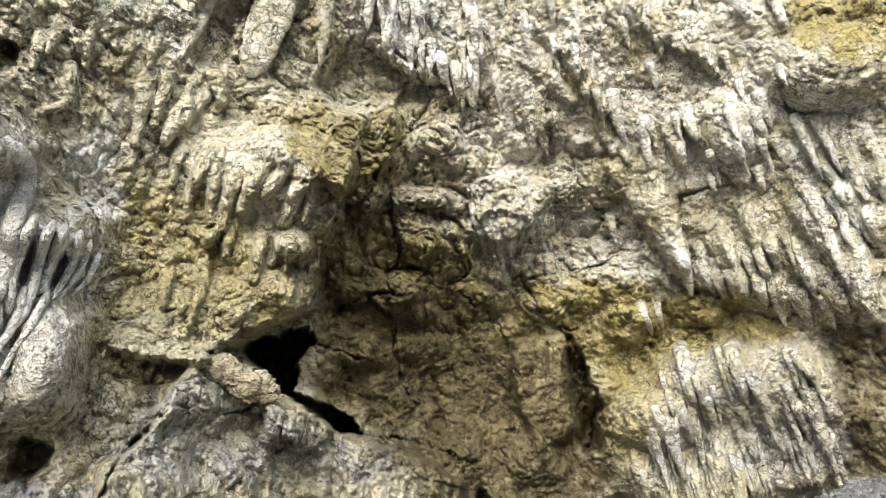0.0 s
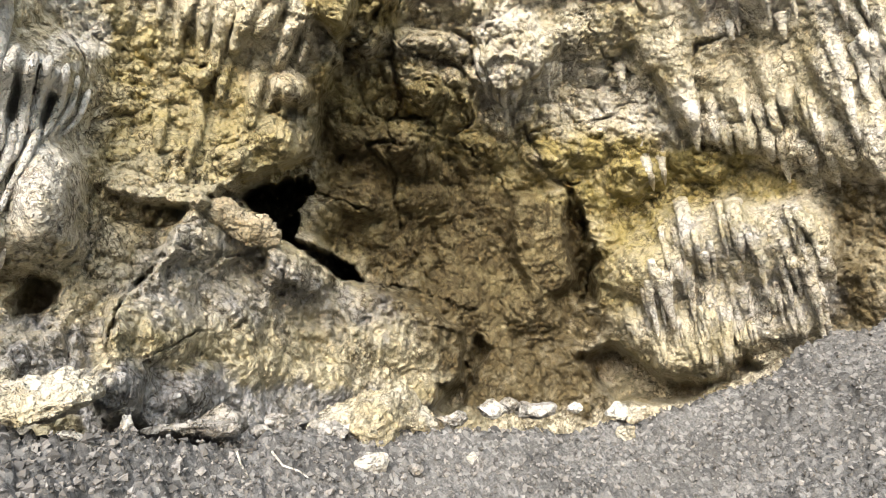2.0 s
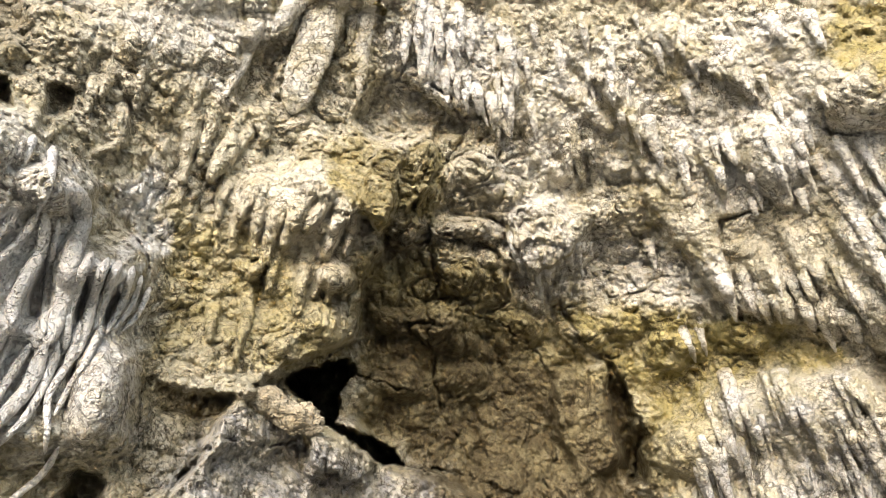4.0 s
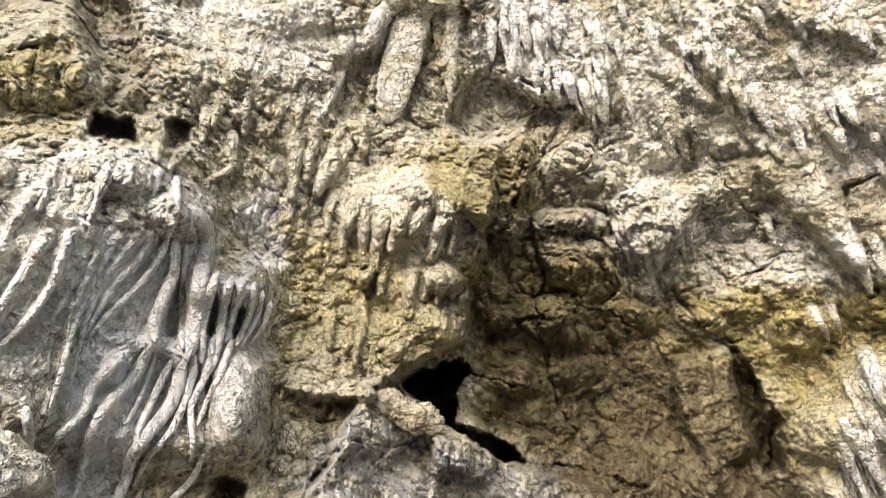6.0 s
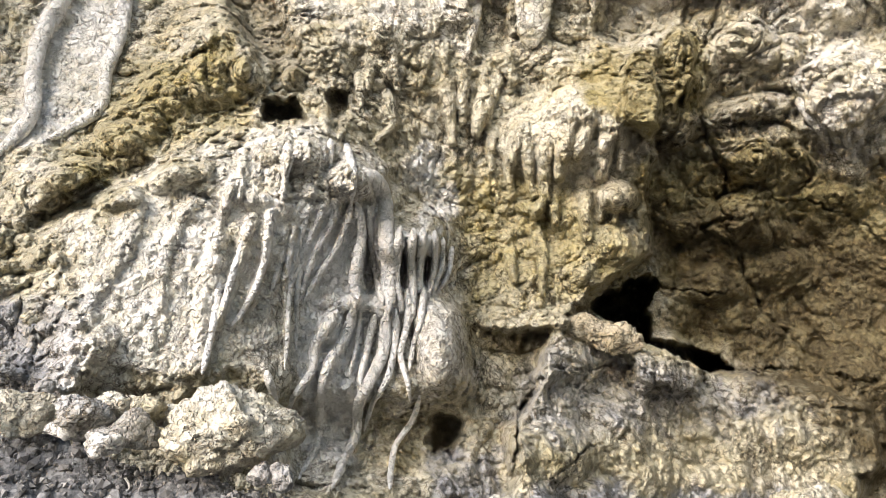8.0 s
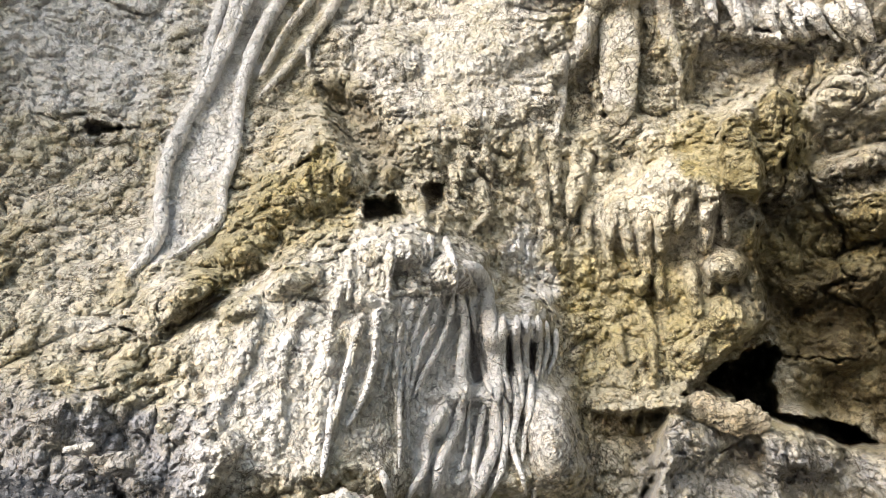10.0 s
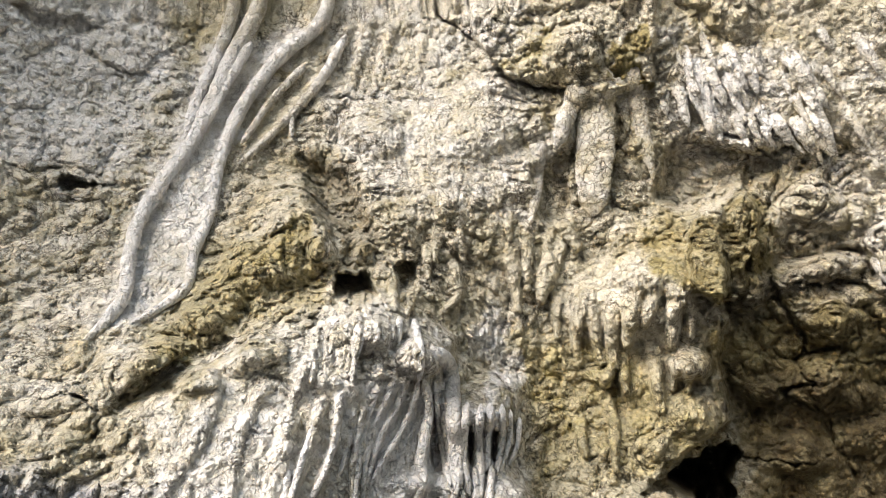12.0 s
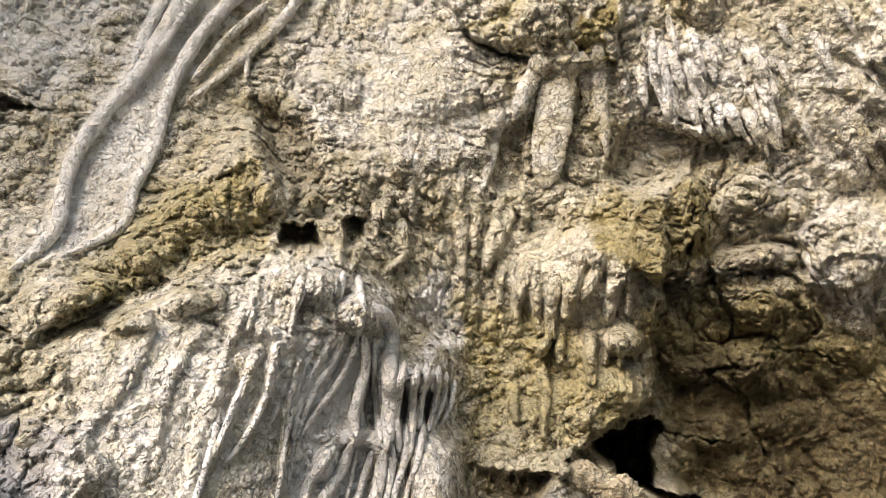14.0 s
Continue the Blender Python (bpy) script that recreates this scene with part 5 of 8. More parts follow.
hung([(48.12, 16.31), (52.07, 10.26)], 0.85, 0.35, 0.090)
hung([(46.71, 13.02), (49.95, 8.19)], 0.90, 0.38, 0.080)
hung([(49.12, 9.38), (51.17, 6.24), (52.94, 2.19)], 2.10, 0.88, 0.220)
hung([(51.99, 11.14), (53.33, 7.62)], 1.10, 0.46, 0.100)
hung([(46.44, 11.75), (48.04, 8.90), (49.79, 6.53)], 1.10, 0.46, 0.100)
hung([(40.89, 4.36), (41.96, 2.79)], 0.45, 0.19, 0.060)
hung([(42.05, 4.49), (43.38, 2.09)], 0.55, 0.23, 0.070)
hung([(44.74, 4.78), (45.95, 2.24)], 0.70, 0.29, 0.090)
hung([(46.87, 5.00), (47.62, 1.48)], 0.70, 0.29, 0.090)
hung([(35.67, 16.45), (36.91, 13.43)], 0.60, 0.25, 0.050)
hung([(33.74, 13.65), (34.94, 11.94)], 0.45, 0.19, 0.050)
hung([(37.92, 4.02), (39.40, 2.16)], 0.50, 0.21, 0.060)
hung([(42.43, -5.15), (43.98, -9.71), (44.53, -13.82)], 1.00, 0.42, 0.120)
hung([(40.52, -8.71), (41.76, -11.59)], 0.70, 0.29, 0.070)
hung([(40.44, -12.81), (41.83, -15.18)], 0.70, 0.29, 0.070)
hung([(44.96, -10.38), (46.49, -14.32)], 0.70, 0.29, 0.100)
hung([(44.70, -6.00), (46.57, -9.10)], 1.00, 0.42, 0.080)
hung([(46.84, -6.42), (48.69, -8.58)], 1.10, 0.46, 0.100)
hung([(48.37, -0.42), (49.89, -3.16)], 0.90, 0.38, 0.090)
hung([(42.68, -11.82), (44.04, -14.17)], 0.65, 0.27, 0.090)
hung([(49.88, -4.02), (51.80, -7.79)], 0.70, 0.29, 0.070)
hung([(45.20, -2.36), (46.58, -5.16)], 0.80, 0.33, 0.070)
hung([(40.93, -6.34), (42.15, -9.23)], 0.70, 0.29, 0.060)
hung([(37.40, 0.39), (36.96, -1.98)], 0.80, 0.33, 0.080)
hung([(38.17, 0.96), (38.63, -0.99)], 0.60, 0.25, 0.060)
hung([(46.53, -10.87), (47.26, -12.40)], 0.60, 0.25, 0.070)
hung([(48.20, -5.24), (49.35, -7.98)], 0.60, 0.25, 0.070)
hung([(-7.58, 18.77), (-8.85, 15.80), (-8.81, 12.57)], 0.60, 0.25, 0.050)
hung([(-5.75, 18.04), (-5.74, 15.33), (-6.91, 12.75)], 0.60, 0.25, 0.060)
hung([(-4.24, 16.91), (-4.55, 13.76)], 0.55, 0.23, 0.050)
hung([(-2.36, 16.58), (-3.05, 13.98), (-3.59, 9.39)], 0.80, 0.33, 0.080)
hung([(-4.94, 14.29), (-4.54, 10.96), (-4.66, 7.90)], 1.00, 0.42, 0.110)
hung([(-0.09, 14.36), (-1.34, 11.35), (-2.47, 8.35)], 1.20, 0.50, 0.140)
hung([(-0.68, 16.30), (0.38, 14.28), (0.99, 12.33)], 1.10, 0.46, 0.100)
hung([(-10.68, 15.14), (-11.31, 12.91)], 0.50, 0.21, 0.040)
hung([(-11.88, 13.92), (-12.03, 11.60)], 0.45, 0.19, 0.040)
hung([(-9.70, 12.23), (-9.37, 9.82), (-11.05, 8.63)], 0.50, 0.21, 0.040)
hung([(-13.35, 10.85), (-14.23, 9.03)], 0.50, 0.21, 0.050)
hung([(-15.22, 11.54), (-15.11, 9.62)], 0.45, 0.19, 0.050)
hung([(-16.28, 8.79), (-16.70, 5.52)], 0.60, 0.25, 0.040)
hung([(-18.54, 9.55), (-19.04, 5.83)], 0.60, 0.25, 0.040)
hung([(-22.03, 8.11), (-22.17, 5.78)], 0.50, 0.21, 0.040)

# ---------- rock face, made solid ----------
def looked_up(field, u, v):
    """A field's value at chamber coordinates."""
    i, j = np.clip(np.searchsorted(US, u) - 1, 0, len(US) - 2), np.clip(np.searchsorted(VS, v) - 1, 0, len(VS) - 2)
    a, b = (u - US[i]) / (US[i + 1] - US[i]), (v - VS[j]) / (VS[j + 1] - VS[j])
    return (field[j, i] * (1 - a) + field[j, i + 1] * a) * (1 - b) + (field[j + 1, i] * (1 - a) + field[j + 1, i + 1] * a) * b


FORM = R.copy()
P0 = MID + way(GU, GV) * R[..., None]
drawn = P0 * (1, 1, 0.28)
rock = 0.13 * grain(P0, 0.8, 1) + 0.11 * (crumple(P0, 0.42, 2) - 0.55)
rock += (0.09 * (crumple(P0, 0.17, 4) - 0.55) + 0.03 * (knobs(P0, 0.2, 5) - 0.6)) * (1 - FLOW) + 0.085 * (crumple(drawn, 0.12, 6) - 0.55) * FLOW
rock += 0.03 * (knobs(P0, 0.1, 3) - 0.5) * smooth(0.0, 0.5, grain(P0, 0.7, 40)) * (1 - FLOW)
skin = 0.055 * (crumple(P0, 0.075, 7) - 0.55) * (1 - 0.3 * FLOW) + 0.034 * (crumple(P0, 0.036, 8) - 0.55)
R = R - rock * ROUGH - skin * (0.3 + 0.7 * ROUGH)
VERTS = MID + way(GU, GV) * R[..., None]


def mesh_of(name, verts, faces, material):
    me = bpy.data.meshes.new(name)
    me.vertices.add(len(verts))
    me.vertices.foreach_set("co", np.asarray(verts, np.float32).ravel())
    faces = np.asarray(faces, np.int32)
    me.loops.add(faces.size)
    me.loops.foreach_set("vertex_index", faces.ravel())
    me.polygons.add(len(faces))
    me.polygons.foreach_set("loop_start", np.arange(0, faces.size, faces.shape[1], dtype=np.int32))
    me.polygons.foreach_set("use_smooth", np.ones(len(faces), bool))
    me.update(calc_edges=True)
    me.materials.append(material)
    return me


def sheet_faces(rows, cols):
    k = np.arange(rows * cols).reshape(rows, cols)
    return np.stack([k[:-1, :-1], k[:-1, 1:], k[1:, 1:], k[1:, :-1]], -1).reshape(-1, 4)


TAKEN = np.zeros((len(VS) - 1, len(US) - 1), bool)


def solid(pts, name, label="", category="", parent=None, thick=0.5, group=""):
    """A separate body of rock: its worn front, its sides and its back, cut out of the rock face."""
    pts = np.array(pts, float)
    k = math.cos(radians(pts[:, 1].mean()))
    a, b = np.searchsorted(US, [pts[:, 0].min() - 2, pts[:, 0].max() + 2])
    c, d = np.searchsorted(VS, [pts[:, 1].min() - 2, pts[:, 1].max() + 2])
    at = np.s_[c : min(d, len(VS) - 1), a : min(b, len(US) - 1)]
    x, y = GU[at] * k, GV[at]
    mine = np.zeros_like(TAKEN)
    mine[at] = inside(x, y, pts * (k, 1)) + wobble(x, y, min(0.35, 0.05 * np.ptp(pts[:, 1])), 70) > 0
    mine &= ~TAKEN
    mine[0], mine[-1], mine[:, 0], mine[:, -1] = False, False, False, False
    TAKEN[mine] = True
    ids = np.arange(GU.size).reshape(GU.shape)
    quads = np.stack([ids[:-1, :-1], ids[1:, :-1], ids[1:, 1:], ids[:-1, 1:]], -1)[mine]
    used, local = np.unique(quads, return_inverse=True)
    quads = local.reshape(-1, 4)
    front = VERTS.reshape(-1, 3)[used]
    back = front + way(GU.ravel()[used], GV.ravel()[used]) * thick
    n = len(used)
    edges = np.concatenate([quads[:, [a, (a + 1) % 4]] for a in range(4)])
    _, first, count = np.unique(np.sort(edges, 1), axis=0, return_index=True, return_counts=True)
    rim = edges[first[count == 1]]
    sides = np.stack([rim[:, 1], rim[:, 0], rim[:, 0] + n, rim[:, 1] + n], -1)
    me = mesh_of(name, np.vstack([front, back]), np.vstack([quads, quads[:, ::-1] + n, sides]), ROCK)
    me.polygons.foreach_set("use_smooth", np.arange(len(me.polygons)) < len(quads))
    shade = STAIN.reshape(-1, 4)[used]
    me.color_attributes.new("stain", "FLOAT_COLOR", "POINT").data.foreach_set("color", np.vstack([shade, shade]).astype(np.float32).ravel())
    ob = new(name, me)
    ob.parent = parent
    return tagged(ob, label, category, group)


flowstone_curtain = tagged(new("flowstone_curtain"), "white flowstone curtain of smooth branching calcite ribs", "flowstone")
solid([(-28.32, 7.89), (-20.7, 10.36), (-15.35, 10.44), (-11.08, 6.09), (-10.26, 1.77), (-7.13, 1.57), (-5.25, -1.94), (-7.24, -5.16), (-5.24, -7.24), (-4.69, -13.43), (-8.11, -14.43), (-12.89, -14.12), (-21.88, -12.19), (-27.64, -10.64), (-32.88, -9.31), (-34.55, -4.1), (-31.85, 2.29)], "body", parent=flowstone_curtain)
solid([(2.68, -7.88), (7.16, -7.88), (7.75, -10.1), (11.93, -9.95), (14.06, -12.46), (20.08, -13.67), (24.78, -15.49), (25.53, -19.56), (23.59, -22.39), (8.08, -27.12), (-2.67, -25.57), (-4, -22.4), (-2.5, -20.34), (-3.06, -17.03), (-1.03, -14.31), (1.45, -9.62)], "boulder", "huge tan limestone boulder, grey with dust at its foot", "boulder")
solid([(35.37, -11.56), (33.83, -6.7), (35.76, -5.16), (41.38, -2.07), (49.12, -0.25), (52.71, -4.98), (51.79, -9.43), (47.67, -12.27), (46.34, -14.82), (41.5, -15.67), (37.29, -13.01)], "hanging_rock", "low hanging ochre rock mass fringed with stalactites", "rock mass")
rock_overhang = solid([(-5.01, 7.45), (1.47, 11.48), (8.85, 10.57), (11.42, 5.52), (10.76, 2.85), (10.69, -0.96), (10.53, -3.1), (8.49, -4.76), (5.16, -6.3), (3.1, -8.31), (-1.77, -8.76), (-5, -5.64), (-5.4, 2.12)], "rock_overhang", "tan fluted limestone overhang above the dark hollow", "rock mass")

for spine, w0, w1 in HUNG:
    spine = np.array(spine, float)
    lean = np.gradient(spine, axis=0)
    across = np.stack([-lean[:, 1], lean[:, 0]], -1) / np.hypot(lean[:, 0], lean[:, 1])[:, None]
    half = (w0 + (w1 - w0) * np.linspace(0, 1, len(spine)) ** 1.3)[:, None]
    ahead = lean[-1:] / np.hypot(*lean[-1]) * w1
    outline = np.vstack([spine + across * half, spine[-1:] + ahead, (spine - across * half)[::-1]])
    tone = looked_up(STAIN[..., WHITE], *spine.mean(0))
    label = "pale calcite stalactite fused to the cave ceiling" if tone > 0.2 else "tan stalactite fused to the rock above it"
    solid(outline, "stalactite", label, "stalactite", thick=0.3, group="stalactites fused to the rock")

kept = ~TAKEN.ravel()
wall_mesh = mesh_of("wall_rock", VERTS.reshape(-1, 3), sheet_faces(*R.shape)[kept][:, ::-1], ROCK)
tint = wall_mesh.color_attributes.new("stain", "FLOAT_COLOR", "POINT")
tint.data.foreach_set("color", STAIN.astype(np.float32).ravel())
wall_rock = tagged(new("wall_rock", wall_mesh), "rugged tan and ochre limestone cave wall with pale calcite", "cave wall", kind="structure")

# the hillside behind the face: its back, and the rim that joins the two
rows = np.unique(np.r_[0 : len(VS) : 14, len(VS) - 1])
cols = np.unique(np.r_[0 : len(US) : 14, len(US) - 1])
hill = MID + way(GU, GV)[np.ix_(rows, cols)] * (R[np.ix_(rows, cols)] + 2.6)[..., None]
hill_mesh = mesh_of("hillside", hill.reshape(-1, 3), sheet_faces(len(rows), len(cols)), TAN_BLOCK)
hillside = tagged(new("hillside", hill_mesh), "rocky limestone hillside behind the cave wall", "hillside", kind="structure")
ids = np.arange(R.size).reshape(R.shape)
ring = np.concatenate([ids[0], ids[1:, -1], ids[-1, -2::-1], ids[-2:0:-1, 0]])
inner = VERTS.reshape(-1, 3)[ring]
outer = inner + way(GU.ravel()[ring], GV.ravel()[ring]) * 2.6
n_ring = len(ring)
a_ring = np.arange(n_ring)
b_ring = np.roll(a_ring, -1)
rim_mesh = mesh_of("cliff_edge", np.vstack([inner, outer]), np.stack([a_ring, b_ring, b_ring + n_ring, a_ring + n_ring], -1), TAN_BLOCK)
cliff_edge = tagged(new("cliff_edge", rim_mesh), "broken limestone edge of the cave mouth", "cliff", kind="structure")

# ---------- the bank of loose soil, one sheet out to the horizon ----------
CREST = [(-180, 3.0, 0.2), (-110, 3.0, 0.9), (-80, 3.2, 2.0), (-63, 3.0, 2.25), (-54, 2.55, 1.86), (-40, 2.25, 1.68), (-22, 2.5, 1.5), (-2, 3.25, 1.50), (20, 4.1, 1.58), (27, 4.6, 1.70), (34.5, 5.2, 2.1), (45, 5.4, 2.3), (70, 5.4, 2.3), (110, 4.0, 1.0), (180, 3.0, 0.2)]
soil_a = np.concatenate([np.arange(-180, -82, 2.0), np.arange(-82, 52, 0.22), np.arange(52, 180.1, 2.0)])
soil_d = np.concatenate([np.linspace(0.05, 1.2, 12), np.arange(1.25, 5.8, 0.02), np.linspace(5.82, 6.6, 8), np.geomspace(7, 900, 24)])
A, DIST = np.meshgrid(soil_a, soil_d)
ca, cd, cz = np.array(CREST).T
reach = glide(ca, cd, soil_a)[None]
top = glide(ca, cz, soil_a)[None]
FOOT = -0.2
front = np.clip(DIST / reach, 0, 1)
Z = np.where(DIST < reach, FOOT + (top - FOOT) * (0.25 * front + 0.75 * front**1.6), top - 0.12 * (DIST - reach) * (DIST < 7))
out_side = smooth(95, 130, np.abs(A)) * smooth(4, 9, DIST)
Z = Z * (1 - out_side) + FOOT * out_side
Z = np.where(DIST > 6.6, np.minimum(Z, FOOT), Z)
GX, GY = MID[0] + DIST * np.sin(np.radians(A)), MID[1] + DIST * np.cos(np.radians(A))
G0 = np.stack([GX, GY, Z], -1)
near = DIST < 7
Z = Z + near * (0.07 * grain(G0, 0.6, 60) + 0.035 * grain(G0, 0.22, 61) + 0.022 * (crumple(G0, 0.1, 62) - 0.4) + 0.05 * (knobs(G0, 0.06, 63) - 0.4) + 0.02 * (crumple(G0, 0.035, 64) - 0.5))
ground_mesh = mesh_of("ground", np.stack([GX, GY, Z], -1).reshape(-1, 3), sheet_faces(*Z.shape)[:, ::-1], SOIL)
ground = tagged(new("ground", ground_mesh), "sloping bank of loose grey gravelly soil", "ground", kind="structure")


# ---------- dripstone ----------
def tube_mesh(name, line, radii, uv, flat=1.0, lumpy=0.25, seed=0, sides=14, white=0.0, ochre=0.0):
    """A lumpy, tapering body along a line of points, with rounded ends, stained as the rock beside it."""
    line, radii = np.asarray(line, float), np.asarray(radii, float)
    n = len(line)
    run = np.gradient(line, axis=0)
    run /= np.linalg.norm(run, axis=1, keepdims=True) + 1e-9
    view = line - MID
    view /= np.linalg.norm(view, axis=1, keepdims=True)
    side = np.cross(run, view)
    side /= np.linalg.norm(side, axis=1, keepdims=True) + 1e-9
    depth = np.cross(side, run)
    ang = np.linspace(0, 2 * np.pi, sides, endpoint=False)
    ring = line[:, None] + radii[:, None, None] * (np.cos(ang)[None, :, None] * side[:, None] + flat * np.sin(ang)[None, :, None] * depth[:, None])
    size = max(float(np.median(radii)), 0.006)
    away = (ring - line[:, None]) / (radii[:, None, None] + 1e-6)
    runs = ring * (1, 1, 0.3)
    bump = lumpy * (0.55 * grain(ring, size * 3.2, seed) + 1.2 * (crumple(runs, size * 1.1, seed + 3) - 0.4) + 0.8 * (crumple(ring, size * 0.55, seed + 7) - 0.4))
    skin = 0.03 * (crumple(ring, 0.075, 7) - 0.4) + 0.018 * (crumple(ring, 0.036, 8) - 0.4)
    ring = ring + away * (np.maximum(radii, size * 0.4)[:, None] * bump + skin * min(1.0, size / 0.07) * min(1.0, lumpy * 3))[..., None]
    verts = np.vstack([ring.reshape(-1, 3), line[:1] - run[:1] * radii[0] * 0.3, line[-1:] + run[-1:] * radii[-1] * 0.6])
    k = np.arange(n * sides).reshape(n, sides)
    turned = np.roll(k, -1, 1)
    quads = np.stack([k[:-1], turned[:-1], turned[1:], k[1:]], -1).reshape(-1, 4).tolist()
    a, b = n * sides, n * sides + 1
    caps = [(a, (j + 1) % sides, j) for j in range(sides)] + [(b, (n - 1) * sides + j, (n - 1) * sides + (j + 1) % sides) for j in range(sides)]
    me = bpy.data.meshes.new(name)
    me.from_pydata(verts.tolist(), [], quads + caps)
    me.polygons.foreach_set("use_smooth", [True] * len(me.polygons))
    shade = np.stack([looked_up(STAIN[..., c], uv[:, 0], uv[:, 1]) for c in range(4)], -1)
    shade[:, WHITE] = np.clip(shade[:, WHITE] + white, 0, 1)
    shade[:, OCHRE] = np.clip(shade[:, OCHRE] * (0.35 if white > 0.1 else 1) + ochre, 0, 1)
    shade = np.vstack([np.repeat(shade, sides, 0), shade[:1], shade[-1:]])
    me.color_attributes.new("stain", "FLOAT_COLOR", "POINT").data.foreach_set("color", shade.astype(np.float32).ravel())
    me.materials.append(ROCK)
    return me


def on_face(pts, lift0, lift1, steps):
    """A smooth line over the rock through chamber coordinates, lifted off it from lift0 to lift1 metres."""
    pts = np.array(pts, float)
    legs = np.concatenate([[0], np.cumsum(np.hypot(*np.diff(pts, axis=0).T))])
    s = np.linspace(0, legs[-1], steps)
    if len(pts) > 2:
        uv = glide(legs, pts, s)
    else:
        uv = pts[0] + (pts[1] - pts[0]) * (s / legs[-1])[:, None]
    r = looked_up(FORM, uv[:, 0], uv[:, 1])
    return uv, r, lift0 + (lift1 - lift0) * s / legs[-1]


SERIAL = [0]


def strand(pts, r0, r1, lift0=0.0, lift1=0.0, lumpy=0.15, flat=0.8, name="rib", white=0.0, ochre=0.0, parent=None):
    """A ridge of calcite lying on the rock."""
    SERIAL[0] += 1
    steps = int(8 * len(pts) + 14)
    uv, r, lift = on_face(pts, lift0, lift1, steps)
    k = np.array([0.25, 0.5, 0.25])
    for _ in range(6):
        r[1:-1] = np.convolve(r, k, "valid")
    line = MID + way(uv[:, 0], uv[:, 1]) * (r - lift)[:, None]
    line += 0.12 * r0 * np.stack([grain(line, r0 * 7, SERIAL[0] + c) for c in range(3)], -1)
    t = np.linspace(0, 1, steps)
    rad = (r0 + (r1 - r0) * t) * np.clip(np.sqrt(np.minimum(t, 1 - t) * 9 + 0.05), 0, 1)
    ob = new(name, tube_mesh(name, line, rad, uv, flat, lumpy, SERIAL[0] * 17, 14, white, ochre))
    ob.parent = parent
    return ob


def stalactite(root, tip, r0, r1, white, label, group="stalactites", lumpy=0.2, flat=0.85, bulge=0.0, ochre=0.0):
    """A stalactite that swells out of the rock at its root, tapers, and hangs free at its tip."""
    SERIAL[0] += 1
    root, tip = np.array(root, float), np.array(tip, float)
    root = root + 0.25 * (root - tip)
    steps = 56 if r0 > 0.06 else 32
    uv, r, lift = on_face([root, tip], 0, 0, steps)
    t = np.linspace(0, 1, steps)
    for _ in range(8):
        r[1:-1] = np.convolve(r, np.array([0.25, 0.5, 0.25]), "valid")
    body = 1 - 0.72 * t**1.25 if bulge == 0 else 0.8 + 0.25 * np.sin(np.pi * t) - 0.1 * t
    rad = np.maximum(0.92 * r0 * body, 0.5 * r1)
    rad *= 1 + 0.16 * grain(np.stack([t * 5, 0 * t + SERIAL[0], 0 * t], -1), 1.0, SERIAL[0])
    hang = r + flat * rad * (1.15 - 1.5 * smooth(0.0, 1.0, t))
    fall = np.linspace(hang[0], hang[0] + 0.2, steps)
    hang = np.minimum(hang, np.maximum(fall, hang - 0.12))
    line = MID + way(uv[:, 0], uv[:, 1]) * hang[:, None]
    line += (0.35 * r0 * np.sin(np.pi * t))[:, None] * np.stack([grain(line, r0 * 6, SERIAL[0] + c) for c in range(3)], -1)
    rad *= np.sqrt(np.clip((1 - t) * (5 if bulge == 0 else 12) + 0.04, 0, 1))
    ob = new("stalactite", tube_mesh("stalactite", line, rad, uv, flat, lumpy, SERIAL[0] * 13, 28 if r0 > 0.06 else 16, white, ochre))
    return tagged(ob, label, "stalactite", group)


def stone(centre, size, material, label, category="stone", name="stone", seed=0, group="", rough=0.5, angular=0.95, detail=4, tilt=0):
    """A broken, angular stone, flattened at planes as rock breaks."""
    bm = bmesh.new()
    bmesh.ops.create_icosphere(bm, subdivisions=detail, radius=1)
    p = np.array([v.co[:] for v in bm.verts])
    rng = np.random.default_rng(seed)
    for _ in range(9):
        d = rng.normal(size=3)
        d /= np.linalg.norm(d)
        cut = rng.uniform(0.45, 0.8)
        over = np.clip(p @ d - cut, 0, None)
        p = p - angular * over[:, None] * d
    c, s = math.cos(radians(tilt)), math.sin(radians(tilt))
    q = (p * np.array(size)) @ np.array([[c, 0, s], [0, 1, 0], [-s, 0, c]]) + np.array(centre)
    s = float(np.mean(size))
    k = rough * s * (0.6 * grain(q, s * 0.9, seed) + 0.45 * (crumple(q, s * 0.4, seed + 2) - 0.4) + 0.22 * (crumple(q, s * 0.15, seed + 4) - 0.4) + 0.1 * grain(q, s * 0.06, seed + 9))
    q = q + p / np.linalg.norm(p, axis=1, keepdims=True) * k[:, None]
    for v, co in zip(bm.verts, q):
        v.co = co
    for f in bm.faces:
        f.smooth = True
    me = bpy.data.meshes.new(name)
    bm.to_mesh(me)
    bm.free()
    me.materials.append(material)
    return tagged(new(name, me), label, category, group)


def twig(line, radius):
    """A thin bare root."""
    cu = bpy.data.curves.new("root", "CURVE")
    cu.dimensions, cu.bevel_depth, cu.bevel_resolution = "3D", radius, 2
    sp = cu.splines.new("POLY")
    sp.points.add(len(line) - 1)
    for k, (pt, co) in enumerate(zip(sp.points, line)):
        pt.co, pt.radius = (*co, 1), 1 - 0.15 * k
    cu.materials.append(WHITE_BLOCK)
    return tagged(new("root", cu), "thin pale dead root trailing over the soil", "root", "roots on the bank")



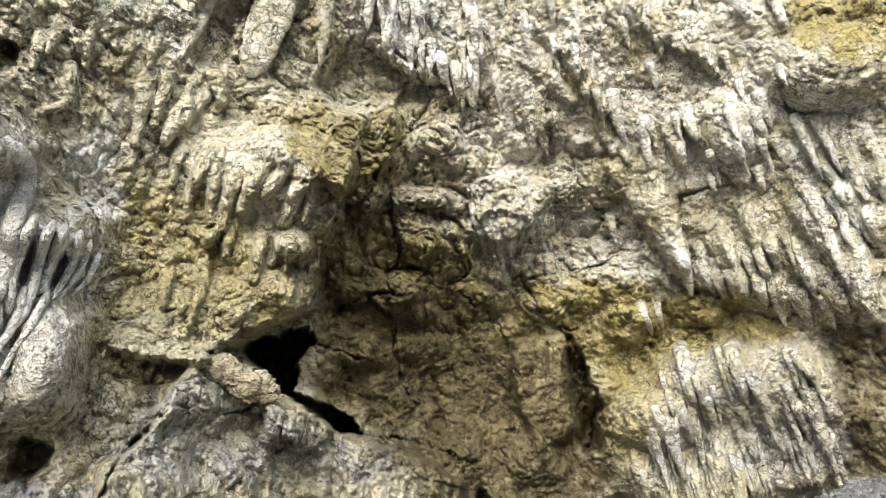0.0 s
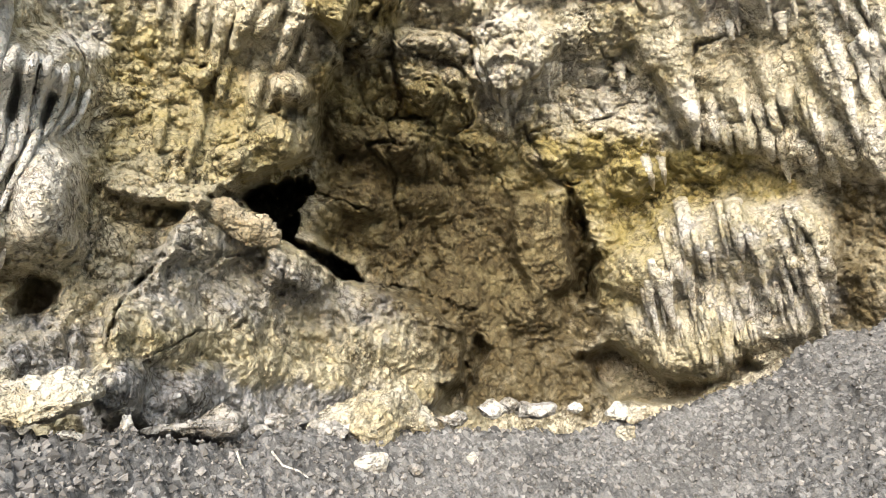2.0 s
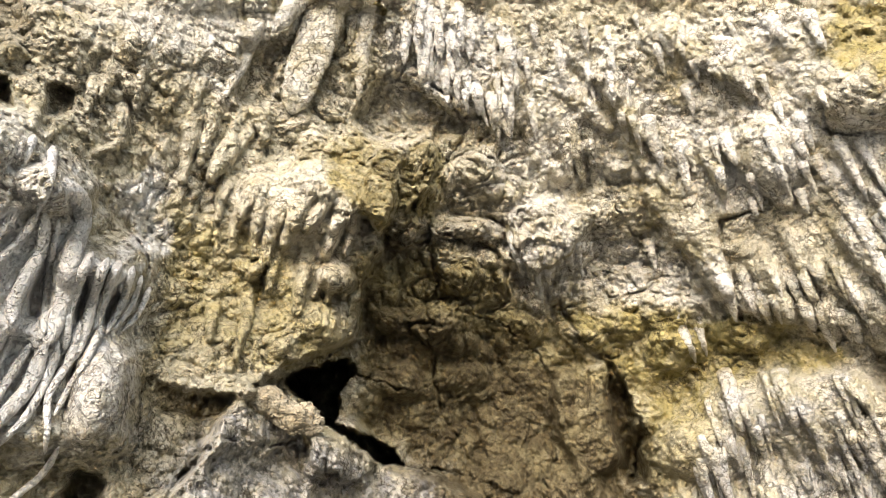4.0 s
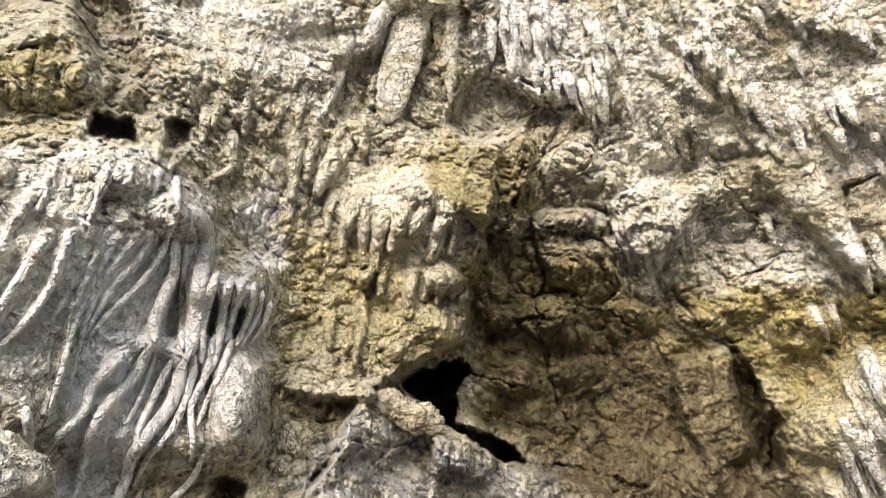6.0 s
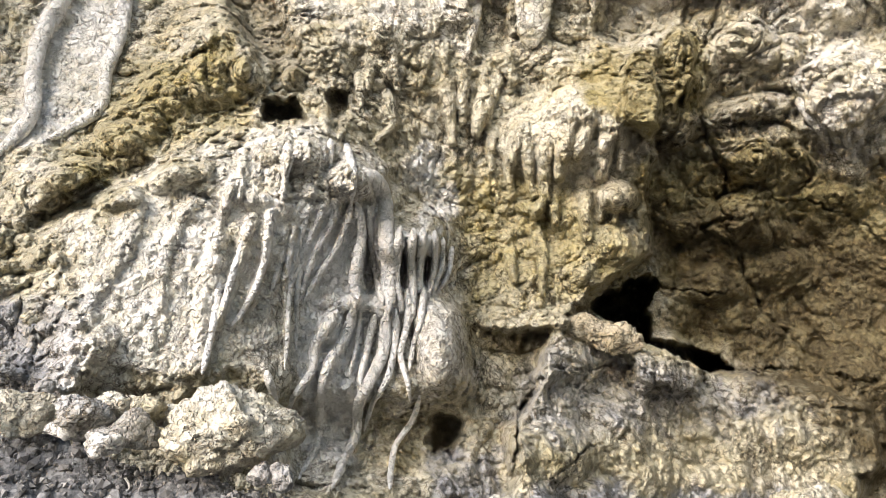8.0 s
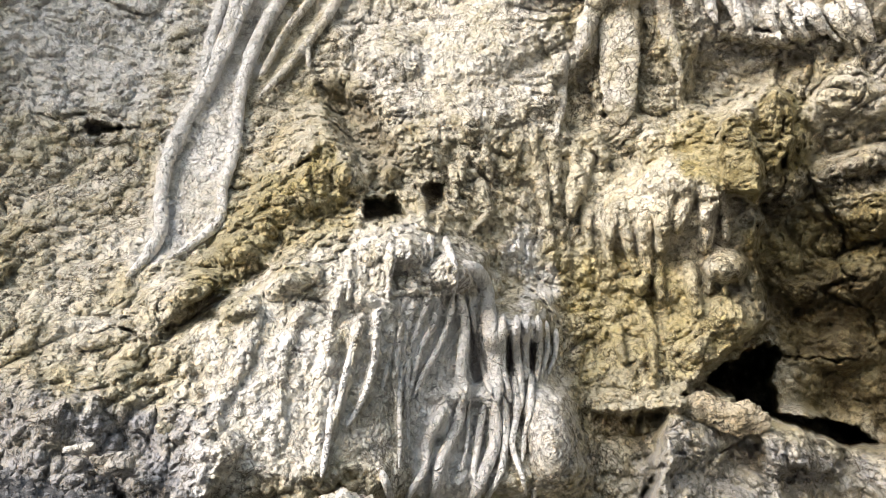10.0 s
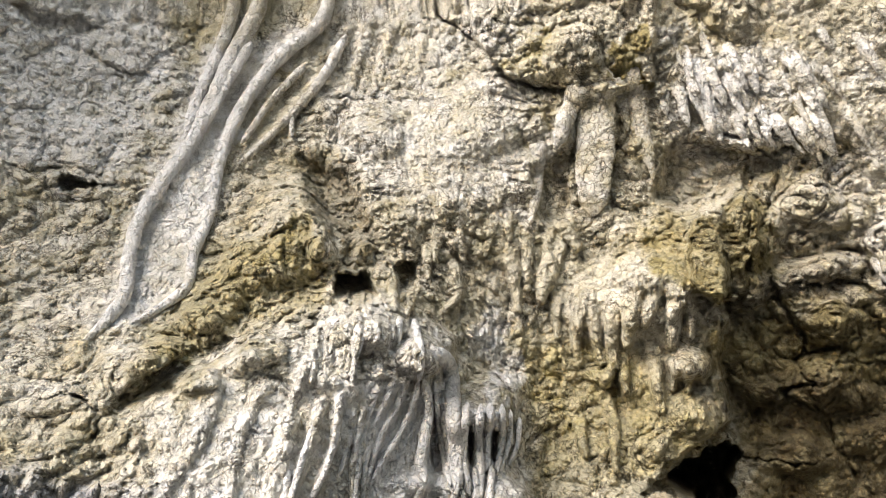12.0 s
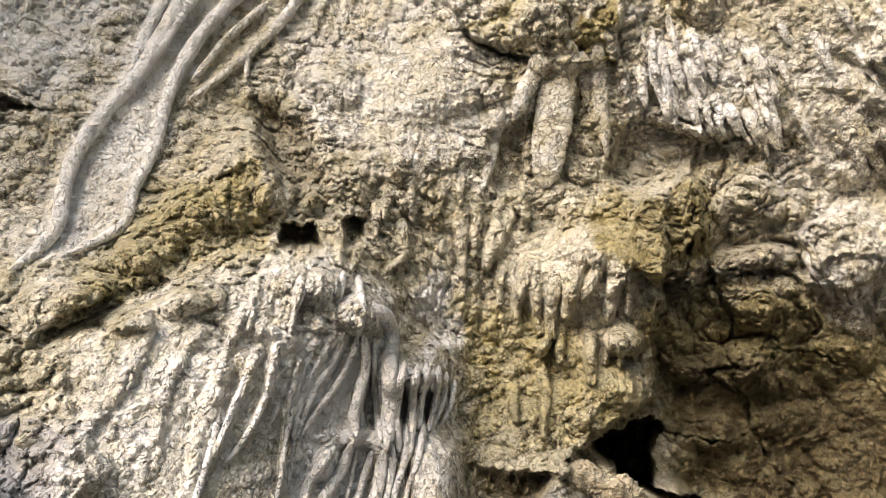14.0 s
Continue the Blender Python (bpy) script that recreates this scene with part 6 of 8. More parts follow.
# flowstone curtain: ribs of white calcite
strand([(-13.04, 6.13), (-11.7, 5.12), (-11.32, 0.83), (-11.63, -3.91), (-12, -6.02)], 0.038, 0.034, 0.0, 0.03, white=1, parent=flowstone_curtain, lumpy=0.11, flat=1.2)
strand([(-13.51, 3.56), (-13.36, 0.96), (-14.07, -1.36), (-14.51, -3.21), (-14.34, -4.54)], 0.020, 0.026, 0.01, 0.03, white=1, parent=flowstone_curtain, lumpy=0.11, flat=1.2)
strand([(-13.97, 3.59), (-14.88, 1.29), (-16.21, -0.73), (-17.99, -2.92), (-18.92, -4.31)], 0.017, 0.011, 0.01, 0.02, white=1, parent=flowstone_curtain, lumpy=0.11, flat=1.2)
strand([(-15.14, 3.65), (-16.26, 1.38), (-17.4, -0.18), (-18.67, -2.86), (-19.23, -4.19)], 0.017, 0.011, 0.01, 0.02, white=1, parent=flowstone_curtain, lumpy=0.11, flat=1.2)
strand([(-16.06, 3.71), (-17.64, 1.24), (-18.65, -1.01), (-19.24, -3.27), (-19.61, -5.99), (-19.88, -8.02)], 0.017, 0.008, 0.01, 0.02, white=1, parent=flowstone_curtain, lumpy=0.11, flat=1.2)
strand([(-17.55, 3.33), (-18.71, 0.85), (-19.61, -1.85), (-20.12, -4.11), (-20.66, -7.7), (-21.04, -9.38)], 0.015, 0.008, 0.01, 0.02, white=1, parent=flowstone_curtain, lumpy=0.11, flat=1.2)
strand([(-12.59, 3.28), (-12.65, 0.91), (-12.46, -2.43), (-12.3, -5.05)], 0.013, 0.018, 0.01, 0.03, white=1, parent=flowstone_curtain, lumpy=0.11, flat=1.2)
strand([(-16.12, -5.18), (-17.4, -6.68), (-18.45, -8.18), (-18.78, -9.75), (-20.6, -11.78), (-21.57, -13.77)], 0.028, 0.008, 0.02, 0.03, white=1, parent=flowstone_curtain, lumpy=0.11, flat=1.2)
strand([(-14.55, -4.85), (-15.75, -7.31), (-17.38, -9.45), (-18.28, -11.63), (-18.51, -13.41), (-18.9, -15.35), (-20.89, -17.95)], 0.026, 0.011, 0.03, 0.03, white=1, parent=flowstone_curtain, lumpy=0.11, flat=1.2)
strand([(-14.24, -5.58), (-14.91, -8.33), (-15.78, -10.65)], 0.011, 0.007, 0.02, 0.02, white=1, parent=flowstone_curtain, lumpy=0.11, flat=1.2)
strand([(-12.08, -5.78), (-12.89, -9.47), (-14.11, -11.3), (-15.22, -13.01), (-15.69, -15.21), (-17.35, -17.63), (-18.3, -19.21)], 0.029, 0.018, 0.03, 0.03, white=1, parent=flowstone_curtain, lumpy=0.11, flat=1.2)
strand([(-13.04, -5.93), (-14.29, -9.32), (-14.89, -11.12), (-14.61, -12.53)], 0.018, 0.009, 0.03, 0.03, white=1, parent=flowstone_curtain, lumpy=0.11, flat=1.2)
strand([(-11.3, -5.61), (-11.71, -8.64), (-12.69, -11.35), (-14.05, -13.05), (-14.97, -15.12)], 0.020, 0.009, 0.02, 0.03, white=1, parent=flowstone_curtain, lumpy=0.11, flat=1.2)
strand([(-10.1, -4.03), (-10.35, -6.87), (-11.33, -9.62), (-11.03, -11.52), (-10.89, -13.49)], 0.021, 0.009, 0.02, 0.02, white=1, parent=flowstone_curtain, lumpy=0.11, flat=1.2)
strand([(-8.56, -4.15), (-9.3, -6.96), (-10.05, -8.8), (-10.73, -10.85)], 0.017, 0.010, 0.02, 0.02, white=1, parent=flowstone_curtain, lumpy=0.11, flat=1.2)
strand([(-10.03, 1.22), (-10.53, -0.66), (-10.96, -3.97), (-10.77, -6.13)], 0.019, 0.019, 0.01, 0.02, white=1, parent=flowstone_curtain, lumpy=0.11, flat=1.2)
strand([(-8.95, 0.92), (-9.33, -0.74), (-9.71, -5.02), (-10.11, -6.89)], 0.019, 0.022, 0.01, 0.02, white=1, parent=flowstone_curtain, lumpy=0.11, flat=1.2)
strand([(-8.13, 0.86), (-8.6, -1.27), (-9.09, -4.59)], 0.020, 0.017, 0.01, 0.02, white=1, parent=flowstone_curtain, lumpy=0.11, flat=1.2)
strand([(-7.18, 0.56), (-7.39, -1.83), (-8.23, -4.76)], 0.017, 0.012, 0.01, 0.02, white=1, parent=flowstone_curtain, lumpy=0.11, flat=1.2)
strand([(-6.45, -0.06), (-6.8, -2.36), (-7.71, -4.32)], 0.015, 0.010, 0.01, 0.02, white=1, parent=flowstone_curtain, lumpy=0.11, flat=1.2)
strand([(-5.74, -0.89), (-6.21, -2.88), (-7.13, -4.36)], 0.015, 0.010, 0.01, 0.02, white=1, parent=flowstone_curtain, lumpy=0.11, flat=1.2)
strand([(-10.07, -13.01), (-10.61, -14.43), (-12.69, -16.92), (-13.59, -19.87)], 0.013, 0.013, 0.02, 0.03, white=1, parent=flowstone_curtain, lumpy=0.11, flat=1.2)
strand([(-25.29, -1.8), (-26.21, -5.26), (-27.48, -8.82)], 0.016, 0.010, 0.01, 0.02, white=1, parent=flowstone_curtain, lumpy=0.11, flat=1.2)
strand([(-22.57, -9.28), (-22.05, -12.02), (-22.01, -14.67)], 0.017, 0.010, 0.02, 0.02, white=1, parent=flowstone_curtain, lumpy=0.11, flat=1.2)
strand([(-20.8, 3.29), (-21.55, -0.32), (-23.36, -3.79), (-24.77, -5.43)], 0.016, 0.010, 0.0, 0.01, white=1, parent=flowstone_curtain, lumpy=0.11, flat=1.2)
strand([(-19.27, 3.2), (-20.21, 0.03), (-21.35, -3.07)], 0.014, 0.008, 0.0, 0.01, white=1, parent=flowstone_curtain, lumpy=0.11, flat=1.2)
strand([(-22.89, 1.6), (-24.46, -1.88), (-25.52, -4.45)], 0.016, 0.010, 0.0, 0.01, white=1, parent=flowstone_curtain, lumpy=0.11, flat=1.2)
strand([(-18.34, 8.21), (-19.23, 5.96), (-19.62, 4.14)], 0.015, 0.009, 0.0, 0.01, white=1, parent=flowstone_curtain, lumpy=0.11, flat=1.2)
strand([(-16.96, 8.62), (-16.73, 6.3), (-17.35, 4.48)], 0.016, 0.009, 0.0, 0.01, white=1, parent=flowstone_curtain, lumpy=0.11, flat=1.2)
strand([(-15.09, 9.01), (-15.59, 6.25), (-16.01, 4.17)], 0.018, 0.011, 0.0, 0.01, white=1, parent=flowstone_curtain, lumpy=0.11, flat=1.2)
strand([(-13.75, 8.49), (-13.64, 5.69), (-13.97, 3.59)], 0.021, 0.011, 0.0, 0.01, white=1, parent=flowstone_curtain, lumpy=0.11, flat=1.2)

# long curtains of calcite running down the upper wall
hanging_curtain = tagged(new("hanging_curtain"), "long pale calcite curtain folds down the wall", "flowstone")
strand([(-23.3, 35.95), (-24.99, 32.73), (-27.08, 29.81), (-29.85, 25.17), (-31.04, 23.25), (-33.53, 20.05), (-35.39, 17.12), (-36.2, 14.64), (-36.57, 12.2), (-37.96, 10.22), (-39.57, 8.82)], 0.053, 0.027, 0.02, 0.03, white=0.4, parent=hanging_curtain, lumpy=0.12, flat=1.0, name='fold')
strand([(-17.65, 35.68), (-18.97, 32.46), (-22.7, 29.96), (-25.8, 26.97), (-28.1, 23.56), (-29.13, 21), (-29.96, 17.6), (-31.39, 14.63), (-31.81, 12.73), (-34.44, 10.73), (-36.83, 9.59)], 0.053, 0.019, 0.02, 0.03, white=0.4, parent=hanging_curtain, lumpy=0.12, flat=1.0, name='fold')
strand([(-17.03, 31.21), (-19.33, 28.29), (-23.57, 24.47), (-27.28, 21.66)], 0.036, 0.018, 0.02, 0.03, white=0.4, parent=hanging_curtain, lumpy=0.12, flat=1.0, name='fold')
strand([(-26.34, 35.02), (-27.74, 30.99), (-29.99, 27.22), (-31.47, 23.65)], 0.042, 0.030, 0.02, 0.03, white=0.4, parent=hanging_curtain, lumpy=0.12, flat=1.0, name='fold')
strand([(-20.77, 29.14), (-23.91, 26.59), (-26.97, 23.16)], 0.028, 0.018, 0.02, 0.03, white=0.4, parent=hanging_curtain, lumpy=0.12, flat=1.0, name='fold')
strand([(-25.59, 30.69), (-28.65, 26.46), (-30.12, 24.12)], 0.033, 0.022, 0.02, 0.03, white=0.4, parent=hanging_curtain, lumpy=0.12, flat=1.0, name='fold')
strand([(-22.54, 25.32), (-22.67, 23.61)], 0.020, 0.013, 0.02, 0.03, white=0.4, parent=hanging_curtain, lumpy=0.12, flat=1.0, name='fold')

# stalactites of the fringe over the fluted flank
stalactite((5.0, 23.89), (2.86, 14.58), 0.121, 0.086, 0.28, 'broad blade-shaped pale stalactite with a blunt tip', 'fringe of stalactites', flat=0.45, bulge=0.15, lumpy=0.14)
stalactite((7.87, 23.79), (8.29, 16.47), 0.075, 0.028, 0.28, 'slender pale stalactite beside the broad blade', 'fringe of stalactites', lumpy=0.15)
stalactite((6.68, 23.93), (6.86, 20.76), 0.055, 0.020, 0.28, 'pale tan stalactite in the fringe under the ceiling', 'fringe of stalactites')
stalactite((2.97, 23.93), (0.41, 20.38), 0.078, 0.027, 0.28, 'pale fold of dripstone beside the broad blade', 'fringe of stalactites')
stalactite((-1.18, 19.78), (-2.51, 14.81), 0.055, 0.026, 0.28, 'pale fold of dripstone above the fringe', 'fringe of stalactites')
stalactite((10.3, 22.75), (10.26, 21.21), 0.036, 0.016, 0.28, 'short grey-white stalactite on the ceiling', 'ceiling stalactites')
stalactite((14.15, 23.61), (14.96, 20.81), 0.048, 0.020, 0.28, 'short grey-white stalactite on the ceiling', 'ceiling stalactites')
stalactite((11.65, 22.46), (11.96, 20.4), 0.036, 0.016, 0.28, 'short grey-white stalactite on the ceiling', 'ceiling stalactites')
stalactite((17.56, 18.64), (17.52, 17.34), 0.032, 0.016, 0.28, 'short grey-white stalactite on the ceiling', 'ceiling stalactites')
stalactite((18.4, 18.65), (18.91, 17.0), 0.032, 0.016, 0.28, 'short grey-white stalactite on the ceiling', 'ceiling stalactites')
stalactite((19.68, 17.88), (20.24, 15.58), 0.040, 0.016, 0.28, 'short grey-white stalactite on the ceiling', 'ceiling stalactites')

# stalactites of the ceiling over the recess
stalactite((13.2, 23.36), (13.58, 18.42), 0.053, 0.019, 0.28, 'pale calcite stalactite hanging from the cave ceiling', 'ceiling stalactites')
stalactite((11.38, 22.64), (11.81, 19.9), 0.045, 0.019, 0.28, 'pale calcite stalactite hanging from the cave ceiling', 'ceiling stalactites')
stalactite((15.35, 23.69), (16.01, 21.0), 0.038, 0.019, 0.28, 'pale calcite stalactite hanging from the cave ceiling', 'ceiling stalactites')
stalactite((17.03, 23.93), (17.59, 21.87), 0.038, 0.019, 0.28, 'pale calcite stalactite hanging from the cave ceiling', 'ceiling stalactites')
stalactite((18.34, 18.44), (19.67, 15.89), 0.030, 0.015, 0.28, 'pale calcite stalactite hanging from the cave ceiling', 'ceiling stalactites')
stalactite((17.39, 18.31), (17.85, 16.79), 0.026, 0.015, 0.28, 'pale calcite stalactite hanging from the cave ceiling', 'ceiling stalactites')
stalactite((20.38, 17.8), (20.69, 14.87), 0.034, 0.015, 0.05, 'tan lumpy stalactite hanging from the cave ceiling', 'ceiling stalactites')
stalactite((41.74, 24.36), (42.93, 22.95), 0.058, 0.029, 0.28, 'pale calcite stalactite hanging from the cave ceiling', 'ceiling stalactites')
stalactite((33.76, 24.8), (34.47, 22.77), 0.049, 0.024, 0.28, 'pale calcite stalactite hanging from the cave ceiling', 'ceiling stalactites')
stalactite((26.93, 15.79), (28.35, 12.02), 0.056, 0.024, 0, 'ochre stalactite hanging from the cave ceiling', 'ceiling stalactites', ochre=0.4)
stalactite((33.16, 16.72), (34.43, 13.68), 0.057, 0.020, 0.28, 'pale calcite stalactite hanging from the cave ceiling', 'ceiling stalactites')
stalactite((39.03, 16.13), (40.12, 14.01), 0.057, 0.020, 0.28, 'pale calcite stalactite hanging from the cave ceiling', 'ceiling stalactites')
stalactite((35.89, 14.67), (36.68, 11.59), 0.049, 0.025, 0.28, 'pale calcite stalactite hanging from the cave ceiling', 'ceiling stalactites')
stalactite((38.93, 13.08), (39.64, 10.47), 0.041, 0.025, 0.05, 'tan lumpy stalactite hanging from the cave ceiling', 'ceiling stalactites')
stalactite((43.6, 14.57), (44.19, 12.68), 0.041, 0.021, 0.05, 'tan lumpy stalactite hanging from the cave ceiling', 'ceiling stalactites')
stalactite((41.31, 4.37), (42.08, 2.91), 0.030, 0.017, 0.28, 'pale calcite stalactite hanging from the cave ceiling', 'ceiling stalactites')
stalactite((42.34, 4.49), (43.38, 2.18), 0.034, 0.017, 0.28, 'pale calcite stalactite hanging from the cave ceiling', 'ceiling stalactites')
stalactite((25.77, 5.84), (26.32, 3.29), 0.041, 0.017, 0.28, 'pale calcite stalactite hanging from the cave ceiling', 'ceiling stalactites')
stalactite((23.07, 6.46), (24.13, 3.72), 0.049, 0.020, 0.28, 'pale calcite stalactite hanging from the cave ceiling', 'ceiling stalactites')
stalactite((25.18, 2.9), (26.0, 0.14), 0.059, 0.017, 0.28, 'pale calcite stalactite hanging from the cave ceiling', 'ceiling stalactites')
stalactite((34.01, 7.25), (34.66, 5.46), 0.042, 0.017, 0.28, 'pale calcite stalactite hanging from the cave ceiling', 'ceiling stalactites')
stalactite((20.51, 16.91), (21.74, 15.0), 0.034, 0.019, 0.05, 'tan lumpy stalactite hanging from the cave ceiling', 'ceiling stalactites')

# stalactites on the low hanging mass above the soil
stalactite((44.0, -9.7), (45.76, -15.03), 0.054, 0.023, 0.28, 'pale stalactite on the low hanging rock mass', 'low stalactites')
stalactite((45.21, -9.42), (46.48, -14.83), 0.054, 0.018, 0.28, 'pale stalactite on the low hanging rock mass', 'low stalactites')
stalactite((38.47, -11.88), (39.66, -14.36), 0.054, 0.023, 0.05, 'tan stalactite on the low hanging rock mass', 'low stalactites')
stalactite((40.75, -3.16), (42.45, -7.35), 0.061, 0.035, 0.28, 'pale stalactite on the low hanging rock mass', 'low stalactites')
stalactite((49.89, -4.84), (51.72, -9.08), 0.053, 0.022, 0.05, 'tan stalactite on the low hanging rock mass', 'low stalactites')
stalactite((48.66, -1.68), (50.09, -3.1), 0.052, 0.017, 0.28, 'pale stalactite on the low hanging rock mass', 'low stalactites')
stalactite((44.43, -2.48), (45.71, -5.75), 0.061, 0.022, 0.28, 'pale stalactite on the low hanging rock mass', 'low stalactites')
stalactite((40.53, -8.67), (41.87, -12.01), 0.058, 0.027, 0.28, 'pale stalactite on the low hanging rock mass', 'low stalactites')
stalactite((36.76, 1.59), (38.25, -1.56), 0.051, 0.017, 0.28, 'pale stalactite on the low hanging rock mass', 'low stalactites')
stalactite((38.13, 1.35), (39.02, -0.98), 0.042, 0.017, 0.28, 'pale stalactite on the low hanging rock mass', 'low stalactites')
stalactite((43.12, -11.71), (44.16, -14.58), 0.045, 0.018, 0.05, 'tan stalactite on the low hanging rock mass', 'low stalactites')
stalactite((50.62, -3.84), (52.01, -6.89), 0.061, 0.022, 0.05, 'tan stalactite on the low hanging rock mass', 'low stalactites')

# small drips of the ceiling
stalactite((13.86, 19.44), (14.15, 17.84), 0.033, 0.012, 0.28, 'small grey-white stalactite on the ceiling', 'ceiling stalactites')
stalactite((18.93, 23.7), (19.18, 22.67), 0.039, 0.014, 0.28, 'small grey-white stalactite on the ceiling', 'ceiling stalactites')
stalactite((13.85, 21.76), (14.34, 19.21), 0.031, 0.011, 0.28, 'small grey-white stalactite on the ceiling', 'ceiling stalactites')
stalactite((22.4, 21.09), (22.97, 19.08), 0.026, 0.009, 0.28, 'small grey-white stalactite on the ceiling', 'ceiling stalactites')
stalactite((19.89, 17.83), (20.4, 15.94), 0.037, 0.013, 0.28, 'small grey-white stalactite on the ceiling', 'ceiling stalactites')
stalactite((19.55, 23.78), (20.17, 21.67), 0.035, 0.012, 0.28, 'small grey-white stalactite on the ceiling', 'ceiling stalactites')
stalactite((14.19, 23.31), (14.65, 20.97), 0.032, 0.011, 0.28, 'small grey-white stalactite on the ceiling', 'ceiling stalactites')
stalactite((21.14, 17.94), (21.69, 15.73), 0.041, 0.014, 0.28, 'small grey-white stalactite on the ceiling', 'ceiling stalactites')
stalactite((22.63, 23.86), (23.0, 22.66), 0.028, 0.010, 0.28, 'small grey-white stalactite on the ceiling', 'ceiling stalactites')
stalactite((19.18, 22.03), (19.65, 20.21), 0.030, 0.011, 0.28, 'small grey-white stalactite on the ceiling', 'ceiling stalactites')
stalactite((15.52, 19.43), (15.91, 17.43), 0.039, 0.014, 0.28, 'small grey-white stalactite on the ceiling', 'ceiling stalactites')
stalactite((23.24, 17.5), (23.96, 15.03), 0.034, 0.012, 0.28, 'small grey-white stalactite on the ceiling', 'ceiling stalactites')
stalactite((20.34, 22.81), (21.01, 20.54), 0.034, 0.012, 0.28, 'small grey-white stalactite on the ceiling', 'ceiling stalactites')
stalactite((15.9, 22.67), (16.22, 21.2), 0.037, 0.013, 0.28, 'small grey-white stalactite on the ceiling', 'ceiling stalactites')
stalactite((20.56, 21.97), (21.2, 19.6), 0.042, 0.015, 0.28, 'small grey-white stalactite on the ceiling', 'ceiling stalactites')
stalactite((13.14, 20.38), (13.5, 18.36), 0.025, 0.009, 0.28, 'small grey-white stalactite on the ceiling', 'ceiling stalactites')
stalactite((29.0, 23.92), (29.64, 22.36), 0.027, 0.010, 0.28, 'small pale stalactite on the ceiling', 'ceiling stalactites')
stalactite((44.88, 13.85), (45.82, 11.86), 0.029, 0.010, 0.28, 'small pale stalactite on the ceiling', 'ceiling stalactites')
stalactite((36.12, 21.57), (36.66, 20.37), 0.027, 0.009, 0.28, 'small pale stalactite on the ceiling', 'ceiling stalactites')
stalactite((43.12, 13.71), (44.05, 11.61), 0.029, 0.010, 0.28, 'small pale stalactite on the ceiling', 'ceiling stalactites')
stalactite((41.26, 12.85), (42.19, 10.6), 0.026, 0.009, 0.28, 'small pale stalactite on the ceiling', 'ceiling stalactites')
stalactite((38.31, 15.58), (39.07, 13.83), 0.028, 0.010, 0.28, 'small pale stalactite on the ceiling', 'ceiling stalactites')
stalactite((34.37, 24.32), (35.42, 22.09), 0.042, 0.015, 0.28, 'small pale stalactite on the ceiling', 'ceiling stalactites')
stalactite((44.34, 17.25), (45.43, 15.12), 0.042, 0.015, 0.28, 'small pale stalactite on the ceiling', 'ceiling stalactites')
stalactite((35.74, 19.49), (36.54, 17.63), 0.033, 0.012, 0.28, 'small pale stalactite on the ceiling', 'ceiling stalactites')
stalactite((27.67, 20.74), (28.49, 18.52), 0.025, 0.009, 0.28, 'small pale stalactite on the ceiling', 'ceiling stalactites')
stalactite((30.85, 17.37), (31.54, 15.58), 0.031, 0.011, 0.28, 'small pale stalactite on the ceiling', 'ceiling stalactites')
stalactite((33.21, 22.61), (34.04, 20.75), 0.030, 0.010, 0.28, 'small pale stalactite on the ceiling', 'ceiling stalactites')
stalactite((31.83, 17.03), (32.71, 14.64), 0.026, 0.009, 0.28, 'small pale stalactite on the ceiling', 'ceiling stalactites')
stalactite((25.17, 21.74), (25.91, 19.59), 0.036, 0.013, 0.28, 'small pale stalactite on the ceiling', 'ceiling stalactites')
stalactite((29.47, 20.47), (29.97, 19.16), 0.033, 0.012, 0.28, 'small pale stalactite on the ceiling', 'ceiling stalactites')
stalactite((41.47, 11.21), (41.9, 10.18), 0.031, 0.011, 0.28, 'small pale stalactite on the ceiling', 'ceiling stalactites')
stalactite((45.75, 14.25), (46.47, 12.73), 0.044, 0.015, 0.28, 'small pale stalactite on the ceiling', 'ceiling stalactites')
stalactite((38.86, 13.34), (39.45, 11.87), 0.029, 0.010, 0.28, 'small pale stalactite on the ceiling', 'ceiling stalactites')
stalactite((33.82, 23.62), (34.51, 22.11), 0.044, 0.015, 0.28, 'small pale stalactite on the ceiling', 'ceiling stalactites')
stalactite((30.97, 25.41), (31.45, 24.37), 0.028, 0.010, 0.28, 'small pale stalactite on the ceiling', 'ceiling stalactites')
stalactite((41.52, 20.33), (42.2, 19.02), 0.027, 0.009, 0.28, 'small pale stalactite on the ceiling', 'ceiling stalactites')
stalactite((45.56, 19.4), (46.19, 18.22), 0.026, 0.009, 0.28, 'small pale stalactite on the ceiling', 'ceiling stalactites')
stalactite((24.9, 22.62), (25.62, 20.61), 0.027, 0.009, 0.28, 'small pale stalactite on the ceiling', 'ceiling stalactites')
stalactite((29.77, 19.23), (30.14, 18.16), 0.032, 0.011, 0.28, 'small pale stalactite on the ceiling', 'ceiling stalactites')
stalactite((42.68, 18.36), (43.2, 17.33), 0.030, 0.010, 0.28, 'small pale stalactite on the ceiling', 'ceiling stalactites')
stalactite((29.36, 22.35), (29.87, 21.01), 0.041, 0.015, 0.28, 'small pale stalactite on the ceiling', 'ceiling stalactites')
stalactite((26.66, 24.57), (27.56, 22.23), 0.035, 0.012, 0.28, 'small pale stalactite on the ceiling', 'ceiling stalactites')
stalactite((44.3, 16.05), (45.3, 14.03), 0.040, 0.014, 0.28, 'small pale stalactite on the ceiling', 'ceiling stalactites')
stalactite((34.83, 24.29), (35.44, 23.04), 0.042, 0.015, 0.28, 'small pale stalactite on the ceiling', 'ceiling stalactites')
stalactite((44.7, 11.94), (45.35, 10.52), 0.038, 0.013, 0.28, 'small pale stalactite on the ceiling', 'ceiling stalactites')
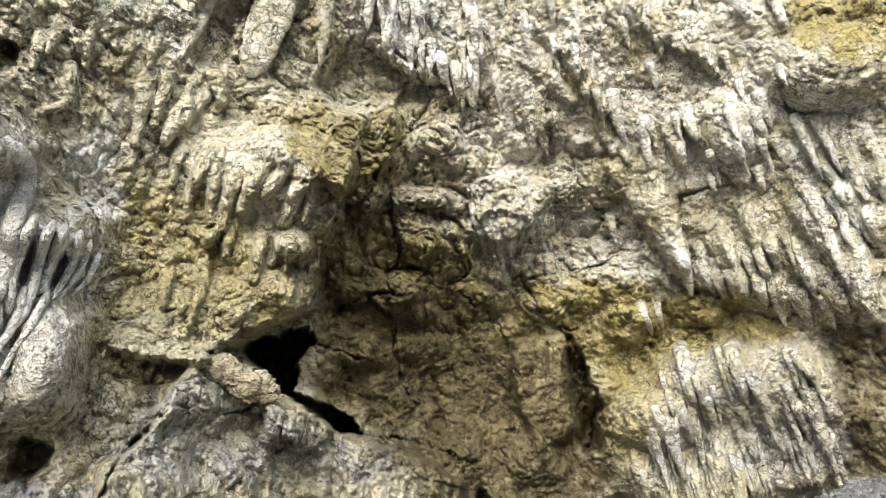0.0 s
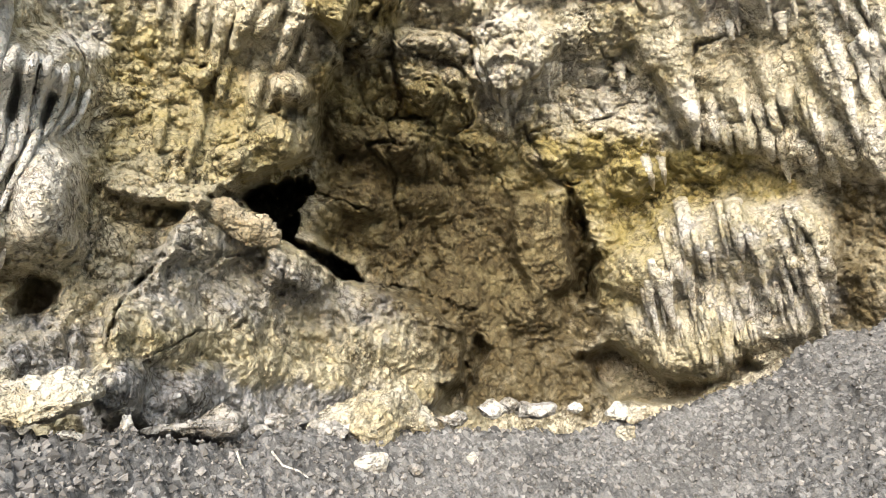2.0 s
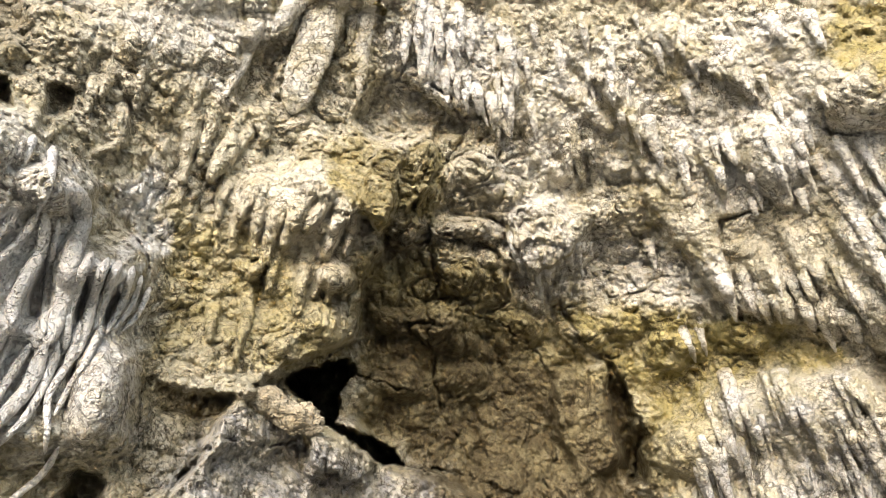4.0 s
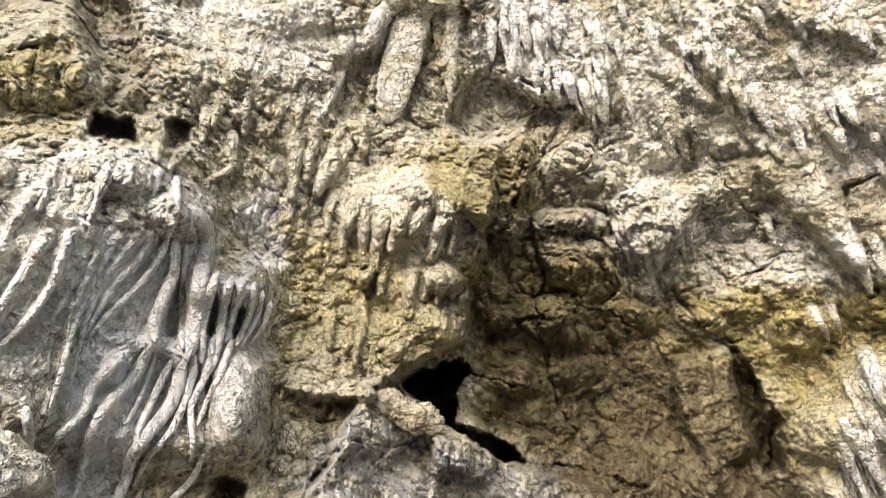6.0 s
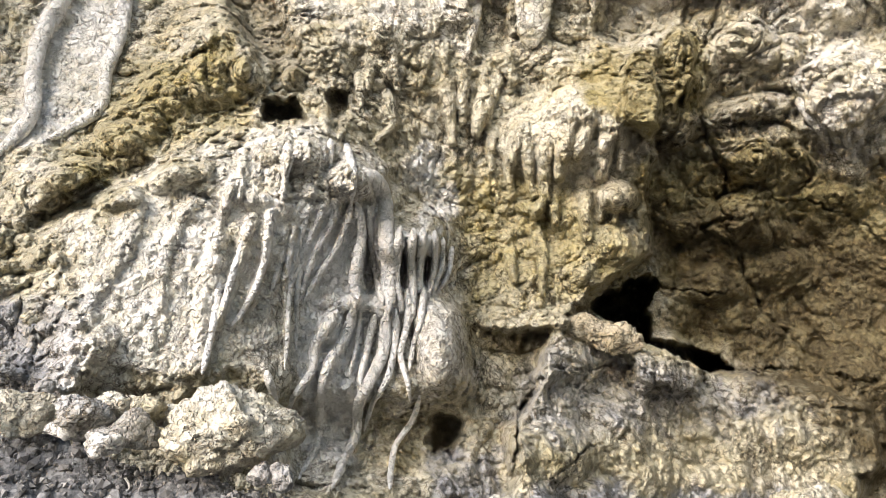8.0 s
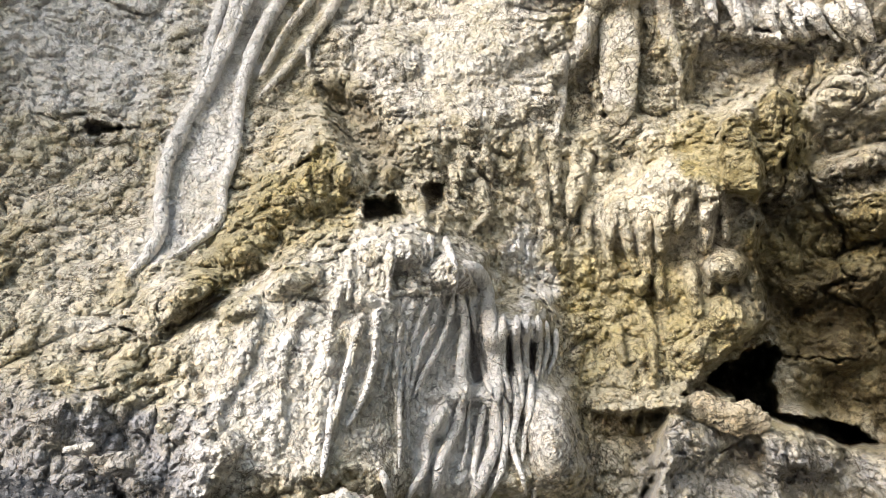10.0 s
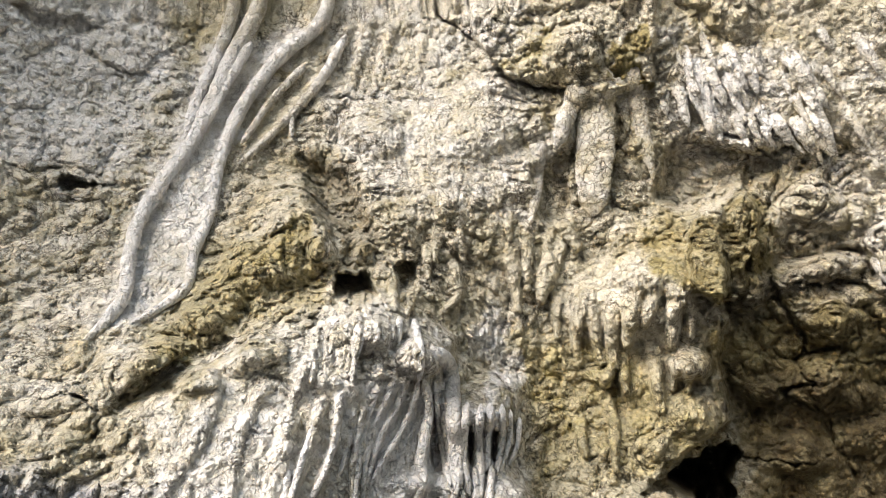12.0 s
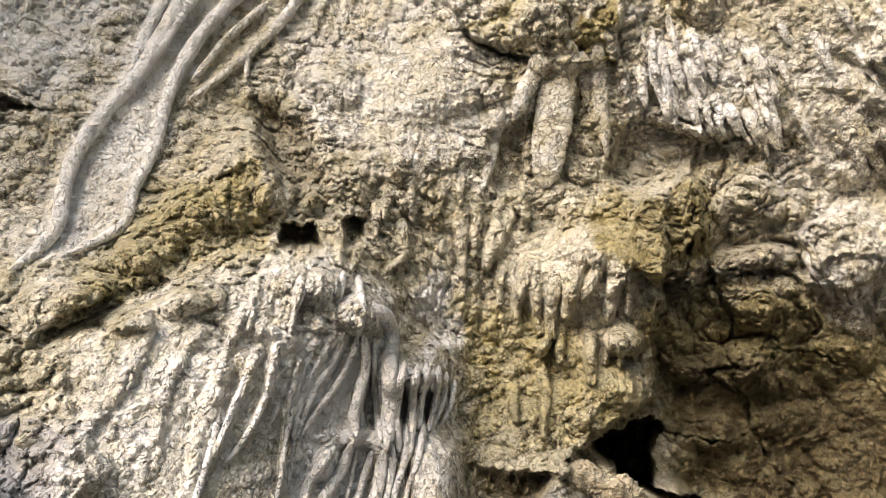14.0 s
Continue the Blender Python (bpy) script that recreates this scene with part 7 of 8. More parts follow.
stalactite((42.29, 16.19), (43.24, 14.09), 0.035, 0.012, 0.28, 'small pale stalactite on the ceiling', 'ceiling stalactites')
stalactite((39.37, 15.41), (39.99, 14.01), 0.043, 0.015, 0.28, 'small pale stalactite on the ceiling', 'ceiling stalactites')
stalactite((44.57, 24.36), (45.78, 22.26), 0.045, 0.016, 0.28, 'small pale stalactite on the ceiling', 'ceiling stalactites')
stalactite((38.54, 24.98), (39.7, 22.86), 0.027, 0.010, 0.28, 'small pale stalactite on the ceiling', 'ceiling stalactites')
stalactite((46.52, 3.26), (47.68, 0.52), 0.054, 0.019, 0.28, 'small pale stalactite on the ceiling', 'ceiling stalactites')
stalactite((44.51, 5.59), (45.52, 3.19), 0.044, 0.015, 0.28, 'small pale stalactite on the ceiling', 'ceiling stalactites')
stalactite((47.88, 6.38), (49.08, 3.68), 0.033, 0.012, 0.28, 'small pale stalactite on the ceiling', 'ceiling stalactites')
stalactite((46.16, 6.39), (46.84, 4.83), 0.052, 0.018, 0.28, 'small pale stalactite on the ceiling', 'ceiling stalactites')
stalactite((41.33, 5.45), (42.6, 2.22), 0.052, 0.018, 0.28, 'small pale stalactite on the ceiling', 'ceiling stalactites')
stalactite((45.53, 3.49), (46.29, 1.61), 0.054, 0.019, 0.28, 'small pale stalactite on the ceiling', 'ceiling stalactites')
stalactite((43.15, 5.89), (43.93, 4.09), 0.031, 0.011, 0.28, 'small pale stalactite on the ceiling', 'ceiling stalactites')
stalactite((42.64, 3.55), (43.29, 1.91), 0.047, 0.017, 0.28, 'small pale stalactite on the ceiling', 'ceiling stalactites')
stalactite((48.62, 4.81), (49.48, 2.86), 0.042, 0.015, 0.28, 'small pale stalactite on the ceiling', 'ceiling stalactites')
stalactite((47.13, 6.82), (48.44, 3.82), 0.030, 0.011, 0.28, 'small pale stalactite on the ceiling', 'ceiling stalactites')
stalactite((48.0, 2.93), (48.65, 1.37), 0.050, 0.018, 0.28, 'small pale stalactite on the ceiling', 'ceiling stalactites')
stalactite((43.43, 3.77), (44.07, 2.14), 0.031, 0.011, 0.28, 'small pale stalactite on the ceiling', 'ceiling stalactites')
stalactite((50.01, 2.67), (50.88, 0.73), 0.039, 0.014, 0.28, 'small pale stalactite on the ceiling', 'ceiling stalactites')
stalactite((48.52, 2.91), (49.21, 1.36), 0.054, 0.019, 0.28, 'small pale stalactite on the ceiling', 'ceiling stalactites')
stalactite((39.89, 4.62), (40.92, 1.96), 0.053, 0.019, 0.28, 'small pale stalactite on the ceiling', 'ceiling stalactites')
stalactite((45.44, 5.38), (46.29, 3.32), 0.034, 0.012, 0.28, 'small pale stalactite on the ceiling', 'ceiling stalactites')
stalactite((52.09, 9.22), (53.62, 6.09), 0.035, 0.012, 0.28, 'pale calcite stalactite hanging from the cave ceiling', 'ceiling stalactites')
stalactite((50.14, 9.73), (51.56, 6.73), 0.045, 0.016, 0.28, 'pale calcite stalactite hanging from the cave ceiling', 'ceiling stalactites')
stalactite((48.98, 9.26), (50.75, 5.43), 0.038, 0.013, 0.28, 'pale calcite stalactite hanging from the cave ceiling', 'ceiling stalactites')
stalactite((50.47, 10.48), (51.74, 7.91), 0.041, 0.014, 0.28, 'pale calcite stalactite hanging from the cave ceiling', 'ceiling stalactites')
stalactite((51.73, 14.5), (53.7, 10.76), 0.043, 0.015, 0.28, 'pale calcite stalactite hanging from the cave ceiling', 'ceiling stalactites')
stalactite((47.32, 15.18), (49.11, 11.53), 0.035, 0.012, 0.28, 'pale calcite stalactite hanging from the cave ceiling', 'ceiling stalactites')
stalactite((52.84, 11.48), (54.1, 8.97), 0.043, 0.015, 0.28, 'pale calcite stalactite hanging from the cave ceiling', 'ceiling stalactites')
stalactite((49.63, 7.98), (51.54, 3.84), 0.040, 0.014, 0.28, 'pale calcite stalactite hanging from the cave ceiling', 'ceiling stalactites')
stalactite((51.12, 10.39), (53.02, 6.52), 0.049, 0.017, 0.28, 'pale calcite stalactite hanging from the cave ceiling', 'ceiling stalactites')
stalactite((50.56, 14.15), (52.28, 10.75), 0.031, 0.011, 0.28, 'pale calcite stalactite hanging from the cave ceiling', 'ceiling stalactites')
stalactite((52.38, 12.06), (53.55, 9.73), 0.043, 0.015, 0.28, 'pale calcite stalactite hanging from the cave ceiling', 'ceiling stalactites')
stalactite((48.68, 15.18), (50.35, 11.94), 0.032, 0.011, 0.28, 'pale calcite stalactite hanging from the cave ceiling', 'ceiling stalactites')
stalactite((24.9, 7.16), (25.39, 5.12), 0.026, 0.009, 0.28, 'small pale stalactite over the recess', 'ceiling stalactites')
stalactite((26.75, 6.06), (27.08, 4.86), 0.036, 0.012, 0.28, 'small pale stalactite over the recess', 'ceiling stalactites')
stalactite((26.2, 3.17), (26.55, 1.84), 0.030, 0.010, 0.28, 'small pale stalactite over the recess', 'ceiling stalactites')
stalactite((29.25, 6.82), (29.64, 5.5), 0.028, 0.010, 0.28, 'small pale stalactite over the recess', 'ceiling stalactites')
stalactite((25.25, 3.1), (25.61, 1.71), 0.037, 0.013, 0.28, 'small pale stalactite over the recess', 'ceiling stalactites')
stalactite((27.59, 6.16), (28.1, 4.27), 0.026, 0.009, 0.28, 'small pale stalactite over the recess', 'ceiling stalactites')
stalactite((22.82, 6.57), (23.32, 4.48), 0.033, 0.012, 0.28, 'small pale stalactite over the recess', 'ceiling stalactites')
stalactite((25.13, 4.52), (25.58, 2.76), 0.031, 0.011, 0.28, 'small pale stalactite over the recess', 'ceiling stalactites')
stalactite((29.03, 4.29), (29.44, 2.83), 0.038, 0.013, 0.28, 'small pale stalactite over the recess', 'ceiling stalactites')
stalactite((28.22, 6.75), (28.94, 4.28), 0.028, 0.010, 0.28, 'small pale stalactite over the recess', 'ceiling stalactites')
stalactite((23.79, 4.92), (24.08, 3.71), 0.038, 0.013, 0.28, 'small pale stalactite over the recess', 'ceiling stalactites')
stalactite((28.17, 4.85), (28.73, 2.93), 0.035, 0.012, 0.28, 'small pale stalactite over the recess', 'ceiling stalactites')
stalactite((41.97, -11.63), (42.72, -13.57), 0.035, 0.012, 0.28, 'slim pale stalactite on the low hanging rock mass', 'low stalactites')
stalactite((46.89, -5.54), (47.96, -8.19), 0.031, 0.011, 0.28, 'slim pale stalactite on the low hanging rock mass', 'low stalactites')
stalactite((41.2, -10.49), (41.9, -12.37), 0.027, 0.009, 0.28, 'slim pale stalactite on the low hanging rock mass', 'low stalactites')
stalactite((44.49, -10.39), (45.44, -12.92), 0.025, 0.009, 0.28, 'slim pale stalactite on the low hanging rock mass', 'low stalactites')
stalactite((42.48, -11.78), (43.16, -13.55), 0.034, 0.012, 0.28, 'slim pale stalactite on the low hanging rock mass', 'low stalactites')
stalactite((43.57, -8.23), (44.51, -10.7), 0.035, 0.012, 0.28, 'slim pale stalactite on the low hanging rock mass', 'low stalactites')
stalactite((45.25, -7.76), (46.73, -11.48), 0.033, 0.011, 0.28, 'slim pale stalactite on the low hanging rock mass', 'low stalactites')
stalactite((50.9, -4.96), (51.75, -6.88), 0.039, 0.013, 0.28, 'slim pale stalactite on the low hanging rock mass', 'low stalactites')
stalactite((46.54, -8.21), (48.01, -11.88), 0.028, 0.010, 0.28, 'slim pale stalactite on the low hanging rock mass', 'low stalactites')
stalactite((43.71, -10.36), (44.46, -12.32), 0.036, 0.013, 0.28, 'slim pale stalactite on the low hanging rock mass', 'low stalactites')
stalactite((39.52, -9.44), (40.75, -12.87), 0.040, 0.014, 0.28, 'slim pale stalactite on the low hanging rock mass', 'low stalactites')
stalactite((49.61, -5.38), (50.48, -7.31), 0.025, 0.009, 0.28, 'slim pale stalactite on the low hanging rock mass', 'low stalactites')
stalactite((45.42, -6.35), (46.12, -8.14), 0.038, 0.013, 0.28, 'slim pale stalactite on the low hanging rock mass', 'low stalactites')
stalactite((40.5, -4.75), (41.1, -6.45), 0.028, 0.010, 0.28, 'slim pale stalactite on the low hanging rock mass', 'low stalactites')
stalactite((41.51, -6.32), (42.51, -8.92), 0.037, 0.013, 0.28, 'slim pale stalactite on the low hanging rock mass', 'low stalactites')
stalactite((49.63, -2.3), (50.69, -4.71), 0.024, 0.009, 0.28, 'slim pale stalactite on the low hanging rock mass', 'low stalactites')
stalactite((48.3, -4.11), (49.09, -6.05), 0.029, 0.010, 0.28, 'slim pale stalactite on the low hanging rock mass', 'low stalactites')
stalactite((40.98, -6.29), (42.02, -9.07), 0.030, 0.010, 0.28, 'slim pale stalactite on the low hanging rock mass', 'low stalactites')
stalactite((45.83, -4.14), (46.56, -5.92), 0.023, 0.008, 0.28, 'slim pale stalactite on the low hanging rock mass', 'low stalactites')
stalactite((39.33, -7.78), (40.25, -10.38), 0.037, 0.013, 0.28, 'slim pale stalactite on the low hanging rock mass', 'low stalactites')
stalactite((48.95, -2.73), (50.48, -6.25), 0.022, 0.008, 0.28, 'slim pale stalactite on the low hanging rock mass', 'low stalactites')
stalactite((43.41, -2.58), (44.62, -5.67), 0.030, 0.011, 0.28, 'slim pale stalactite on the low hanging rock mass', 'low stalactites')
stalactite((43.99, -3.18), (44.7, -5.08), 0.032, 0.011, 0.28, 'slim pale stalactite on the low hanging rock mass', 'low stalactites')
stalactite((44.6, -8.67), (45.87, -11.96), 0.031, 0.011, 0.28, 'slim pale stalactite on the low hanging rock mass', 'low stalactites')
stalactite((43.24, -5.33), (44.07, -7.53), 0.026, 0.009, 0.28, 'slim pale stalactite on the low hanging rock mass', 'low stalactites')
stalactite((48.47, -7.58), (49.72, -10.51), 0.023, 0.008, 0.28, 'slim pale stalactite on the low hanging rock mass', 'low stalactites')
stalactite((42.93, -6.12), (43.65, -7.99), 0.039, 0.014, 0.28, 'slim pale stalactite on the low hanging rock mass', 'low stalactites')
stalactite((48.46, -5.63), (49.82, -8.76), 0.026, 0.009, 0.28, 'slim pale stalactite on the low hanging rock mass', 'low stalactites')
stalactite((50.9, -7.34), (52.44, -10.86), 0.040, 0.014, 0.28, 'slim pale stalactite on the low hanging rock mass', 'low stalactites')
stalactite((42.25, -8.07), (43.61, -11.77), 0.035, 0.012, 0.28, 'slim pale stalactite on the low hanging rock mass', 'low stalactites')
stalactite((51.23, -7.09), (52.68, -10.38), 0.033, 0.012, 0.28, 'slim pale stalactite on the low hanging rock mass', 'low stalactites')
stalactite((39.17, -9.93), (40.01, -12.31), 0.030, 0.011, 0.28, 'slim pale stalactite on the low hanging rock mass', 'low stalactites')
stalactite((49.09, -5.49), (50.04, -7.63), 0.038, 0.013, 0.28, 'slim pale stalactite on the low hanging rock mass', 'low stalactites')
stalactite((49.34, -8.19), (50.39, -10.55), 0.034, 0.012, 0.28, 'slim pale stalactite on the low hanging rock mass', 'low stalactites')
stalactite((39.96, -8.52), (41.18, -11.9), 0.024, 0.008, 0.28, 'slim pale stalactite on the low hanging rock mass', 'low stalactites')
stalactite((45.19, -9.91), (46.69, -13.64), 0.039, 0.014, 0.28, 'slim pale stalactite on the low hanging rock mass', 'low stalactites')
stalactite((50.19, -6.66), (51.14, -8.85), 0.023, 0.008, 0.28, 'slim pale stalactite on the low hanging rock mass', 'low stalactites')
stalactite((50.01, -8.2), (51.37, -11.34), 0.033, 0.012, 0.28, 'slim pale stalactite on the low hanging rock mass', 'low stalactites')
stalactite((42.06, -4.94), (43.0, -7.5), 0.028, 0.010, 0.28, 'slim pale stalactite on the low hanging rock mass', 'low stalactites')
stalactite((44.55, -2.67), (45.89, -6.02), 0.028, 0.010, 0.28, 'slim pale stalactite on the low hanging rock mass', 'low stalactites')
stalactite((39.63, -5.01), (40.6, -7.69), 0.030, 0.010, 0.28, 'slim pale stalactite on the low hanging rock mass', 'low stalactites')
stalactite((48.08, -1.88), (48.93, -3.94), 0.027, 0.009, 0.28, 'slim pale stalactite on the low hanging rock mass', 'low stalactites')
stalactite((46.25, -8.37), (47.64, -11.89), 0.032, 0.011, 0.28, 'slim pale stalactite on the low hanging rock mass', 'low stalactites')
stalactite((43.27, -10.51), (44.58, -13.89), 0.031, 0.011, 0.28, 'slim pale stalactite on the low hanging rock mass', 'low stalactites')
stalactite((42.42, -11.07), (43.24, -13.3), 0.038, 0.013, 0.05, 'slim tan stalactite on the low hanging rock mass', 'low stalactites')
stalactite((46.17, -9.41), (47.21, -12.01), 0.034, 0.012, 0.05, 'slim tan stalactite on the low hanging rock mass', 'low stalactites')
stalactite((44.65, -10.76), (45.76, -13.63), 0.025, 0.009, 0.05, 'slim tan stalactite on the low hanging rock mass', 'low stalactites')
stalactite((40.17, -10.9), (41.17, -13.59), 0.039, 0.014, 0.05, 'slim tan stalactite on the low hanging rock mass', 'low stalactites')
stalactite((43.8, -11.82), (44.75, -14.29), 0.036, 0.013, 0.05, 'slim tan stalactite on the low hanging rock mass', 'low stalactites')
stalactite((38.97, -11.63), (40.03, -14.59), 0.036, 0.012, 0.05, 'slim tan stalactite on the low hanging rock mass', 'low stalactites')
stalactite((41.9, -10.42), (42.79, -12.83), 0.026, 0.009, 0.05, 'slim tan stalactite on the low hanging rock mass', 'low stalactites')
stalactite((40.98, -12.64), (41.81, -14.92), 0.039, 0.014, 0.05, 'slim tan stalactite on the low hanging rock mass', 'low stalactites')
stalactite((41.7, -11.6), (42.48, -13.67), 0.030, 0.011, 0.05, 'slim tan stalactite on the low hanging rock mass', 'low stalactites')
stalactite((39.81, -10.66), (40.57, -12.87), 0.032, 0.011, 0.05, 'slim tan stalactite on the low hanging rock mass', 'low stalactites')
stalactite((38.07, -11.28), (38.99, -14.02), 0.039, 0.014, 0.05, 'slim tan stalactite on the low hanging rock mass', 'low stalactites')
stalactite((43.89, -10.0), (44.92, -12.69), 0.026, 0.009, 0.05, 'slim tan stalactite on the low hanging rock mass', 'low stalactites')
stalactite((45.06, -9.68), (46.03, -12.1), 0.038, 0.013, 0.05, 'slim tan stalactite on the low hanging rock mass', 'low stalactites')
stalactite((43.23, -9.93), (44.41, -12.91), 0.028, 0.010, 0.05, 'slim tan stalactite on the low hanging rock mass', 'low stalactites')
stalactite((44.92, -10.65), (45.82, -12.9), 0.040, 0.014, 0.05, 'slim tan stalactite on the low hanging rock mass', 'low stalactites')
stalactite((45.96, -10.21), (47.08, -12.96), 0.026, 0.009, 0.05, 'slim tan stalactite on the low hanging rock mass', 'low stalactites')
stalactite((15.48, 22.16), (16.11, 19.31), 0.037, 0.013, 0.28, 'small grey-white stalactite on the ceiling', 'ceiling stalactites')
stalactite((16.1, 21.74), (16.49, 20.17), 0.038, 0.013, 0.28, 'small grey-white stalactite on the ceiling', 'ceiling stalactites')
stalactite((17.31, 19.75), (17.63, 18.36), 0.034, 0.012, 0.28, 'small grey-white stalactite on the ceiling', 'ceiling stalactites')
stalactite((21.18, 17.36), (21.78, 15.06), 0.041, 0.014, 0.28, 'small grey-white stalactite on the ceiling', 'ceiling stalactites')
stalactite((12.54, 25.47), (12.8, 24.16), 0.038, 0.013, 0.28, 'small grey-white stalactite on the ceiling', 'ceiling stalactites')
stalactite((15.95, 24.31), (16.69, 21.42), 0.049, 0.017, 0.28, 'small grey-white stalactite on the ceiling', 'ceiling stalactites')
stalactite((19.94, 19.78), (20.4, 18.04), 0.033, 0.012, 0.28, 'small grey-white stalactite on the ceiling', 'ceiling stalactites')
stalactite((14.12, 26.48), (14.71, 23.95), 0.037, 0.013, 0.28, 'small grey-white stalactite on the ceiling', 'ceiling stalactites')
stalactite((20.5, 22.2), (21.31, 19.44), 0.046, 0.016, 0.28, 'small grey-white stalactite on the ceiling', 'ceiling stalactites')
stalactite((21.1, 21.36), (21.93, 18.59), 0.037, 0.013, 0.28, 'small grey-white stalactite on the ceiling', 'ceiling stalactites')
stalactite((19.91, 23.3), (20.29, 21.93), 0.036, 0.012, 0.28, 'small grey-white stalactite on the ceiling', 'ceiling stalactites')
stalactite((21.26, 18.99), (21.66, 17.61), 0.034, 0.012, 0.28, 'small grey-white stalactite on the ceiling', 'ceiling stalactites')
stalactite((11.6, 27.18), (12.14, 24.57), 0.032, 0.011, 0.28, 'small grey-white stalactite on the ceiling', 'ceiling stalactites')
stalactite((16.98, 22.68), (17.36, 21.12), 0.043, 0.015, 0.28, 'small grey-white stalactite on the ceiling', 'ceiling stalactites')
stalactite((11.29, 24.29), (11.59, 22.65), 0.033, 0.012, 0.28, 'small grey-white stalactite on the ceiling', 'ceiling stalactites')
stalactite((12.58, 24.21), (13.11, 21.47), 0.041, 0.014, 0.28, 'small grey-white stalactite on the ceiling', 'ceiling stalactites')
stalactite((12.71, 22.48), (13.08, 20.55), 0.037, 0.013, 0.28, 'small grey-white stalactite on the ceiling', 'ceiling stalactites')
stalactite((16.51, 19.34), (16.89, 17.76), 0.031, 0.011, 0.28, 'small grey-white stalactite on the ceiling', 'ceiling stalactites')
stalactite((20.57, 18.72), (21.0, 17.06), 0.032, 0.011, 0.28, 'small grey-white stalactite on the ceiling', 'ceiling stalactites')
stalactite((18.41, 18.25), (18.76, 16.69), 0.047, 0.017, 0.28, 'small grey-white stalactite on the ceiling', 'ceiling stalactites')
stalactite((20.59, 20.41), (21.09, 18.53), 0.031, 0.011, 0.28, 'small grey-white stalactite on the ceiling', 'ceiling stalactites')
stalactite((17.66, 23.72), (18.09, 22.21), 0.043, 0.015, 0.28, 'small grey-white stalactite on the ceiling', 'ceiling stalactites')
stalactite((-21.25, 6.98), (-21.66, 5.33), 0.023, 0.008, 0.28, 'short whitish drip at the flowstone ledge', 'wall drips')
stalactite((-21.99, 7.61), (-22.32, 6.31), 0.019, 0.007, 0.28, 'short whitish drip at the flowstone ledge', 'wall drips')
stalactite((-22.58, 7.08), (-22.86, 5.92), 0.016, 0.006, 0.28, 'short whitish drip at the flowstone ledge', 'wall drips')
stalactite((-23.71, 7.91), (-24.03, 6.58), 0.023, 0.008, 0.28, 'short whitish drip at the flowstone ledge', 'wall drips')

# stones on the bank
stone((-1.985, 1.268, 1.833), (0.211, 0.200, 0.124), PALE_BLOCK, 'whitish limestone block with ochre patches on the soil bank', 'boulder', 'boulder', 7, 'stones on the bank', tilt=0, detail=5)
stone((-2.276, 1.139, 1.952), (0.088, 0.070, 0.052), PALE_BLOCK, 'small tan limestone rock with ochre patches on the bank', 'stone', 'stone', 14, 'stones on the bank', tilt=0, detail=4)
stone((-2.192, 1.172, 1.920), (0.055, 0.053, 0.051), PALE_BLOCK, 'small tan limestone rock with ochre patches on the bank', 'stone', 'stone', 21, 'stones on the bank', tilt=0, detail=4)
stone((-2.176, 1.256, 1.943), (0.054, 0.045, 0.036), WHITE_BLOCK, 'small whitish stone on the soil bank', 'stone', 'stone', 28, 'stones on the bank', tilt=0, detail=4)
stone((-2.310, 1.039, 1.890), (0.098, 0.077, 0.055), GREY_STONE, 'dusty grey crumbling stone on the soil bank', 'stone', 'stone', 35, 'stones on the bank', tilt=0, detail=4)
stone((-2.161, 1.018, 1.796), (0.059, 0.042, 0.026), WHITE_BLOCK, 'small whitish stone on the soil bank', 'stone', 'stone', 42, 'stones on the bank', tilt=0, detail=4)
stone((-1.832, 1.302, 1.713), (0.047, 0.040, 0.032), GREY_STONE, 'dusty grey crumbling stone on the soil bank', 'stone', 'stone', 49, 'stones on the bank', tilt=0, detail=4)
stone((-1.788, 1.339, 1.707), (0.043, 0.040, 0.036), GREY_STONE, 'dusty grey crumbling stone on the soil bank', 'stone', 'stone', 56, 'stones on the bank', tilt=0, detail=4)
stone((-2.355, 1.047, 1.932), (0.080, 0.060, 0.040), GREY_STONE, 'dusty grey crumbling stone on the soil bank', 'stone', 'stone', 63, 'stones on the bank', tilt=0, detail=4)
stone((-2.202, 1.106, 1.857), (0.115, 0.079, 0.042), GREY_STONE, 'dusty grey crumbling stone on the soil bank', 'stone', 'stone', 70, 'stones on the bank', tilt=0, detail=4)
stone((-2.544, 1.009, 1.948), (0.096, 0.092, 0.088), PALE_BLOCK, 'small tan limestone rock with ochre patches on the bank', 'stone', 'stone', 77, 'stones on the bank', tilt=0, detail=4)
stone((-2.358, 1.035, 1.874), (0.083, 0.061, 0.039), WHITE_BLOCK, 'small whitish stone on the soil bank', 'stone', 'stone', 84, 'stones on the bank', tilt=0, detail=4)
stone((-2.492, 0.853, 1.840), (0.055, 0.041, 0.028), WHITE_BLOCK, 'small whitish stone on the soil bank', 'stone', 'stone', 91, 'stones on the bank', tilt=0, detail=4)
stone((-2.229, 1.056, 1.812), (0.060, 0.044, 0.028), WHITE_BLOCK, 'small whitish stone on the soil bank', 'stone', 'stone', 98, 'stones on the bank', tilt=0, detail=4)
stone((-2.841, 1.158, 2.386), (0.044, 0.041, 0.037), PALE_BLOCK, 'small tan limestone rock with ochre patches on the bank', 'stone', 'stone', 105, 'stones on the bank', tilt=0, detail=4)
stone((-2.790, 1.222, 2.403), (0.039, 0.036, 0.032), GREY_STONE, 'dusty grey crumbling stone on the soil bank', 'stone', 'stone', 112, 'stones on the bank', tilt=0, detail=4)
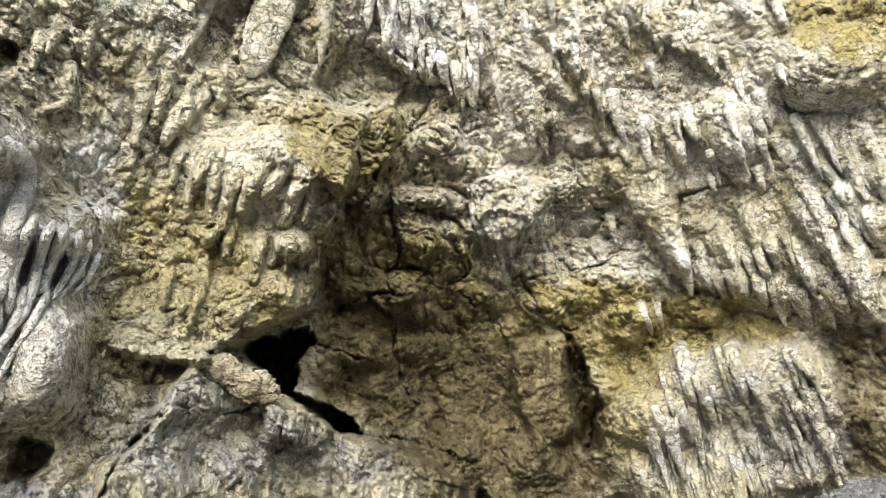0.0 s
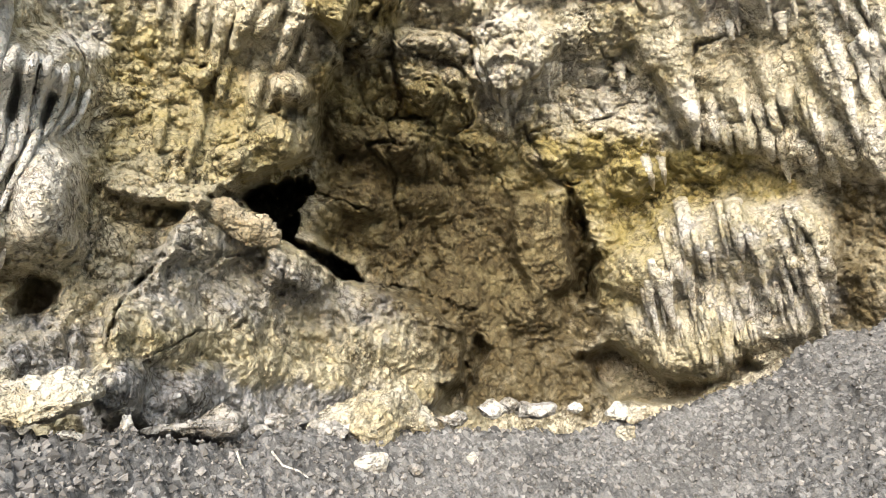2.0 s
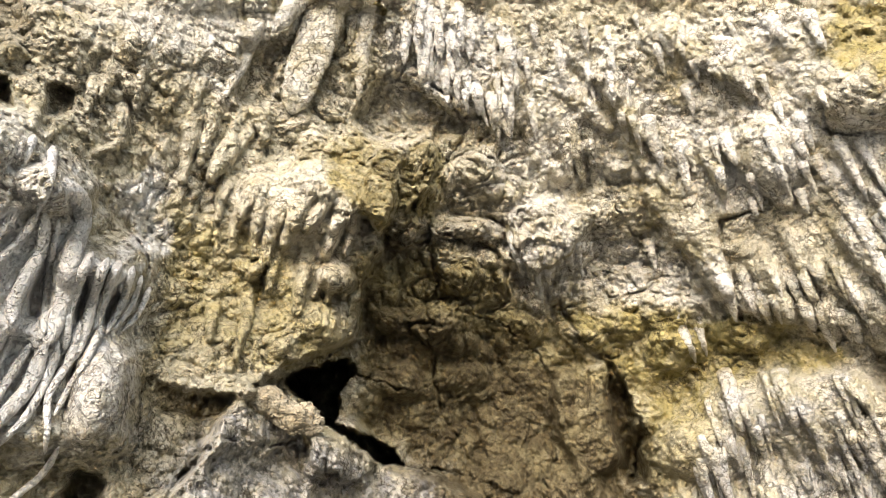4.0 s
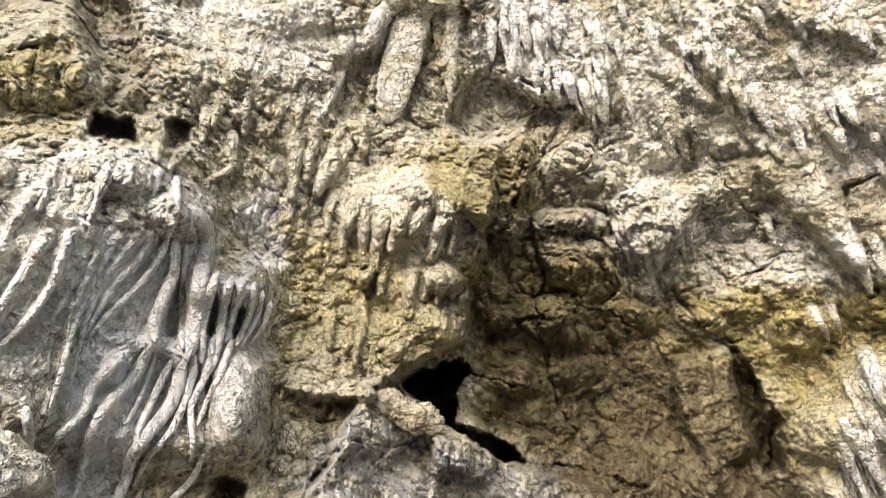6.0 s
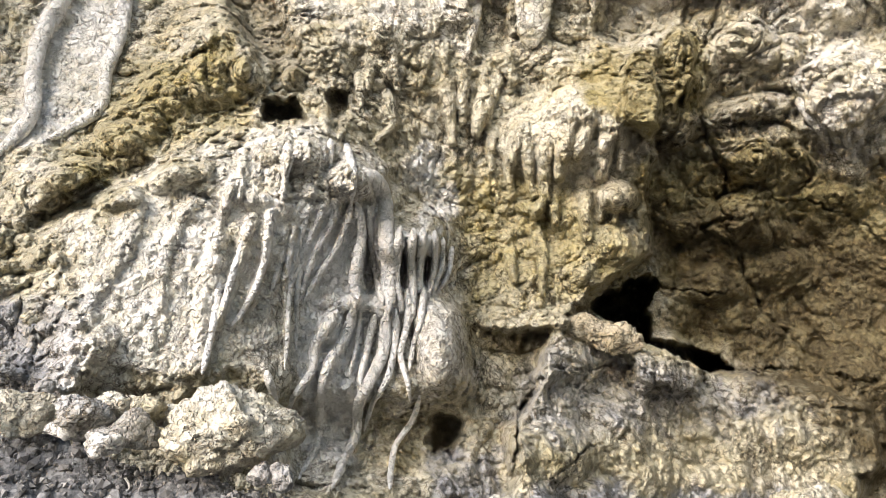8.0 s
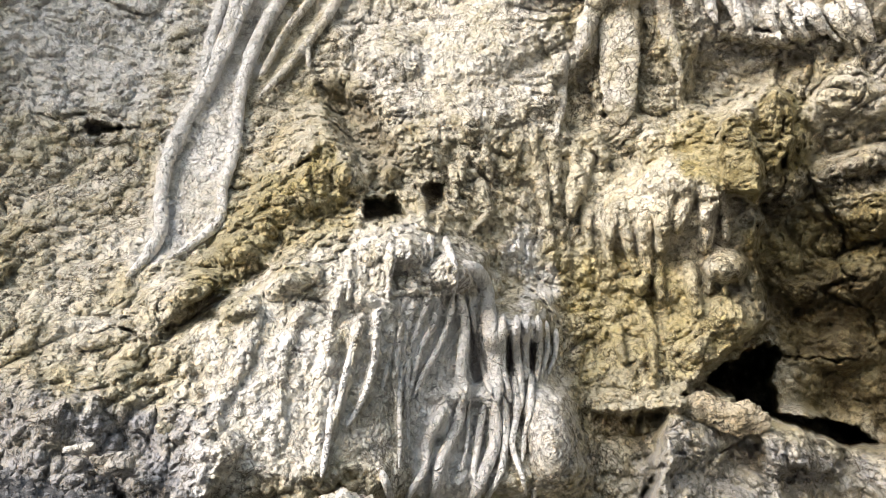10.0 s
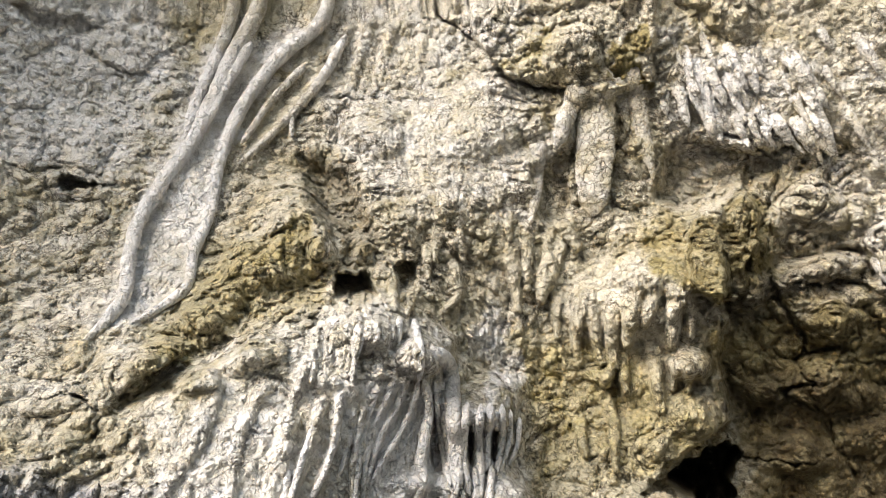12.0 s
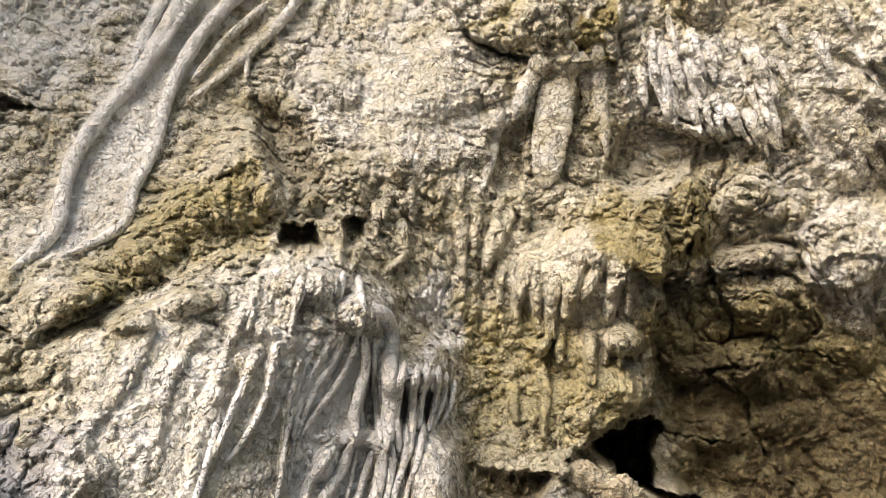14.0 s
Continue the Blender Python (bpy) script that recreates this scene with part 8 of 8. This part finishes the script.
stone((-3.173, 0.855, 2.426), (0.130, 0.099, 0.067), GREY_STONE, 'dusty grey crumbling stone on the soil bank', 'stone', 'stone', 119, 'stones on the bank', tilt=0, detail=4)
stone((-2.895, 0.990, 2.207), (0.107, 0.082, 0.057), GREY_STONE, 'dusty grey crumbling stone on the soil bank', 'stone', 'stone', 126, 'stones on the bank', tilt=0, detail=4)
stone((-2.975, 0.916, 2.259), (0.073, 0.049, 0.024), WHITE_BLOCK, 'small whitish stone on the soil bank', 'stone', 'stone', 133, 'stones on the bank', tilt=0, detail=4)
stone((-2.576, 1.095, 2.052), (0.044, 0.039, 0.035), GREY_STONE, 'dusty grey crumbling stone on the soil bank', 'stone', 'stone', 140, 'stones on the bank', tilt=0, detail=4)
stone((-1.439, 2.024, 1.593), (0.167, 0.150, 0.096), PALE_BLOCK, 'pale limestone rock with a rusty underside', 'boulder', 'boulder', 147, 'stones on the bank', tilt=0, detail=5)
stone((-0.401, 3.107, 1.623), (0.314, 0.180, 0.112), PALE_BLOCK, 'flat tan limestone slab half sunk in the soil', 'boulder', 'boulder', 154, 'stones on the bank', tilt=0, detail=5)
stone((-1.260, 2.235, 1.522), (0.033, 0.043, 0.053), WHITE_BLOCK, 'small whitish stone on the soil bank', 'stone', 'stone', 161, 'stones on the bank', tilt=0, detail=4)
stone((-1.018, 2.693, 1.581), (0.105, 0.098, 0.090), GREY_STONE, 'dusty grey crumbling stone on the soil bank', 'stone', 'stone', 168, 'stones on the bank', tilt=0, detail=4)
stone((-0.620, 2.956, 1.540), (0.129, 0.102, 0.075), GREY_STONE, 'dusty grey crumbling stone on the soil bank', 'stone', 'stone', 175, 'stones on the bank', tilt=0, detail=4)
stone((-1.121, 2.466, 1.537), (0.164, 0.096, 0.028), GREY_STONE, 'dusty grey crumbling stone on the soil bank', 'stone', 'stone', 182, 'stones on the bank', tilt=0, detail=4)
stone((-1.367, 2.068, 1.488), (0.046, 0.033, 0.021), WHITE_BLOCK, 'small whitish stone on the soil bank', 'stone', 'stone', 189, 'stones on the bank', tilt=0, detail=4)
stone((-0.050, 3.242, 1.610), (0.076, 0.057, 0.038), GREY_STONE, 'dusty grey crumbling stone on the soil bank', 'stone', 'stone', 196, 'stones on the bank', tilt=0, detail=4)
stone((0.158, 3.311, 1.661), (0.084, 0.069, 0.054), WHITE_BLOCK, 'small whitish stone on the soil bank', 'stone', 'stone', 203, 'stones on the bank', tilt=0, detail=4)
stone((0.263, 3.392, 1.691), (0.056, 0.046, 0.037), GREY_STONE, 'dusty grey crumbling stone on the soil bank', 'stone', 'stone', 210, 'stones on the bank', tilt=0, detail=4)
stone((0.424, 3.414, 1.659), (0.119, 0.082, 0.044), GREY_STONE, 'dusty grey crumbling stone on the soil bank', 'stone', 'stone', 217, 'stones on the bank', tilt=0, detail=4)
stone((0.654, 3.459, 1.664), (0.045, 0.037, 0.029), WHITE_BLOCK, 'small whitish stone on the soil bank', 'stone', 'stone', 224, 'stones on the bank', tilt=0, detail=4)
stone((0.886, 3.493, 1.646), (0.066, 0.059, 0.053), WHITE_BLOCK, 'small whitish stone on the soil bank', 'stone', 'stone', 231, 'stones on the bank', tilt=0, detail=4)
stone((0.970, 3.466, 1.619), (0.059, 0.050, 0.040), PALE_BLOCK, 'small tan limestone rock with ochre patches on the bank', 'stone', 'stone', 238, 'stones on the bank', tilt=0, detail=4)
stone((0.905, 3.390, 1.525), (0.058, 0.052, 0.045), PALE_BLOCK, 'small tan limestone rock with ochre patches on the bank', 'stone', 'stone', 245, 'stones on the bank', tilt=0, detail=4)
stone((0.024, 3.045, 1.417), (0.033, 0.030, 0.028), WHITE_BLOCK, 'small whitish stone on the soil bank', 'stone', 'stone', 252, 'stones on the bank', tilt=0, detail=4)
stone((-0.461, 2.872, 1.392), (0.104, 0.080, 0.057), WHITE_BLOCK, 'small whitish stone on the soil bank', 'stone', 'stone', 259, 'stones on the bank', tilt=0, detail=4)
stone((-0.543, 3.009, 1.559), (0.065, 0.052, 0.038), WHITE_BLOCK, 'small whitish stone on the soil bank', 'stone', 'stone', 266, 'stones on the bank', tilt=0, detail=4)
stone((-0.255, 2.870, 1.372), (0.036, 0.030, 0.023), GREY_STONE, 'dusty grey crumbling stone on the soil bank', 'stone', 'stone', 273, 'stones on the bank', tilt=0, detail=4)
stone((-0.839, 2.776, 1.583), (0.066, 0.054, 0.041), GREY_STONE, 'dusty grey crumbling stone on the soil bank', 'stone', 'stone', 280, 'stones on the bank', tilt=0, detail=4)
stone((-0.896, 2.721, 1.535), (0.050, 0.040, 0.030), GREY_STONE, 'dusty grey crumbling stone on the soil bank', 'stone', 'stone', 287, 'stones on the bank', tilt=0, detail=4)
stone((-1.137, 3.003, 2.609), (0.224, 0.160, 0.091), TAN_BLOCK, 'tan limestone slab lying on the big boulder', 'boulder', 'boulder', 294, 'rocks by the dark hollow', tilt=-22, detail=5)
twig([(-0.925, 2.416, 1.447), (-0.909, 2.422, 1.402), (-0.877, 2.430, 1.349), (-0.865, 2.433, 1.304)], 0.0050)
twig([(-0.819, 2.537, 1.450), (-0.775, 2.546, 1.396), (-0.712, 2.555, 1.373), (-0.679, 2.559, 1.347)], 0.0047)
twig([(-1.984, 0.952, 1.674), (-1.979, 0.961, 1.662), (-1.978, 0.966, 1.649), (-1.982, 0.962, 1.643)], 0.0033)

# ---------- loose gravel on the bank ----------
rng = np.random.default_rng(5)
COUNT = 26000
ga = rng.uniform(-78, 46, COUNT)
gd = glide(ca, cd, ga) * rng.uniform(0.45, 1.06, COUNT) ** 0.7
gi = np.clip(np.searchsorted(soil_a, ga), 0, len(soil_a) - 1)
gj = np.clip(np.searchsorted(soil_d, gd), 0, len(soil_d) - 1)
spots = np.stack([MID[0] + gd * np.sin(np.radians(ga)), MID[1] + gd * np.cos(np.radians(ga)), Z[gj, gi]], -1)
sizes = 0.005 + 0.02 * rng.power(0.45, COUNT) * rng.uniform(0.3, 1, COUNT)
OCTA = np.array([[1, 0, 0], [-1, 0, 0], [0, 1, 0], [0, -1, 0], [0, 0, 1], [0, 0, -1]], float)
SIDES = np.array([[0, 2, 4], [2, 1, 4], [1, 3, 4], [3, 0, 4], [2, 0, 5], [1, 2, 5], [3, 1, 5], [0, 3, 5]])
turns = np.linalg.qr(rng.normal(size=(COUNT, 3, 3)))[0]
shape = OCTA[None] * rng.uniform(0.55, 1.2, (COUNT, 6, 1)) + rng.normal(0, 0.18, (COUNT, 6, 3))
pebbles = np.einsum("nij,nkj->nki", turns, shape) * sizes[:, None, None] + spots[:, None]
gravel_mesh = mesh_of("gravel", pebbles.reshape(-1, 3), (SIDES[None] + 6 * np.arange(COUNT)[:, None, None]).reshape(-1, 3), GRAVEL)
gravel_mesh.polygons.foreach_set("use_smooth", np.zeros(len(gravel_mesh.polygons), bool))
gravel = tagged(new("gravel", gravel_mesh), "loose grey and whitish gravel strewn over the soil bank", "gravel", kind="stuff")
